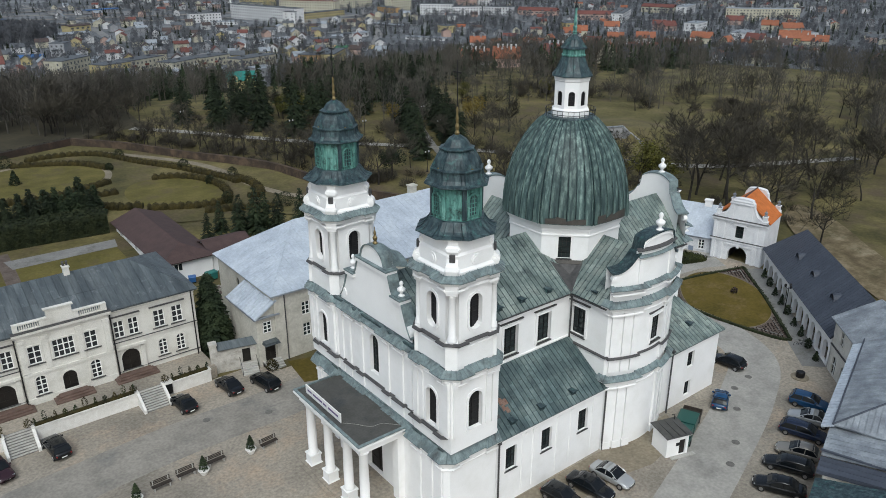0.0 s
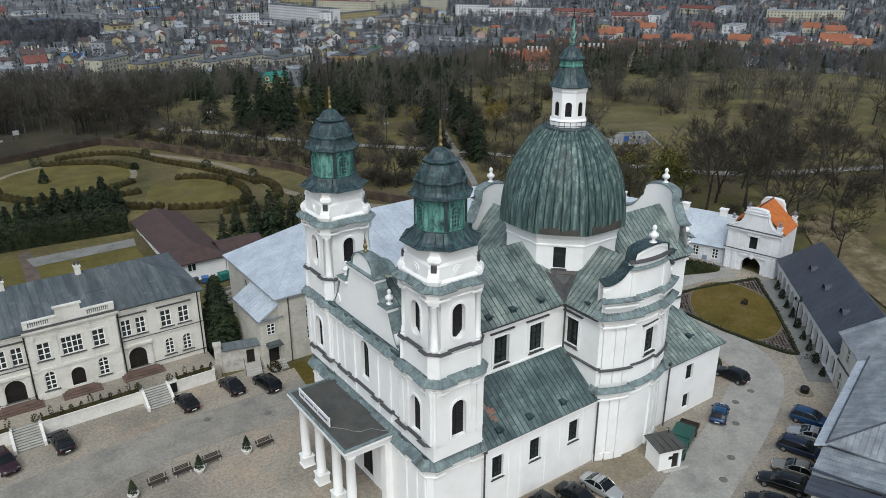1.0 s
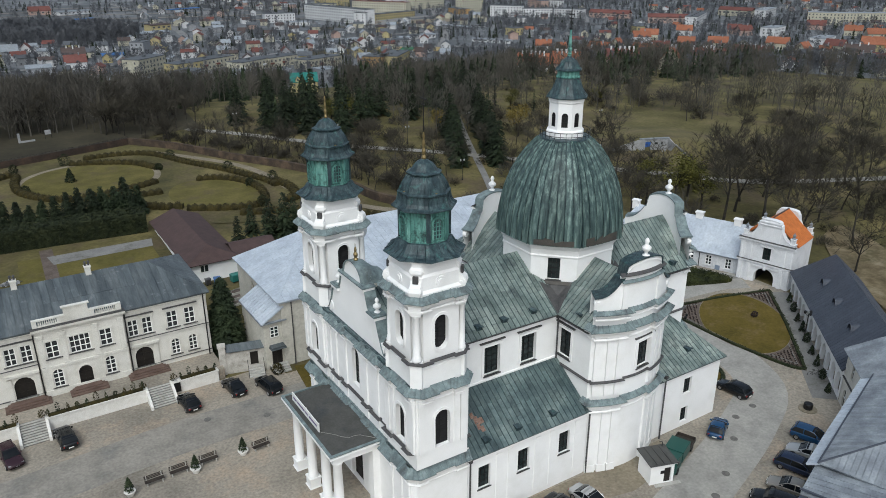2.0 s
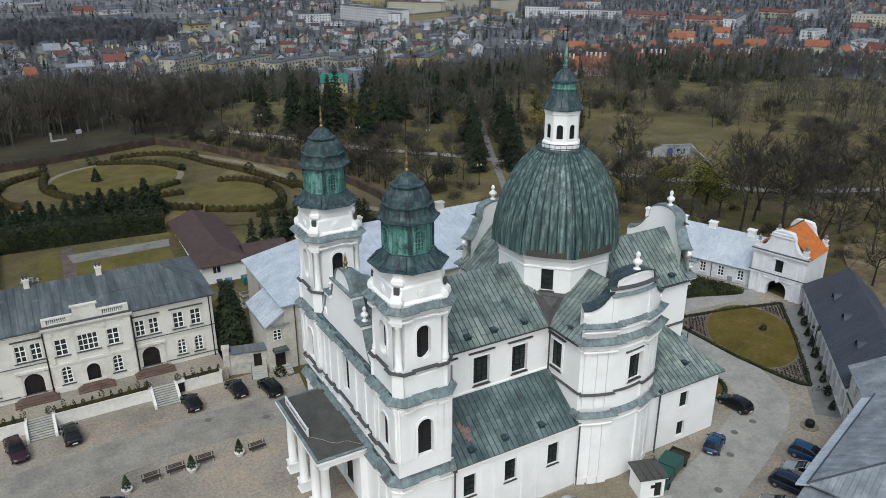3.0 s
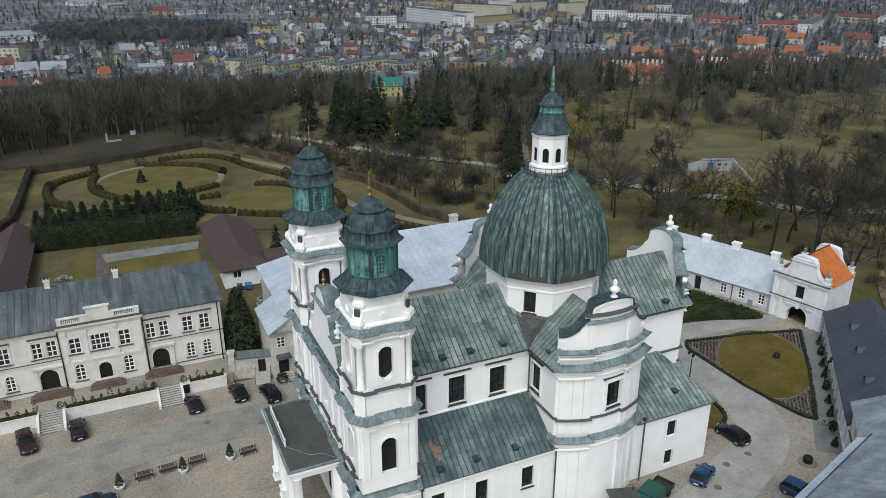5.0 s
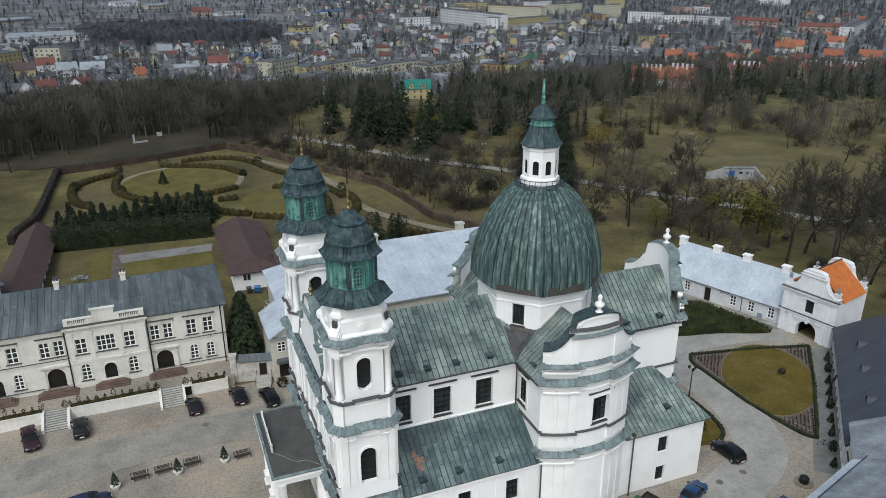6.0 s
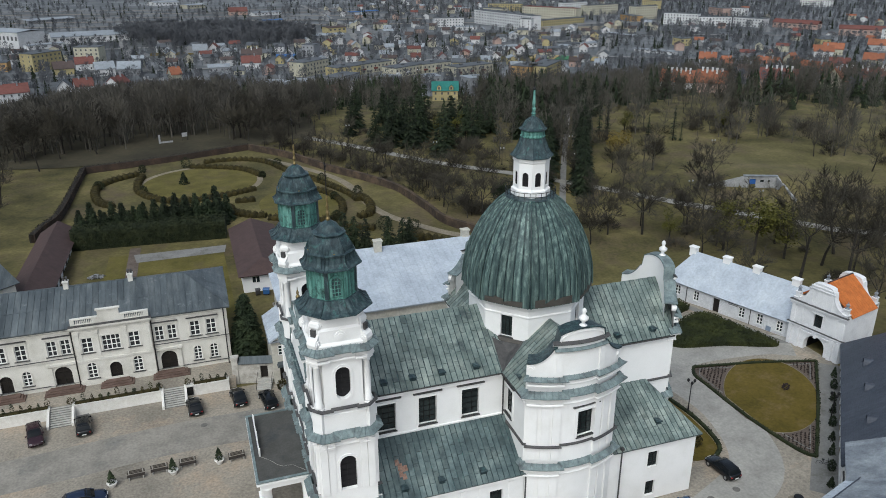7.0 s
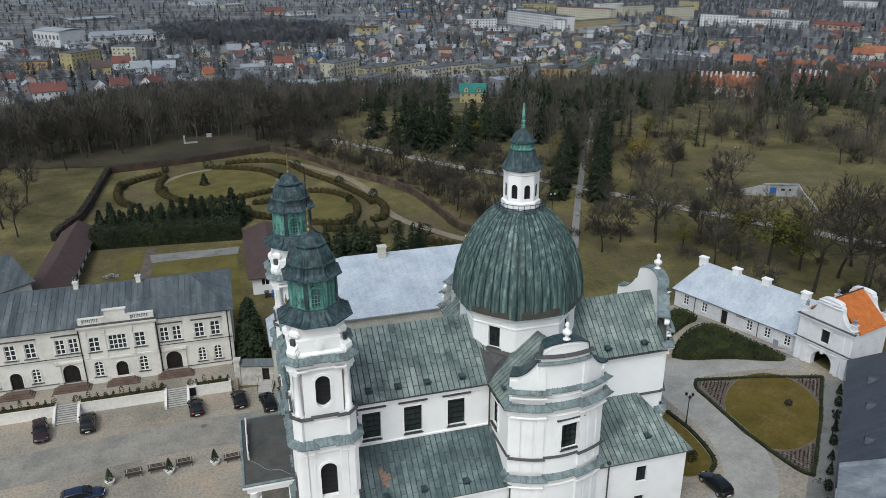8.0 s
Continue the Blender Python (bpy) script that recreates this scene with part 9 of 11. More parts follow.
# ---- woods and far trees, joined ----
def cheap_bare(seed, blades, w):
    rng = random.Random(seed)
    v, f = [], []
    limb(v, f, Vector((0, 0, -0.5)), Vector((0, 0, 9)), 0.22, 0.06, 3)
    for _ in range(blades):
        a, z = rng.uniform(0, 6.283), 3.0 + 10 * rng.random() ** 0.8
        r = 3.1 * math.sqrt(max(0.05, 1 - ((z - 8) / 5.6) ** 2)) * rng.uniform(0.1, 1)
        p = Vector((r * math.cos(a), r * math.sin(a), z))
        d = Vector((math.cos(a) * rng.uniform(0, 1), math.sin(a) * rng.uniform(0, 1), rng.uniform(0.4, 1.6))).normalized()
        s = d.orthogonal().normalized()
        k = len(v)
        v += [p - s * w, p + s * w, p + d * rng.uniform(1.0, 2.4)]
        f.append((k, k + 1, k + 2))
    return np.array([tuple(p) for p in v]), f


def cheap_conifer(seed):
    rng = random.Random(seed)
    v, f = [], []
    limb(v, f, Vector((0, 0, -0.5)), Vector((0, 0, 8.4)), 0.14, 0.03, 3)
    for i in range(110):
        t = rng.random() ** 1.25
        z, r = 9 * (0.06 + 0.92 * t), (2.1 * (1 - t) ** 0.85 + 0.15) * rng.uniform(0.7, 1.1)
        a = rng.uniform(0, 6.283)
        d, s = Vector((math.cos(a), math.sin(a), 0)), Vector((-math.sin(a), math.cos(a), 0))
        k = len(v)
        v += [Vector((0, 0, z + 0.45)) + s * 0.1, Vector((0, 0, z - 0.35 - 0.2 * r)) + d * r + s * (0.12 + r * 0.2), Vector((0, 0, z - 0.5 - 0.2 * r)) + d * r - s * (0.12 + r * 0.2)]
        f.append((k, k + 1, k + 2))
    return np.array([tuple(p) for p in v]), f


def scatter(name, kinds, spots, mat, label, category):
    """Many far trees as one joined mesh."""
    V, F, base = [], [], 0
    for i, (x, y, h, ref) in enumerate(spots):
        v, f = kinds[i % len(kinds)]
        a = i * 2.399
        c, s = math.cos(a), math.sin(a)
        k = h / ref
        q = np.stack([(v[:, 0] * c - v[:, 1] * s) * k + x, (v[:, 0] * s + v[:, 1] * c) * k + y, v[:, 2] * k + ground_z(x, y)], 1)
        V.append(q)
        F += [tuple(j + base for j in t) for t in f]
        base += len(v)
    return tagged(new(name, raw_mesh(name, np.concatenate(V).tolist(), F, mat)), label, category, "", "stuff")


WOODK = [cheap_bare(300 + i, 150, 0.10) for i in range(5)]
FARK = [cheap_bare(320 + i, 74, 0.34) for i in range(5)]
CONK = [cheap_conifer(340 + i) for i in range(4)]
spots = []
for _ in range(4000):
    x, y = rng.uniform(-150, 75), rng.uniform(212, 320)
    if 8 < x < 34 and y < 226 or len(spots) > 1250 or (x > 40 and y > 285) or y < 208 + max(0, (x - 20)) * 0.6:
        continue
    spots.append((x, y, rng.uniform(11, 15) - 2.5 * smooth01((-10 - x) / 30) - 3.0 * smooth01((x - 38) / 22), 13.0))
for _ in range(60):
    spots.append((rng.uniform(-90, -26), rng.uniform(120, 215), rng.uniform(9, 12), 13.0))
scatter("wood", WOODK, spots, WOODTWIG, "dense leafless brown wood beyond the garden", "woodland")
spots = []
for _ in range(6000):
    x, y = rng.uniform(60, 420), rng.uniform(60, 420)
    d = math.hypot(x - 60, y - 60)
    if blocked(x, y) or d < 115 or d > 400 or len(spots) > 1350 or noise.noise((x / 45, y / 45, 5.5)) < -0.3 + (0.25 if d < 170 else 0):
        continue
    spots.append((x, y, rng.uniform(7, 13), 13.0))
scatter("park_wood", WOODK, spots, WOODTWIG, "leafless brown trees of the park slopes", "woodland")
spots = []
for _ in range(3000):
    x, y = rng.uniform(40, 420), rng.uniform(140, 420)
    d = math.hypot(x - 60, y - 60)
    if blocked(x, y) or (x < 75 and y < 250) or d < 150 or x > 140 and x + y < 400 or d > 400 or len(spots) > 620 or noise.noise((x / 30, y / 30, 8.5)) < 0.08:
        continue
    spots.append((x, y, rng.uniform(6, 13), 9.0))
scatter("park_conifers", CONK, spots, CONIFER, "dark conifers scattered over the park slopes", "woodland")

# woodland floor and fields
drape("woodland_floor", [(-160, 214), (-30, 204), (-8, 199), (18, 201), (36, 206.5), (44, 208), (62, 214), (75, 330), (-20, 350), (-160, 350)], LEAFLITTER, "brown leaf litter under the bare wood", "woodland floor", 0.12, 5)

# ---- garden beyond the palace ----
for name, pts, w, mat, label in (
        ("path_park", [(58, 212), (68.2, 199), (86.2, 172), (105.9, 149.5), (123.2, 126), (132.5, 115.7), (143.5, 105.5), (155, 95), (190, 78)], 3.0, PATHPALE, "pale winding park path"),
        ("path_alley", [(93, 110), (100, 124), (118.4, 159), (147.8, 213), (165, 246)], 1.5, SLABS, "straight pale path between two rows of spruces"),
        ("path_garden", [(76, 117), (70.5, 122), (64.3, 131.1), (61.4, 141), (60.9, 152), (58.5, 165), (52.5, 177), (44, 190)], 2.0, PATHSAND, "sandy garden path along the wall")):
    drape(name, strip(bend(pts), w), mat, label, "path", 0.22 if name != "path_garden" else 0.16, 5)
drape("meadow", bend([(141, 112), (152, 107), (175, 106), (196, 116), (204, 140), (186, 160), (160, 158), (146, 144), (141, 112)], 4)[:-1], MEADOW, "open pale meadow round the bunker", "meadow", 0.15, 4)
drape("lawn_garden", [(-2, 152), (-1.5, 190), (40, 202), (58, 172), (70, 150), (72, 126), (60, 121), (31, 133), (31, 146), (0, 152)], GRASS, "dull garden lawn inside the wall", "lawn", 0.1, 5)
drape("lawn_oval", ellipse(26.2, 172.6, 13.6, 13.6, 0)[:-1], GARDENLAWN, "round olive lawn of the garden", "lawn", 0.2, 5)
drape("lawn_oval", ellipse(46.5, 147.0, 8.6, 12.2, 8)[:-1], GARDENLAWN, "round olive lawn of the garden", "lawn", 0.2, 5)
drape("path_oval", ellipse(26.2, 172.6, 15.0, 15.2, 0)[:-1], PATHSAND, "sandy ring path round the lawn", "path", 0.15, 5)
drape("pavement_court", [(13.2, 123.6), (12.6, 127.4), (29.3, 127.2), (28.8, 123.8)], SLABS, "pale paved strip before the tall hedge", "pavement", 0.12, 5)
drape("path_court", strip([(11.6, 98.5), (12.2, 112), (12.8, 131)], 2.0), SOIL, "brown earth path across the back court", "path", 0.12, 5)
drape("lawn_court", [(7.2, 100), (8.3, 128), (28.6, 125.5), (29, 100)], GARDENLAWN, "back court lawn behind the palace", "lawn", 0.07, 4)
hedge("tall_hedge", [(1.6, 135.2), (10, 134.6), (20, 133.8), (29.8, 132.8)], 3.6, 4.0, HEDGE, "tall dark clipped hedge behind the court", 0.3, 60, seed=60)
RINGS = (
    ([(12.7, 182.7), (11.7, 175.0), (12.3, 168.6), (15.1, 162.8), (19.3, 158.6), (24.7, 157.6), (31.0, 158.9), (38.3, 162.2)], 1.9, 1.3),
    ([(24.1, 187.7), (31.2, 184.7), (37.3, 180.4), (41.0, 173.2)], 1.8, 1.3),
    ([(11.7, 184.7), (6.2, 180.9), (2.8, 175.8), (2.7, 168.7), (4.3, 162.1), (7.3, 158.5)], 2.0, 1.4),
    ([(27.7, 191.2), (33.0, 191.9), (39.5, 190.2), (44.1, 185.5), (47.9, 175.6), (52.9, 165.8), (55.7, 159.1), (58.7, 151.0), (59.5, 145.5)], 1.7, 1.2))
SMALL_RINGS = (
    ([(46.0, 159.0), (50.3, 157.5), (54.0, 153.1), (55.6, 145.6), (54.2, 137.8), (51.7, 134.7), (48.5, 134.6), (44.2, 136.4), (39.0, 139.5)], 1.8, 1.3),
    ([(60.3, 148.8), (61.4, 142.7), (59.9, 135.5), (57.0, 134.1)], 2.0, 1.4),
    ([(31.6, 150.0), (32.2, 146.0), (34.9, 142.9), (38.5, 141.0)], 1.9, 1.4), ([(33.0, 153.6), (37.5, 153.4)], 1.7, 1.3),
    ([(46.7, 131.4), (52.1, 129.3), (58.6, 126.2)], 1.8, 1.3), ([(63.3, 121.6), (69.8, 116.6), (74.5, 112.5)], 2.0, 1.4))
for i, (line, w, h) in enumerate(RINGS + SMALL_RINGS):
    hedge("garden_hedge", bend(line, 4), w, h, BOXHEDGE, "curved olive-brown clipped garden hedge", 0.15, 60, seed=70 + i, lumps=1.5)
for i, (x, y, r, h) in enumerate(((12.5, 187.0, 1.0, 2.2), (23.3, 188.6, 1.5, 2.9), (3.1, 174.6, 1.3, 2.2), (54.5, 163.2, 1.3, 2.4), (60.6, 150.8, 1.1, 2.2), (54.7, 148.7, 1.0, 1.9), (60.5, 126.0, 1.7, 2.8), (65.9, 123.4, 1.6, 2.5), (52.3, 134.0, 1.1, 2.4), (41.2, 172.6, 0.9, 1.7), (46.0, 182.0, 1.2, 2.2), (13.2, 168.2, 1.0, 1.9))):
    bush("ball_shrub", x, y, r, h, HEDGE, "round dark clipped shrub in the garden", None, 0.22, 520, 90 + i)
bush("garden_thuja", 22.4, 172.5, 1.3, 3.2, CONIFER, "dark conical thuja on the round lawn", None, 0.35, 420, 99, cone=True)
scrub_at(92, 127, 2.8)
for i, (x, y, r) in enumerate(((84.5, 150, 3.0), (89, 146, 2.5), (134, 190, 4), (101, 182, 4.2), (98, 186, 3.5), (141, 127, 3.6), (107, 126, 3))):
    scrub_at(x, y, r)
# walls round the garden
WALLS = ([(-6.2, 141), (-5.0, 147), (-2.9, 156), (-1.6, 191.5)], [(-1.6, 191.5), (19, 196.0), (40.5, 203.2)], [(40.5, 203.2), (50.3, 189.8), (58.1, 173.2), (64.4, 162.6), (70, 150.4), (72.4, 135.2), (73.6, 125.2), (80, 116)])
# Brighter copy of the wall brick: light on the third stretch, put into colour.
REDWALL = material("weathered_red_brick_wall", [(0.034, 0.026, 0.021), (0.062, 0.045, 0.033), (0.120, 0.084, 0.058)], 0.4, 0.9, bump=0.4, fine=4)
for line in WALLS:
    bm = bmesh.new()
    fine = bend(line, 5)
    ring = [(-0.35, -0.5), (-0.35, 1.55), (0.35, 1.55), (0.35, -0.5)]
    rows = []
    for (x, y), lo, hi in zip(fine, offset_line(fine, -0.4, False), offset_line(fine, 0.4, False)):
        z = ground_z(x, y)
        rows.append([bm.verts.new(p) for p in ((lo.x, lo.y, z - 0.5), (lo.x, lo.y, z + 1.7), (hi.x, hi.y, z + 1.7), (hi.x, hi.y, z - 0.5))])
    for a, b in zip(rows, rows[1:]):
        for i in range(3):
            bm.faces.new((a[i], a[i + 1], b[i + 1], b[i]))
    bm.faces.new(rows[0])
    bm.faces.new(rows[-1][::-1])
    setting("garden_wall", bm, REDWALL if line is WALLS[2] else GARDENWALL, "old dark brick garden wall", "garden wall")
    hedge("wall_ivy", offset_line(fine, -0.2, False), 1.1, 1.5 if line is WALLS[2] else 1.9, BARK, "dead brown creeper on the garden wall", 0.22, 8 if line is WALLS[2] else 34, seed=130, category="creeper")

# white monument and board before the wood
mon = thing("monument", 16.5, 219.5, ground_z(16.5, 219.5), 10, "low white stone monument before the wood", "monument")
bm = bmesh.new()
box(bm, -0.4, 0.1, -0.3, 0.3, 0, 2.6)
part("slab", bm, CONCRETE, mon)
bm = bmesh.new()
box(bm, 0.1, 3.6, -0.3, 0.3, 0, 0.5)
part("bench_wall", bm, CONCRETE, mon)
board = thing("notice_board", 23.5, 221, ground_z(23.5, 221), 10, "white notice board on two posts", "board")
bm = bmesh.new()
box(bm, -0.75, 0.75, -0.05, 0.05, 1.3, 2.5)
part("panel", bm, CONCRETE, board)
for s in (-0.8, 0.8):
    bm = bmesh.new()
    box(bm, s - 0.05, s + 0.05, 0.05, 0.15, 0, 2.6)
    part("post", bm, IRON, board)

# bunker entrance in the meadow
bunker = thing("bunker_entrance", 151.5, 124.0, ground_z(151.5, 124) - 0.1, -22, "low grey-white concrete bunker entrance with a blue door", "bunker")
f = flat_wall(-3.2, 0, 0)
hb = (2.0, 1.5, 0, 2.4, "flat")
small = [(4.2, 0.9, 1.6, 2.2, "flat"), (5.8, 0.5, 1.6, 2.2, "flat")]
bm = bmesh.new()
wall(bm, f, 0, 7.4, -0.6, 3.1, [hb] + small, 0.3)
part("front_wall", bm, CONCRETE, bunker)
window(bunker, f, hb, 0.15, 2, 2, plain("blue_door_paint", (0.015, 0.09, 0.32)), None, name="blue_door")
for h in small:
    window(bunker, f, h, 0.2, 1, 1)
bm = bmesh.new()
slab(bm, [(-3.2, 0, -0.6), (-3.2, 0, 3.1), (-11, 1.5, 0.4), (-11, 1.5, -0.6)], 0.4)
part("wing_wall", bm, CONCRETE, bunker)
bm = bmesh.new()
slab(bm, [(4.2, 0, 3.1), (4.2, 0, -0.6), (5.6, -9, -0.6), (5.6, -9, 0.3)], 0.4)
part("wing_wall", bm, CONCRETE, bunker)
bm = bmesh.new()
box(bm, -3.4, 4.5, -0.2, 0.7, 3.1, 3.28)
part("coping", bm, ZINC_OLD, bunker)


def mound_z(x, y):
    """Height of the grassed bank behind and beside the entrance."""
    hill = 3.15 * math.exp(-((x - 3) / (11 if x < 3 else 17)) ** 2)
    if x > 4.7:
        return hill * smooth01(1 + y / 11 if y < 0 else 1) * math.exp(-max(0, y / 20) ** 2) - 0.25
    edge = 0.3 if x > -3.4 else 0.3 + 0.19 * (-3.2 - x)
    return (hill * smooth01((y - edge + 0.3) / (0.3 if x > -3.4 else 2.5)) if y > edge - 0.3 else 0) * math.exp(-max(0, y / 20) ** 2) - 0.25


xs = [-30, -26, -22, -18, -15, -12, -10, -8, -6, -4.5, -3.3, -1.5, 0, 1.5, 3, 4.4, 4.75] + [6 + 2 * i for i in range(19)]
ys = [-14, -12, -10, -8, -6, -4, -2, -1, 0.0, 0.35, 1, 2, 3] + [5 + 2.5 * i for i in range(16)]
bm = bmesh.new()
at = bunker.matrix_basis
gr = []
for y in ys:
    row = []
    for x in xs:
        w = at @ Vector((x, y, 0))
        row.append(bm.verts.new((w.x, w.y, ground_z(w.x, w.y) + mound_z(x, y))))
    gr.append(row)
for a, b in zip(gr, gr[1:]):
    for i in range(len(xs) - 1):
        bm.faces.new((a[i], a[i + 1], b[i + 1], b[i]))
setting("ground_mound", bm, MEADOW, "grassed earth bank over the bunker", "mound", True)

# undergrowth of the park
rng = random.Random(41)
for x, y, r in ((97.7, 175.3, 4.5), (92.5, 171, 3.6), (101, 169, 3.2), (130, 128, 2.6), (135, 160, 4), (119, 105, 3.0), (126, 110, 3.4), (133, 113, 2.8), (113, 101, 2.6), (105, 113, 2.4), (141, 104, 3.2), (96, 158, 3.0), (90, 164, 3.4), (110, 165, 3.2), (125, 178, 3.6), (140, 176, 3.8), (150, 168, 3.2)):
    scrub_at(x, y, r * 1.1)
for x, y, r in ((163, 182, 4.2), (120, 192, 3.8), (112, 186, 3.0), (88, 182, 3.2), (76, 186, 2.8), (156, 97, 3.0), (166, 108, 3.2), (178, 96, 3.6), (186, 110, 3.2), (200, 150, 4.4), (194, 166, 3.6), (178, 186, 4.2), (210, 172, 4.4), (83, 128, 2.2), (80, 134, 2.4), (86.5, 122, 2.0), (90, 116, 2.0), (147, 160, 3.4), (128, 120, 2.4), (214, 130, 4), (206, 118, 3.6), (222, 150, 4.2), (190, 200, 4)):
    scrub_at(x, y, r * 1.1)
count = 0
while count < 75:
    x, y = rng.uniform(72, 235), rng.uniform(92, 250)
    d = math.hypot(x - 60, y - 60)
    if blocked(x, y) or d < 62 or d > 200 or noise.noise((x / 25, y / 25, 4.4)) < -0.05:
        continue
    scrub_at(x, y, rng.uniform(1.6, 3.6))
    count += 1
# saplings and brush between the garden wall and the park path
def sapling_at(x, y, h):
    k = int(x * 7 + y * 3)
    return plant(BARE[k % 6], x, y, h / 13.0, (k * 71) % 360, "sapling", "slender leafless young tree by the garden wall", "tree", "saplings by the garden wall")


edge = bend([(40.5, 203.2), (50.3, 189.8), (58.1, 173.2), (64.4, 162.6), (70, 150.4), (72.4, 135.2), (76, 122)], 6)
for i, (x, y) in enumerate(edge):
    for j in range(2):
        off = rng.uniform(2.0, 12.0)
        u, v = x + off * 0.85, y + off * 0.5 + rng.uniform(-2, 2)
        if rng.random() < 0.62:
            sapling_at(u, v, rng.uniform(5.5, 9.5))
        else:
            scrub_at(u, v, rng.uniform(1.3, 2.6))
for i in range(26):
    k = i / 25
    scrub_at(46 + 36 * k + rng.uniform(-2, 5), 206 - 62 * k + rng.uniform(2, 9), rng.uniform(1.3, 2.8))


# ---- the town below the hill ----
def far_mat(name, color, rough=0.85, dark=0.75):
    return material(name, [tuple(c * dark for c in color), color], 0.08, rough, bump=0.0, fine=0.8, spread=0.12)


FW = [far_mat("town_wall_" + n, c) for n, c in (("white", (0.60, 0.61, 0.62)), ("cream", (0.46, 0.44, 0.35)), ("grey", (0.27, 0.28, 0.295)), ("yellow", (0.43, 0.37, 0.20)), ("ochre", (0.42, 0.27, 0.13)), ("pink", (0.40, 0.29, 0.25)))]
FR = [far_mat("town_roof_" + n, c) for n, c in (("orange", (0.29, 0.112, 0.064)), ("red", (0.16, 0.065, 0.055)), ("grey", (0.10, 0.11, 0.122)), ("brown", (0.085, 0.064, 0.060)), ("pale", (0.28, 0.31, 0.34)), ("blue", (0.05, 0.15, 0.36)), ("teal", (0.03, 0.19, 0.165)))]
# Base tones lean pale blue-grey, painting distance haze over the town's ground.
TOWNSOIL = material("town_ground", [(0.072, 0.078, 0.084), (0.118, 0.126, 0.134), (0.205, 0.216, 0.226)], 0.016, 0.95, bump=0.0, fine=0.15, blotch=((0.12, 0.115, 0.095), 0.25, 0.03))
WINDARK = plain("far_window", (0.07, 0.075, 0.08), 0.3)
MESHES = {}
TAKEN, MARKS = [], []


def reserve(x, y, r):
    TAKEN.append((x, y, r))


def town_mesh(key, build):
    if key not in MESHES:
        MESHES[key] = build()
    return MESHES[key]


def gable_house(x, y, rz, L, D, eave, rise, wm, rm, label="detached town house with a pitched roof", name="town_house", chimneys=1, dormers=0):
    t = thing(name, x, y, ground_z(x, y), rz, label, "house", "houses of the town")
    size = (L, D, eave, rise)

    def walls():
        bm = bmesh.new()
        box(bm, -L / 2, L / 2, -D / 2, D / 2, -2, eave)
        for s in (-1, 1):
            poly(bm, [(s * L / 2, -D / 2, eave), (s * L / 2, D / 2, eave), (s * L / 2, 0, eave + rise)])
        return mesh_of("wall", bm, FW[wm])

    def roofs():
        bm = bmesh.new()
        o, d = 0.5, rise * 0.5 / (D / 2)
        for s in (-1, 1):
            slab(bm, [(-s * (L / 2 + o), -s * (D / 2 + o), eave - d), (s * (L / 2 + o), -s * (D / 2 + o), eave - d), (s * (L / 2 + o), 0, eave + rise + 0.1), (-s * (L / 2 + o), 0, eave + rise + 0.1)], 0.25)
        return mesh_of("roof", bm, FR[rm])

    def wins():
        bm = bmesh.new()
        for fl in range(max(1, int(eave / 2.8))):
            z = 1.0 + 2.8 * fl
            n = max(2, int(L / 3.2))
            for i in range(n):
                u = -L / 2 + L * (i + 0.5) / n
                for s in (-1, 1):
                    poly(bm, [(u - 0.45, s * (D / 2 + 0.03), z), (u + 0.45, s * (D / 2 + 0.03), z), (u + 0.45, s * (D / 2 + 0.03), z + 1.25), (u - 0.45, s * (D / 2 + 0.03), z + 1.25)])
            for u in (-D / 4, D / 4):
                box(bm, -L / 2 - 0.03, -L / 2 + 0.03, u - 0.45, u + 0.45, z, z + 1.25)
        return mesh_of("glazing", bm, WINDARK)

    def stack():
        bm = bmesh.new()
        box(bm, -0.4, 0.4, -0.35, 0.35, 0, 2.6)
        box(bm, -0.48, 0.48, -0.43, 0.43, 2.6, 2.85)
        return mesh_of("chimney", bm, FW[0 if chimneys > 2 else 2])

    for nm, key, b in (("wall", ("w", size, wm), walls), ("roof", ("r", size, rm), roofs), ("glazing", ("g", size), wins)):
        ob = new(nm, town_mesh(key, b))
        ob.parent = t
        if nm == "glazing":
            ob["kind"] = "stuff"
    for i in range(chimneys):
        u = L * (-0.42 + 0.84 * (i + 0.5) / chimneys) if chimneys > 1 else L * 0.2
        ob = new("chimney", town_mesh(("c", chimneys > 2), stack))
        ob.parent = t
        ob.location = (u, -0.12 * D if i % 2 else -0.3, eave + rise * 0.62)
    for i in range(dormers):
        u = L * (-0.24 + 0.48 * i / max(1, dormers - 1))
        bm = bmesh.new()
        box(bm, u - 1.1, u + 1.1, -D / 2 - 0.2, 0, eave - 0.2, eave + 1.5)
        poly(bm, [(u - 1.1, -D / 2 - 0.2, eave + 1.5), (u + 1.1, -D / 2 - 0.2, eave + 1.5), (u, -D / 2 - 0.2, eave + 2.5)])
        d = part("dormer", bm, FW[wm], t)
        bm = bmesh.new()
        for s in (-1, 1):
            slab(bm, [(u + s * 1.4, -D / 2 - 0.5, eave + 1.25), (u, -D / 2 - 0.5, eave + 2.6), (u, 0, eave + 2.6), (u + s * 1.4, 0, eave + 1.25)][::s], 0.15)
        part("dormer_roof", bm, FR[rm], d)
        bm = bmesh.new()
        box(bm, u - 0.45, u + 0.45, -D / 2 - 0.24, -D / 2 - 0.2, eave + 0.2, eave + 1.4)
        part("dormer_window", bm, WINDARK, d)
    return t


def landmark(x, y, rz, L, D, eave, rise, wm, rm, chimneys, label, dormers=0):
    gable_house(x, y, rz, L, D, eave, rise, wm, rm, label, chimneys=chimneys, dormers=dormers)
    reserve(x, y, L * 0.6)
    MARKS.append((x, y, L * 0.6))


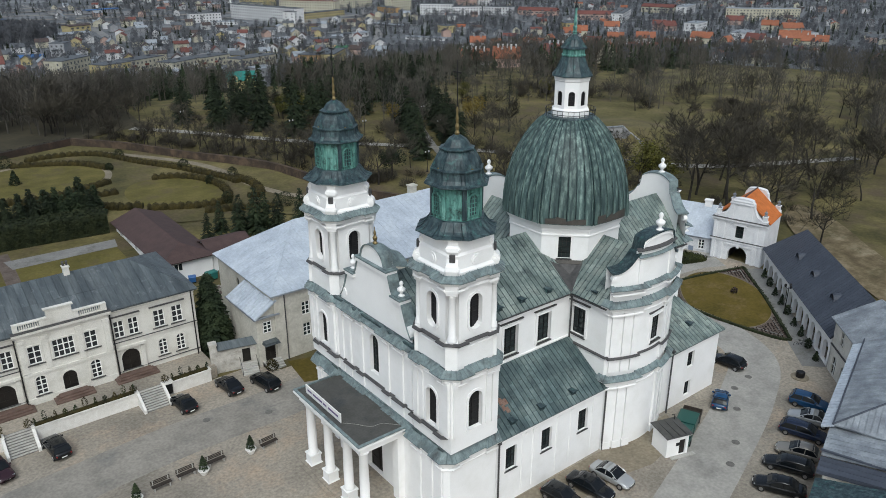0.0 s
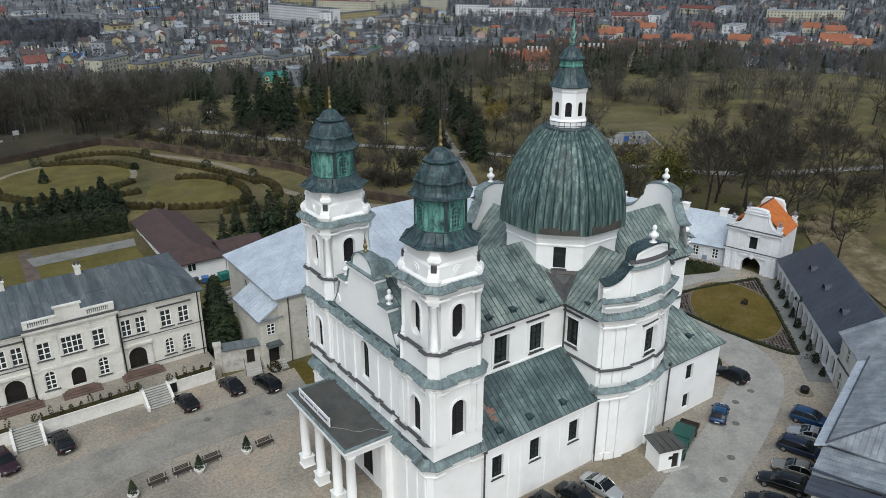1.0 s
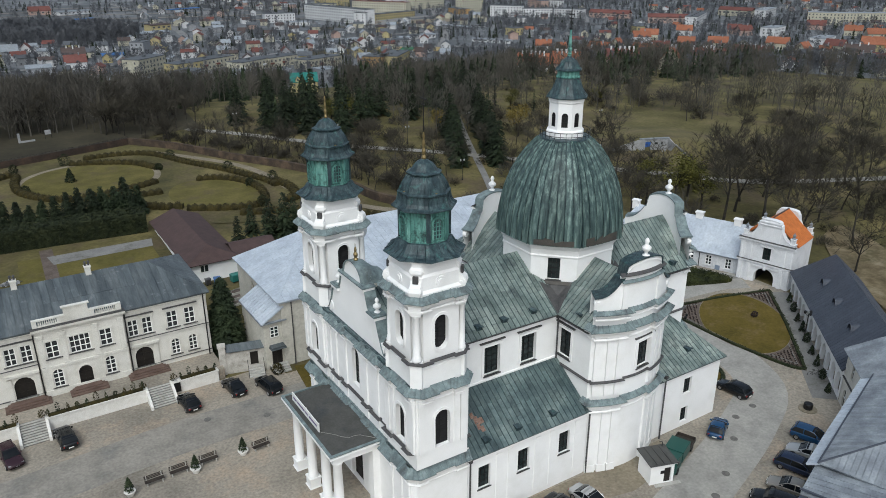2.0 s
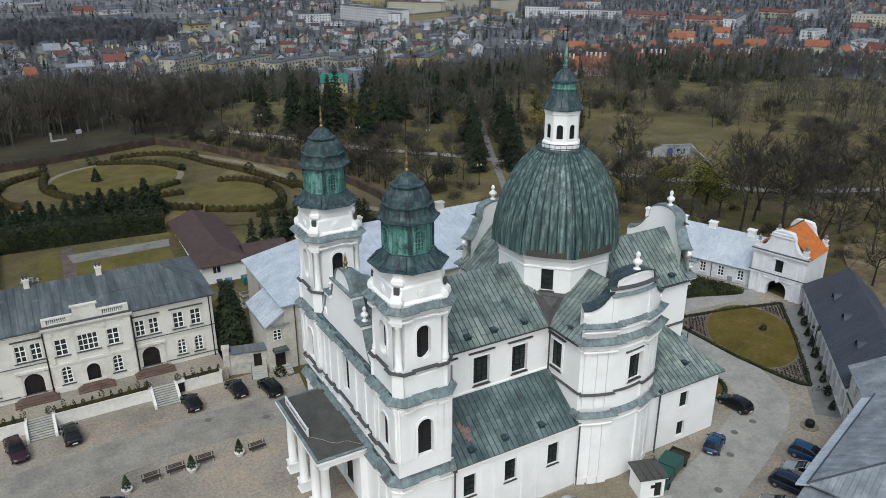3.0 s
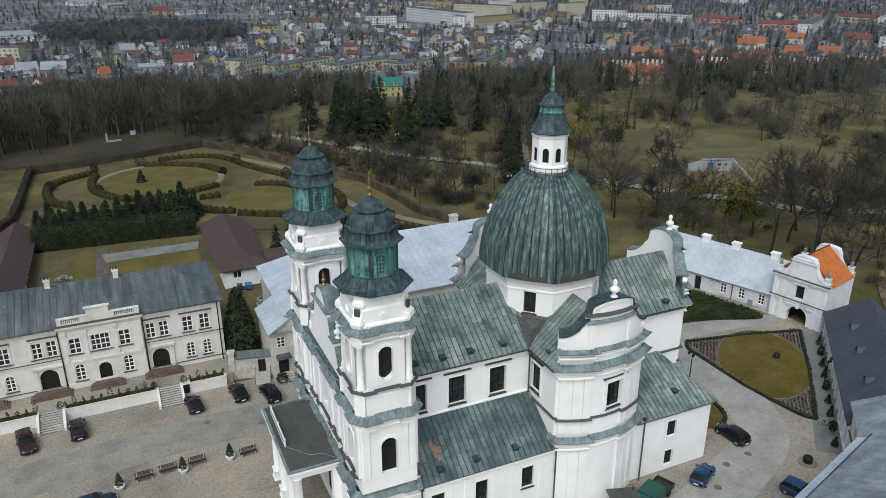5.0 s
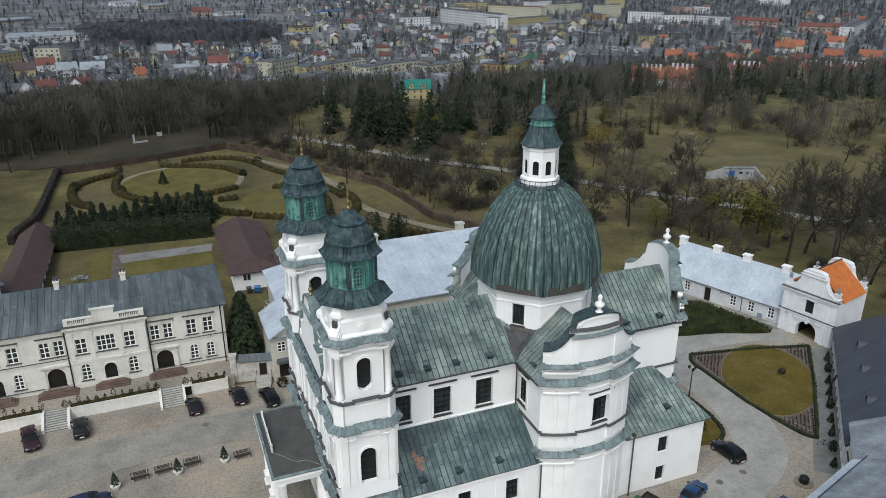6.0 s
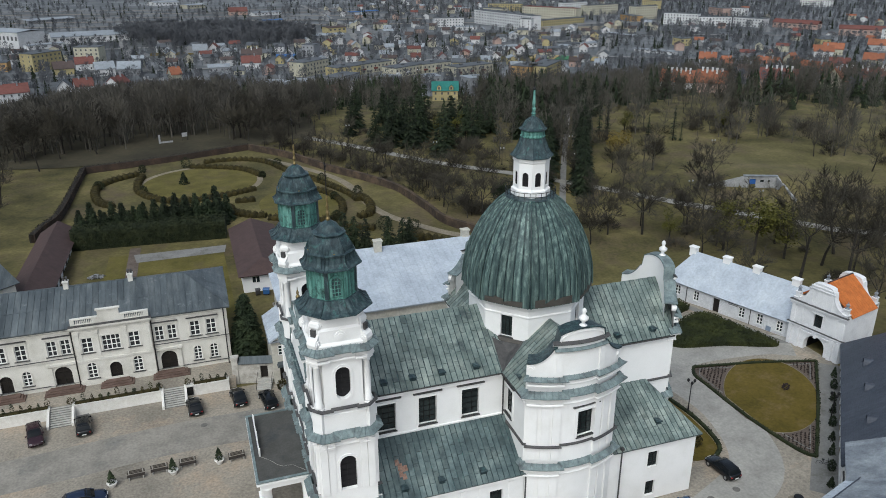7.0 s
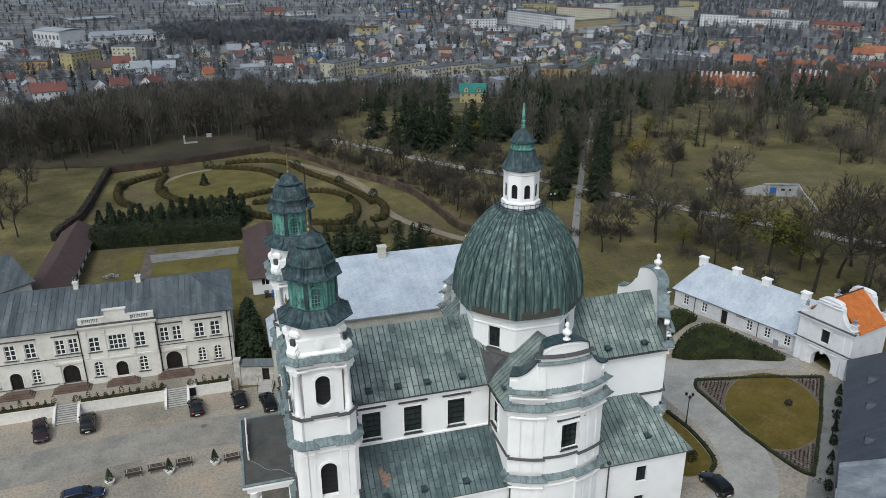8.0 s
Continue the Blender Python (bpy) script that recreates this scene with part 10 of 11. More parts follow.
def flat_block(x, y, rz, L, D, floors, wm, label="long flat-roofed apartment block", bay=3.2, roof=2, balcony=False, name="apartment_block"):
    H = floors * 2.85 + 0.8
    t = thing(name, x, y, ground_z(x, y), rz, label, "apartment block", "apartment blocks")
    bm = bmesh.new()
    box(bm, -L / 2, L / 2, -D / 2, D / 2, -2, H)
    part("wall", bm, FW[wm], t)
    bm = bmesh.new()
    box(bm, -L / 2 - 0.2, L / 2 + 0.2, -D / 2 - 0.2, D / 2 + 0.2, H, H + 0.35)
    for i in range(max(1, int(L / 14))):
        u = -L / 2 + L * (i + 0.5) / max(1, int(L / 14))
        box(bm, u - 1, u + 1, -0.8, 0.8, H + 0.35, H + 1.3)
    part("roof", bm, FR[roof], t)
    bm = bmesh.new()
    n = max(1, int(L / bay))
    for fl in range(floors):
        z = 1.1 + 2.85 * fl
        for i in range(n):
            u = -L / 2 + L * (i + 0.5) / n
            box(bm, u - 0.6, u + 0.6, -D / 2 - 0.04, -D / 2 + 0.04, z, z + 1.3)
        for u in (-D / 4, D / 4):
            box(bm, -L / 2 - 0.04, -L / 2 + 0.04, u - 0.5, u + 0.5, z, z + 1.3)
    p = part("glazing", bm, WINDARK, t)
    p["kind"] = "stuff"
    if balcony:
        bm = bmesh.new()
        for fl in range(1, floors):
            for i in range(0, n, 3):
                u = -L / 2 + L * (i + 0.5) / n
                box(bm, u - 1.3, u + 1.3, -D / 2 - 1.1, -D / 2 - 0.02, 2.85 * fl - 0.1, 2.85 * fl + 0.95)
        if bm.verts:
            p = part("balcony", bm, FW[0] if balcony == 1 else FR[1], t)
            p["kind"] = "stuff"
    reserve(x, y, L * 0.55)
    MARKS.append((x, y, L * 0.5))
    return t


def hall(x, y, rz, L, D, H, wm, rm, label):
    t = thing("hall", x, y, ground_z(x, y), rz, label, "hall")
    bm = bmesh.new()
    box(bm, -L / 2, L / 2, -D / 2, D / 2, -2, H)
    part("wall", bm, FW[wm], t)
    bm = bmesh.new()
    k = 0.3 if rm < 2 else 0.06
    slab(bm, [(-L / 2 - 0.5, -D / 2 - 0.5, H), (L / 2 + 0.5, -D / 2 - 0.5, H), (L / 2 + 0.5, 0, H + D * k), (-L / 2 - 0.5, 0, H + D * k)], 0.4)
    slab(bm, [(L / 2 + 0.5, D / 2 + 0.5, H), (-L / 2 - 0.5, D / 2 + 0.5, H), (-L / 2 - 0.5, 0, H + D * k), (L / 2 + 0.5, 0, H + D * k)], 0.4)
    part("roof", bm, FR[rm], t)
    bm = bmesh.new()
    n = max(1, int(L / 5))
    for i in range(n):
        u = -L / 2 + L * (i + 0.5) / n
        box(bm, u - 1.2, u + 1.2, -D / 2 - 0.05, -D / 2 + 0.05, H * 0.5, H * 0.75)
    p = part("glazing", bm, WINDARK, t)
    p["kind"] = "stuff"
    reserve(x, y, L * 0.5)
    MARKS.append((x, y, L * 0.5))


flat_block(-97, 582, -1, 18, 12, 2, 4, label="ochre apartment block with rows of windows")
flat_block(-67, 580, 48, 24, 12, 4, 3, label="yellow apartment block with rows of windows")
flat_block(-38, 605, -18, 18, 12, 4, 1, label="cream apartment block with rows of windows")
flat_block(105, 495, 41, 26, 12, 3, 1, label="cream apartment block with rows of windows")
flat_block(125, 481, 25, 20, 12, 2, 3, label="yellow apartment block with rows of windows")
flat_block(147, 494, 29, 28, 12, 2, 1, balcony=2, label="cream apartment block with rows of windows")
flat_block(162, 469, 31, 26, 12, 2, 1, balcony=1, label="cream apartment block with rows of windows")
flat_block(185, 478, 21, 24, 12, 2, 1, balcony=2, label="cream apartment block with rows of windows")
flat_block(205, 458, 20, 31, 12, 2, 1, balcony=2, label="long cream apartment block with rows of windows")
flat_block(229, 424, -47, 13, 12, 3, 4, label="ochre apartment block with rows of windows")
flat_block(245, 428, 46, 32, 12, 3, 3, label="long yellow apartment block with rows of windows")
flat_block(88, 445, 35, 23, 12, 1, 2, roof=4, label="grey apartment block with rows of windows")
flat_block(116, 443, 46, 23, 12, 2, 2, label="grey apartment block with rows of windows")
flat_block(137, 422, 51, 27, 12, 2, 2, roof=4, label="grey apartment block with rows of windows")
flat_block(189, 409, 11, 12, 12, 2, 2, roof=4, label="grey apartment block with rows of windows")
flat_block(171, 441, 4, 12, 12, 1, 2, roof=4, label="grey apartment block with rows of windows")
flat_block(362, 763, -79, 110, 12, 5, 0, label="long white apartment block with rows of windows")
flat_block(368, 716, 48, 25, 12, 4, 0, label="white apartment block with rows of windows")
flat_block(305, 789, -7, 32, 12, 3, 0, label="long white apartment block with rows of windows")
flat_block(308, 745, -18, 24, 12, 1, 0, roof=4, label="white apartment block with rows of windows")
flat_block(410, 908, -55, 30, 12, 3, 1, label="long cream apartment block with rows of windows")
flat_block(459, 989, -32, 47, 12, 3, 3, label="long yellow apartment block with rows of windows")
flat_block(444, 819, -58, 73, 12, 5, 1, roof=1, label="long cream apartment block with rows of windows")
flat_block(428, 764, 19, 66, 12, 2, 3, label="long yellow apartment block with rows of windows")
flat_block(542, 877, 12, 52, 12, 4, 1, label="long cream apartment block with rows of windows")
flat_block(534, 935, 12, 39, 12, 4, 0, label="long white apartment block with rows of windows")
flat_block(528, 779, -92, 31, 12, 2, 4, label="long ochre apartment block with rows of windows")
flat_block(555, 797, 9, 34, 12, 5, 1, label="long cream apartment block with rows of windows")
flat_block(554, 718, -51, 37, 12, 4, 0, label="long white apartment block with rows of windows")
flat_block(580, 696, -29, 34, 12, 3, 0, label="long white apartment block with rows of windows")
flat_block(606, 669, -65, 34, 12, 3, 0, label="long white apartment block with rows of windows")
flat_block(677, 812, -98, 35, 12, 3, 5, label="long pink apartment block with rows of windows")
flat_block(694, 800, -63, 24, 12, 3, 0, label="white apartment block with rows of windows")
flat_block(908, 893, -52, 43, 12, 3, 0, label="long white apartment block with rows of windows")
flat_block(657, 934, -75, 25, 12, 4, 3, label="yellow apartment block with rows of windows")
flat_block(434, 548, 2, 11, 12, 2, 3, label="yellow apartment block with rows of windows")
flat_block(539, 500, -18, 8, 12, 2, 3, label="yellow apartment block with rows of windows")
flat_block(122, 588, -36, 10, 12, 3, 2, label="grey apartment block with rows of windows")
hall(-107, 742, -45, 36, 26, 13.9, 0, 4, "white factory hall with a pale metal roof")
hall(-50, 775, 10, 72, 40, 6.5, 0, 4, "large white factory hall with a pale metal roof")
hall(-48, 779, 39, 35, 22, 6.6, 0, 4, "white factory hall with a flat pale roof")
hall(-85, 720, 28, 29, 10, 4.2, 0, 4, "low white store hall beside the factory")
hall(-121, 1014, 36, 57, 24, 3.9, 2, 4, "long grey depot hall with a pale roof")
hall(9, 1286, 23, 39, 30, 5.8, 0, 4, "bright white industrial hall with a pale roof")
hall(50, 1199, 34, 30, 20, 5.5, 1, 4, "cream industrial hall with a pale roof")
hall(102, 1042, 3, 23, 16, 5.2, 5, 1, "low hall with a red-brown roof")
hall(136, 1027, 24, 41, 14, 4.3, 0, 4, "long white depot hall with a pale roof")
hall(130, 916, 21, 24, 10, 3.0, 2, 5, "low workshop with a blue roof")
hall(258, 993, 22, 44, 8, 4.3, 2, 5, "long low hall with a blue and white front")
hall(175, 766, 16, 20, 14, 6.0, 3, 3, "lime-yellow commercial hall with a brown roof")
hall(159, 725, 11, 31, 16, 3.1, 2, 4, "low grey hall with a pale roof")
hall(277, 576, 11, 31, 9, 3.0, 0, 4, "long low white store building")
hall(307, 542, -18, 24, 12, 4.7, 2, 2, "low blue-grey school hall")
hall(329, 563, -18, 9, 10, 3.4, 0, 4, "small white school building")
hall(339, 568, 28, 16, 9, 3.7, 0, 2, "small white school building")
hall(353, 567, 14, 15, 9, 4.0, 0, 4, "small white school building")
hall(425, 626, -79, 39, 6, 3.1, 2, 4, "long row of grey garages")
hall(383, 511, -62, 35, 6, 3.0, 0, 4, "long low white garages")
hall(101, 579, -5, 14, 14, 3.0, 2, 5, "low hall with a bright blue roof")
hall(-141, 716, -18, 13, 16, 10.2, 0, 2, "white workshop with a flat roof")
hall(-67, 421, 35, 12, 3, 3.0, 0, 4, "low white shed roof")
landmark(-65, 451, 12, 17.3, 11.0, 6.0, 4.0, 0, 1, 2, "white double house with a red-brown roof")
landmark(-50, 549, 13, 12.0, 9.0, 5.2, 4.0, 3, 3, 1, "yellow town house with a brown pitched roof")
landmark(-39, 570, 7, 11.6, 8.7, 5.2, 4.0, 0, 1, 1, "white town house with a red-brown pitched roof")
landmark(-24, 538, 14, 11.8, 8.8, 5.2, 4.0, 0, 4, 1, "white town house with a pale grey pitched roof")
landmark(-8, 534, -4, 14.1, 11.0, 5.2, 4.0, 2, 4, 1, "grey town house with a pale grey pitched roof")
landmark(-40, 466, 93, 9.6, 7.5, 5.2, 4.0, 0, 2, 1, "white town house with a grey pitched roof")
landmark(-30, 466, 17, 9.6, 7.5, 5.2, 4.0, 0, 1, 2, "white town house with a red-brown pitched roof")
landmark(-12, 468, 65, 12.5, 9.4, 5.2, 4.0, 0, 1, 2, "white town house with a red-brown pitched roof")
landmark(20, 496, 21, 6.2, 7.5, 5.2, 4.0, 1, 0, 1, "cream town house with a bright orange pitched roof")
landmark(75, 571, -4, 14.2, 10.6, 6.0, 4.0, 1, 3, 3, "cream town house with a brown pitched roof")
landmark(71, 535, -4, 12.5, 9.4, 5.2, 4.0, 0, 1, 1, "white town house with a red-brown pitched roof")
landmark(98, 376, 20, 9.1, 7.5, 5.2, 4.0, 0, 1, 1, "white town house with a red-brown pitched roof")
landmark(110, 387, 69, 6.2, 7.5, 5.2, 4.0, 0, 2, 1, "white town house with a grey pitched roof")
landmark(120, 393, 8, 5.1, 7.5, 5.2, 4.0, 0, 4, 1, "white town house with a pale grey pitched roof")
landmark(51, 629, 78, 8.8, 7.5, 5.2, 4.0, 0, 1, 1, "white town house with a red-brown pitched roof")
landmark(40, 622, -1, 10.6, 7.9, 5.2, 4.0, 2, 4, 1, "grey town house with a pale grey pitched roof")
landmark(49, 532, -2, 14.1, 10.5, 3.5, 1.5, 2, 4, 1, "grey town house with a pale grey pitched roof")
landmark(70, 456, 0, 8.6, 7.5, 3.0, 1.2, 2, 4, 1, "grey town house with a pale grey pitched roof")
landmark(79, 453, -1, 5.7, 7.5, 3.0, 1.5, 0, 4, 1, "white town house with a pale grey pitched roof")
landmark(153, 357, -18, 13.1, 9.0, 6.2, 3.6, 3, 6, 0, "yellow house with a teal roof and dormers", dormers=2)
landmark(246, 289, -41, 14.7, 9.0, 5.0, 4.5, 0, 0, 6, "white terrace with an orange roof and tall white chimneys")
landmark(246, 265, -48, 12.3, 9.0, 5.0, 4.5, 5, 0, 5, "pink terrace with an orange roof and tall white chimneys")
landmark(380, 442, -37, 11.3, 8.5, 5.2, 4.0, 0, 0, 2, "white town house with a bright orange pitched roof")
landmark(375, 416, -19, 5.9, 7.5, 5.2, 4.0, 5, 0, 1, "pink town house with a bright orange pitched roof")
landmark(311, 320, -10, 9.9, 7.5, 5.2, 4.0, 5, 3, 1, "pink town house with a brown pitched roof")
landmark(389, 392, -66, 13.9, 10.4, 5.2, 4.0, 0, 0, 2, "white town house with a bright orange pitched roof")
landmark(285, 268, -42, 15.5, 10.0, 5.2, 4.0, 5, 1, 6, "pink house with a red-brown roof and white dormers")
landmark(428, 414, 27, 9.7, 7.5, 5.2, 4.0, 1, 0, 1, "cream town house with a bright orange pitched roof")
landmark(350, 312, -74, 16.6, 11.0, 5.2, 5.0, 1, 0, 2, "cream town house with a bright orange pitched roof")
landmark(298, 248, 34, 7.4, 10.0, 5.2, 6.0, 1, 0, 2, "cream town house with a bright orange pitched roof")
landmark(488, 447, -35, 13.7, 10.3, 5.2, 4.0, 0, 0, 1, "white town house with a bright orange pitched roof")
landmark(425, 369, -46, 11.7, 8.7, 5.2, 4.0, 5, 1, 1, "pink town house with a red-brown pitched roof")
landmark(298, 383, -34, 12.3, 9.3, 3.0, 1.0, 1, 4, 1, "cream town house with a pale grey pitched roof")
landmark(344, 281, -50, 16.7, 10.0, 5.2, 4.0, 5, 1, 6, "pink house with a red-brown roof and white chimneys")
landmark(366, 278, -72, 14.5, 10.0, 5.2, 4.0, 1, 1, 6, "cream house with a red-brown roof and white chimneys")
landmark(392, 271, -63, 20.7, 11.0, 6.0, 5.0, 3, 1, 6, "long yellow house with a red roof and white dormers")
landmark(511, 316, 12, 12.6, 9.0, 5.2, 5.0, 1, 0, 1, "cream town house with a bright orange pitched roof")
landmark(540, 356, -66, 15.5, 11.0, 5.2, 4.0, 1, 0, 1, "cream town house with a bright orange pitched roof")
landmark(504, 383, -52, 14.3, 10.7, 5.2, 4.0, 1, 0, 1, "cream town house with a bright orange pitched roof")
landmark(604, 445, -53, 11.3, 8.5, 5.2, 4.0, 5, 1, 1, "pink town house with a red-brown pitched roof")
landmark(603, 434, -24, 12.3, 9.2, 5.2, 4.0, 5, 1, 1, "pink town house with a red-brown pitched roof")
landmark(562, 323, -80, 13.6, 10.2, 5.2, 4.0, 1, 1, 1, "cream town house with a red-brown pitched roof")
landmark(541, 293, -61, 18.5, 11.0, 5.2, 4.0, 5, 3, 3, "pink town house with a brown pitched roof")
landmark(588, 306, -62, 21.9, 11.0, 6.0, 5.0, 3, 0, 2, "yellow town house with a bright orange pitched roof")
landmark(585, 288, -63, 18.6, 11.0, 5.2, 4.0, 1, 0, 3, "cream town house with a bright orange pitched roof")
landmark(682, 380, -60, 14.1, 10.5, 5.2, 4.0, 1, 0, 1, "cream town house with a bright orange pitched roof")
landmark(671, 353, -42, 17.1, 11.0, 5.2, 4.0, 1, 0, 1, "cream town house with a bright orange pitched roof")
landmark(703, 429, -58, 16.1, 11.0, 5.2, 4.0, 5, 1, 1, "pink town house with a red-brown pitched roof")
landmark(482, 395, -50, 12.2, 9.1, 5.2, 4.0, 1, 0, 1, "cream town house with a bright orange pitched roof")
landmark(507, 456, -47, 14.3, 10.8, 5.2, 4.0, 1, 0, 1, "cream town house with a bright orange pitched roof")
landmark(560, 464, -50, 13.1, 9.8, 5.2, 4.0, 0, 0, 1, "white town house with a bright orange pitched roof")
flat_block(591, 352, 16, 30, 12, 2, 0, roof=4, label="long white apartment block with rows of windows")
flat_block(790, 547, 23, 50, 12, 3, 0, roof=4, label="long white apartment block with rows of windows")
flat_block(760, 456, -58, 33, 12, 4, 1, roof=4, label="long cream apartment block with rows of windows")
flat_block(824, 453, -35, 47, 12, 3, 1, roof=4, label="long cream apartment block with rows of windows")
flat_block(619, 316, -16, 23, 12, 2, 0, roof=4, label="white apartment block with rows of windows")
flat_block(607, 408, 15, 26, 12, 3, 0, roof=4, label="long white apartment block with rows of windows")
flat_block(662, 537, 32, 72, 12, 3, 0, label="long white apartment block with rows of windows")
hall(644, 552, -46, 50, 11, 6.5, 5, 1, "long pink house with a red-brown roof")
hall(636, 635, -66, 46, 11, 6.0, 5, 1, "long pink house with a red-brown roof")
hall(777, 575, -78, 40, 11, 7.0, 1, 1, "long cream house with a red-brown roof")
rng = random.Random(77)


def in_far_wood(x, y):
    return abs((x - 58) / 88) ** 2 + abs((y - 745 + 0.35 * (x - 58)) / 80) ** 2 < 1


def hides(x, y, reach):
    """Whether a tree at x, y would stand close before one of the larger buildings."""
    u = Vector((x - 30, y)).normalized()
    for a, c, q in MARKS:
        dx, dy = a - x, c - y
        along = dx * u.x + dy * u.y
        if -q < along < reach and abs(dx * u.y - dy * u.x) < q + 2:
            return True
    return False


count, single, far_houses = 0, 0, []
for _ in range(9000):
    if count >= 360:
        break
    b, d = rng.uniform(-19, 73), 400 + 850 * rng.random() ** 1.1
    x, y = 30 + d * math.sin(radians(b)), d * math.cos(radians(b))
    if math.hypot(x - 60, y - 60) < (345 if b < 38 else 250) or in_far_wood(x, y):
        continue
    centre, right = 2 < b < 31 and 500 < d < 830, b > 34
    if not centre and noise.noise((x / 90, y / 90, 3.3)) < (0.12 if right else 0.1):
        continue
    if b < 10 and d > 830 or 8 < b < 38 and d < 470 or 20 < b < 50 and d > 800 and rng.random() < 0.7:
        continue
    r = 10 if d < 700 else 14
    if any((x - a) ** 2 + (y - c) ** 2 < (r + q) ** 2 for a, c, q in TAKEN) or hides(x, y, 22):
        continue
    rm = rng.choice((0, 1, 3, 3, 2, 3, 2, 2) if right else (2, 3, 1, 2, 3, 4, 2, 3, 2, 4))
    wm = rng.choice((0, 2, 1, 0, 5, 2, 1) if not centre else (0, 2, 0, 1, 0, 5, 3, 1))
    size = rng.choice(((7.5, 6, 4.4, 2.2), (8, 6.5, 4.6, 2.4), (7, 6, 3.4, 2.6), (9, 7, 4.8, 2.2), (10, 7, 5.4, 1.6)))
    ang = -b + rng.choice((0, 90)) + rng.uniform(-18, 18)
    if d < 640 and single < 190:
        gable_house(x, y, ang, *size, wm, rm)
        single += 1
    else:
        far_houses.append((x, y, ang, *size, wm, rm))
    reserve(x, y, r * 0.8)
    count += 1

me = bpy.data.meshes.new("far_houses")
V, F, M = [], [], []
for x, y, ang, L, D, e, r, wm, rm in far_houses:
    m = pose(x, y, ground_z(x, y), 0, 0, ang)
    k = len(V)
    V += [m @ Vector(p) for p in ((-L / 2, -D / 2, -2), (L / 2, -D / 2, -2), (L / 2, D / 2, -2), (-L / 2, D / 2, -2), (-L / 2, -D / 2, e), (L / 2, -D / 2, e), (L / 2, D / 2, e), (-L / 2, D / 2, e), (-L / 2 - 0.4, 0, e + r), (L / 2 + 0.4, 0, e + r), (-L / 2 - 0.4, -D / 2 - 0.5, e - 0.3), (L / 2 + 0.4, -D / 2 - 0.5, e - 0.3), (L / 2 + 0.4, D / 2 + 0.5, e - 0.3), (-L / 2 - 0.4, D / 2 + 0.5, e - 0.3), (-L / 2, 0, e + r - 0.1), (L / 2, 0, e + r - 0.1))]
    for q, mi in (((0, 1, 5, 4), wm), ((1, 2, 6, 15, 5), wm), ((2, 3, 7, 6), wm), ((3, 0, 4, 14, 7), wm), ((10, 11, 9, 8), 6 + rm), ((12, 13, 8, 9), 6 + rm)):
        F.append([k + i for i in q])
        M.append(mi)
me.from_pydata(V, [], F)
for mt in FW + FR:
    me.materials.append(mt)
me.polygons.foreach_set("material_index", M)
tagged(new("far_houses", me), "distant houses of the town with pitched roofs", "houses", "", "stuff")
bm = bmesh.new()
last = None
for r in radii:
    if r < 330 or r > 4400:
        continue
    ring = []
    for i in range(spokes):
        x, y = 60 + r * math.cos(2 * math.pi * i / spokes), 60 + r * math.sin(2 * math.pi * i / spokes)
        ring.append(bm.verts.new((x, y, ground_z(x, y) + (0.4 if last else -0.2))))
    if last:
        for i in range(spokes):
            bm.faces.new((last[i], ring[i], ring[(i + 1) % spokes], last[(i + 1) % spokes]))
    last = ring
setting("ground_town", bm, TOWNSOIL, "brown-grey winter ground of the town", "ground", True)

# streets, railway land, allotments and a sports ground
TOWNROAD = material("town_road", [(0.16, 0.16, 0.158), (0.23, 0.23, 0.225)], 0.1, 0.9, bump=0.0)
for pts, w in (([(-160, 520), (0, 545), (150, 525), (250, 540), (330, 505), (520, 380)], 7), ([(-200, 660), (0, 690), (200, 640), (300, 600), (480, 620), (760, 470)], 9), ([(120, 525), (170, 640), (200, 860), (210, 1200)], 7), ([(330, 505), (420, 640), (560, 900)], 8), ([(0, 545), (-20, 700), (-40, 1000)], 7), ([(250, 600), (380, 700), (460, 760), (620, 730)], 16)):
    drape("street", strip(bend(pts), w), TOWNROAD, "grey street through the town", "street", 0.9, 30)
RAILSOIL = material("tan_railway_ballast", [(0.16, 0.145, 0.125), (0.25, 0.232, 0.205)], 0.05, 0.95, bump=0.0)
for k in range(5):
    drape("railway", strip([(-420, 985 + 66 * k), (-100, 925 + 66 * k), (260, 835 + 66 * k), (420, 800 + 80 * k)], 9 + 3 * (k % 2)), RAILSOIL, "brown ballast of the railway yard", "railway", 0.9, 40)
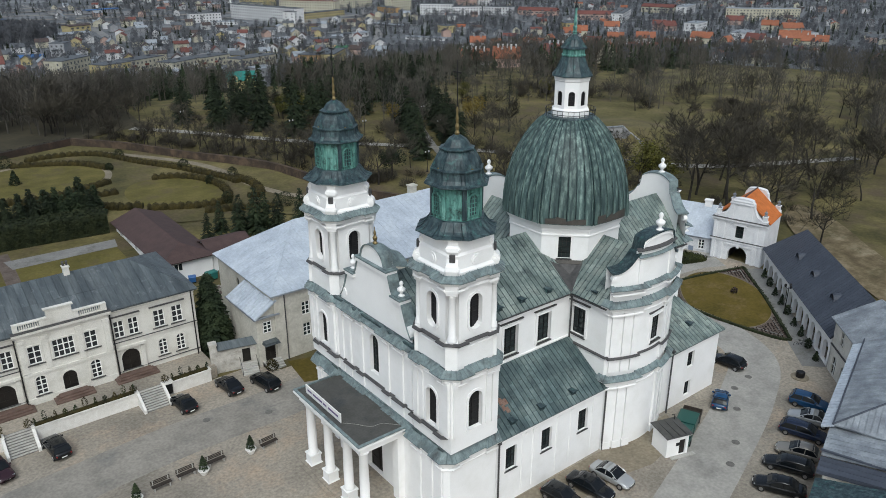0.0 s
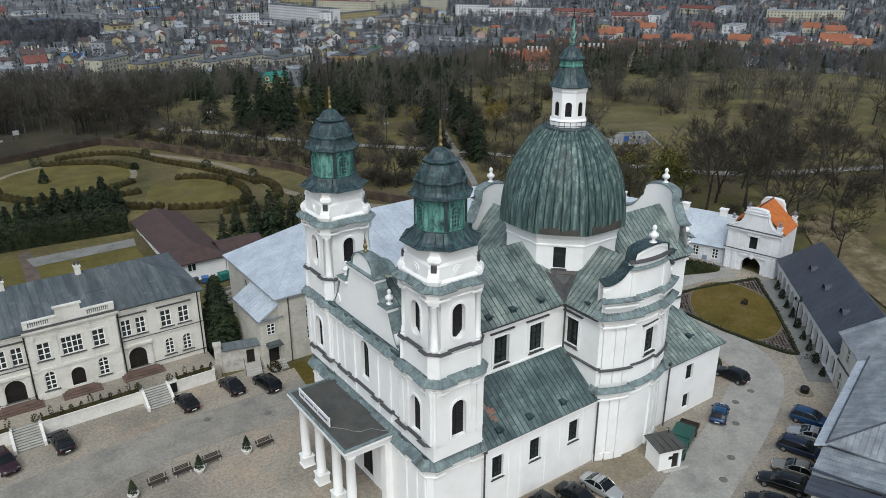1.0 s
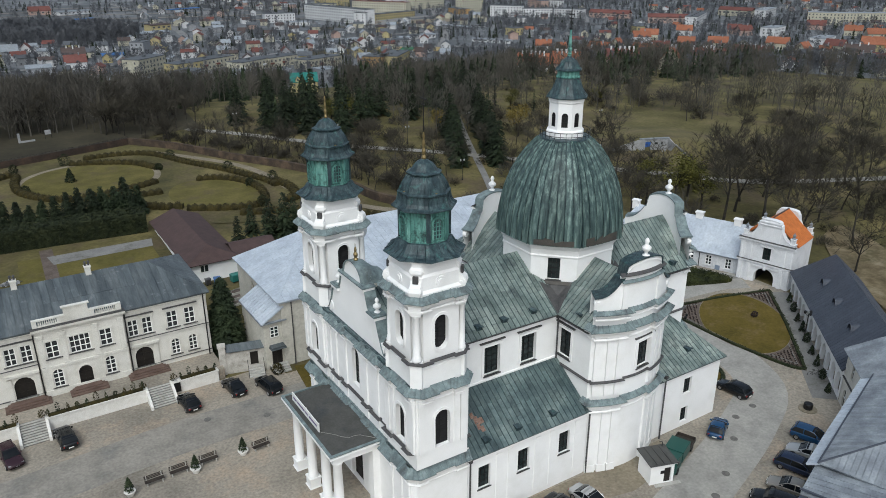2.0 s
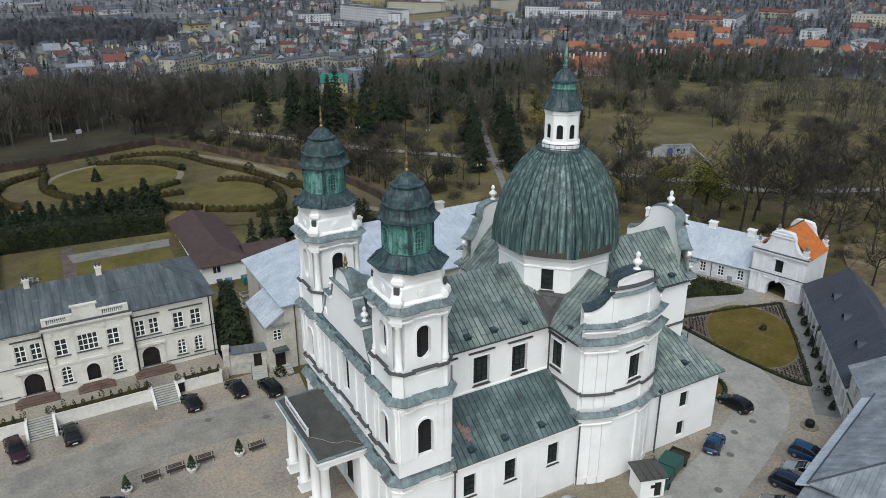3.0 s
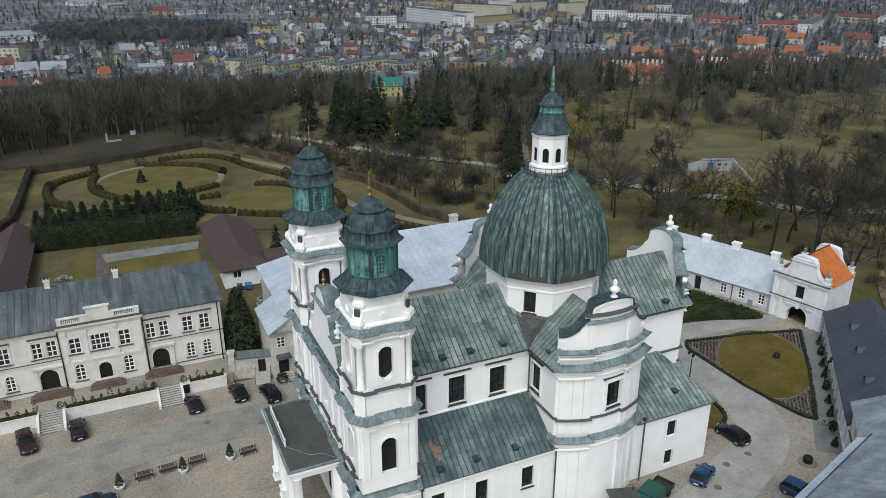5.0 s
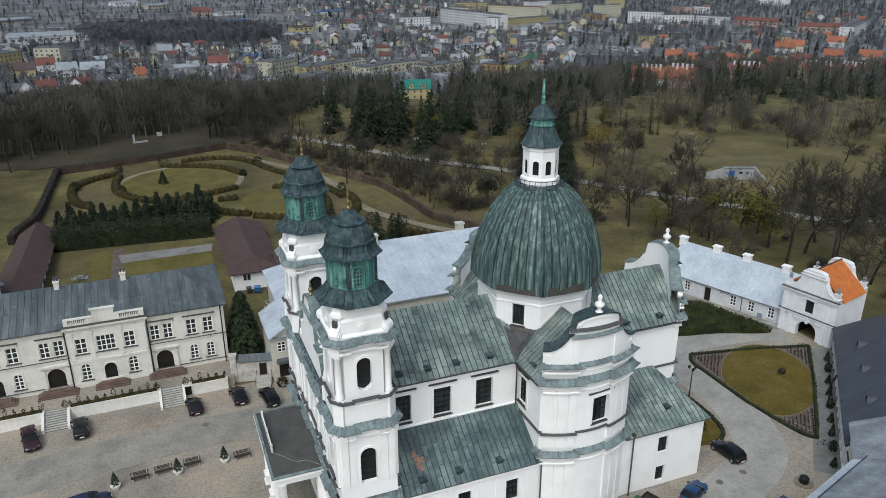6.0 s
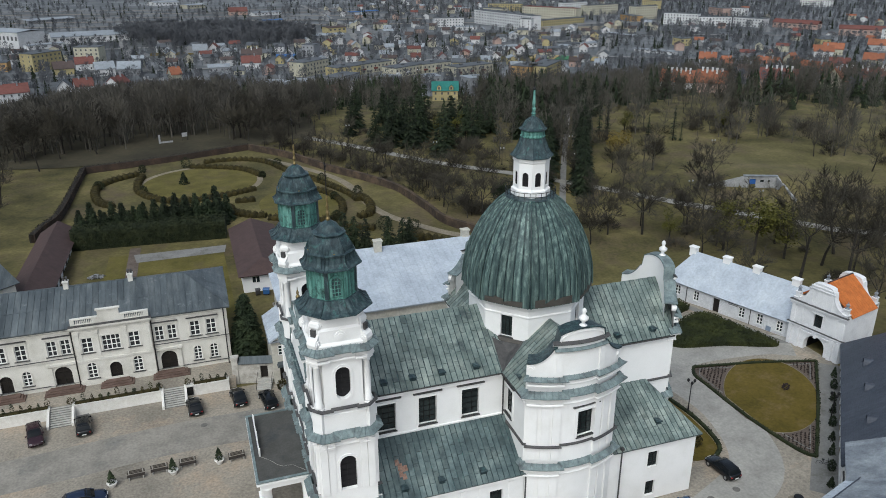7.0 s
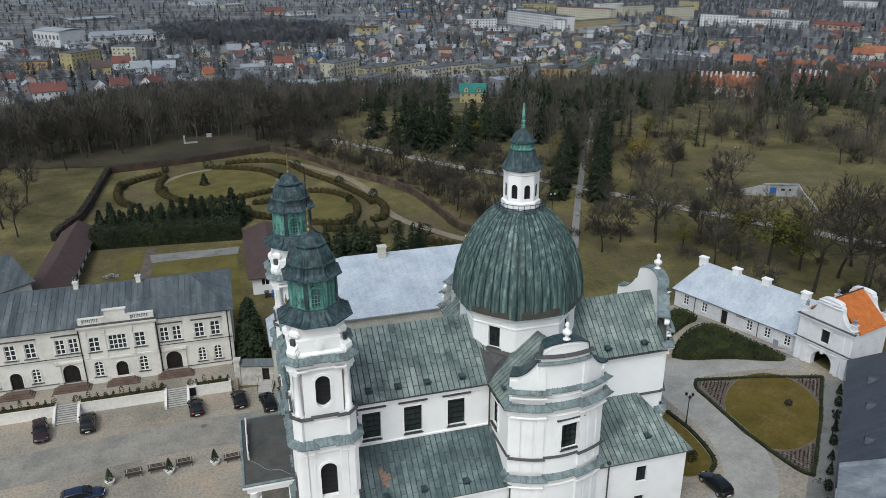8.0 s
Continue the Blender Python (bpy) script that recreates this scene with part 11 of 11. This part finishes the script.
for i, (cx, cy, L, D, mat) in enumerate(((20, 640, 60, 20, LAWN), (420, 720, 120, 40, PATHSAND), (250, 520, 60, 30, GRASS), (330, 690, 60, 30, LEAFLITTER))):
    drape("field", [(cx - L / 2, cy - D / 2), (cx + L / 2, cy - D / 2 - 0.1 * L), (cx + L / 2, cy + D / 2 - 0.1 * L), (cx - L / 2, cy + D / 2)], mat, "open plot of ground in the town", "field", 0.8, 30)
drape("field", [(250, 164), (300, 142), (330, 150), (344, 176), (300, 196), (262, 190)], MEADOW, "open pale field on the slope", "field", 0.25, 8)
court = thing("sports_court", 300, 506, ground_z(300, 506) + 0.9, -38, "sports ground with green and yellow strips", "sports court")
COURT = (plain("court_green", (0.03, 0.16, 0.07), 0.9), plain("court_ochre", (0.35, 0.27, 0.12), 0.9))
for k in range(10):
    bm = bmesh.new()
    box(bm, -25 + 5 * k, -21 + 5 * k, -11, 11, 0, 0.3)
    part("court_strip", bm, COURT[0 if k % 3 else 1], court)
spots, dark, wood_spots = [], [], []
for _ in range(26000):
    b, d = rng.uniform(-20, 74), 340 + 1150 * rng.random()
    x, y = 30 + d * math.sin(radians(b)), d * math.cos(radians(b))
    if math.hypot(x - 60, y - 60) < (330 if b < 38 else 240):
        continue
    if 245 < x < 345 and 140 < y < 200 or any((x - a) ** 2 + (y - c) ** 2 < (0.75 * q) ** 2 for a, c, q in TAKEN):
        continue
    thick = noise.noise((x / 110, y / 110, 9.1)) + (0.35 if b > 34 and d < 800 else 0)
    h = rng.uniform(5, 9.5)
    if thick < -0.5 or hides(x, y, 20) or (8 < b < 31 and 470 < d < 1000 and rng.random() < 0.35) or (b < 12 and d > 820 and rng.random() < 0.6):
        continue
    if rng.random() < 0.20 and len(dark) < 1900:
        dark.append((x, y, h, 9.0))
    elif len(spots) < 10500:
        spots.append((x, y, h, 13.0))
for _ in range(6000):
    x, y = rng.uniform(-60, 180), rng.uniform(620, 900)
    if in_far_wood(x, y) and len(wood_spots) < 1100:
        wood_spots.append((x, y, rng.uniform(9, 14), 13.0))
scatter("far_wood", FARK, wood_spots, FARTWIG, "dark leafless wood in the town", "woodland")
scatter("town_trees", FARK, spots, FARTWIG, "leafless trees between the houses, coloured blue-grey for haze", "trees")
scatter("town_conifers", CONK, dark, CONIFER, "dark conifers between the houses", "trees")

lay_sheets()
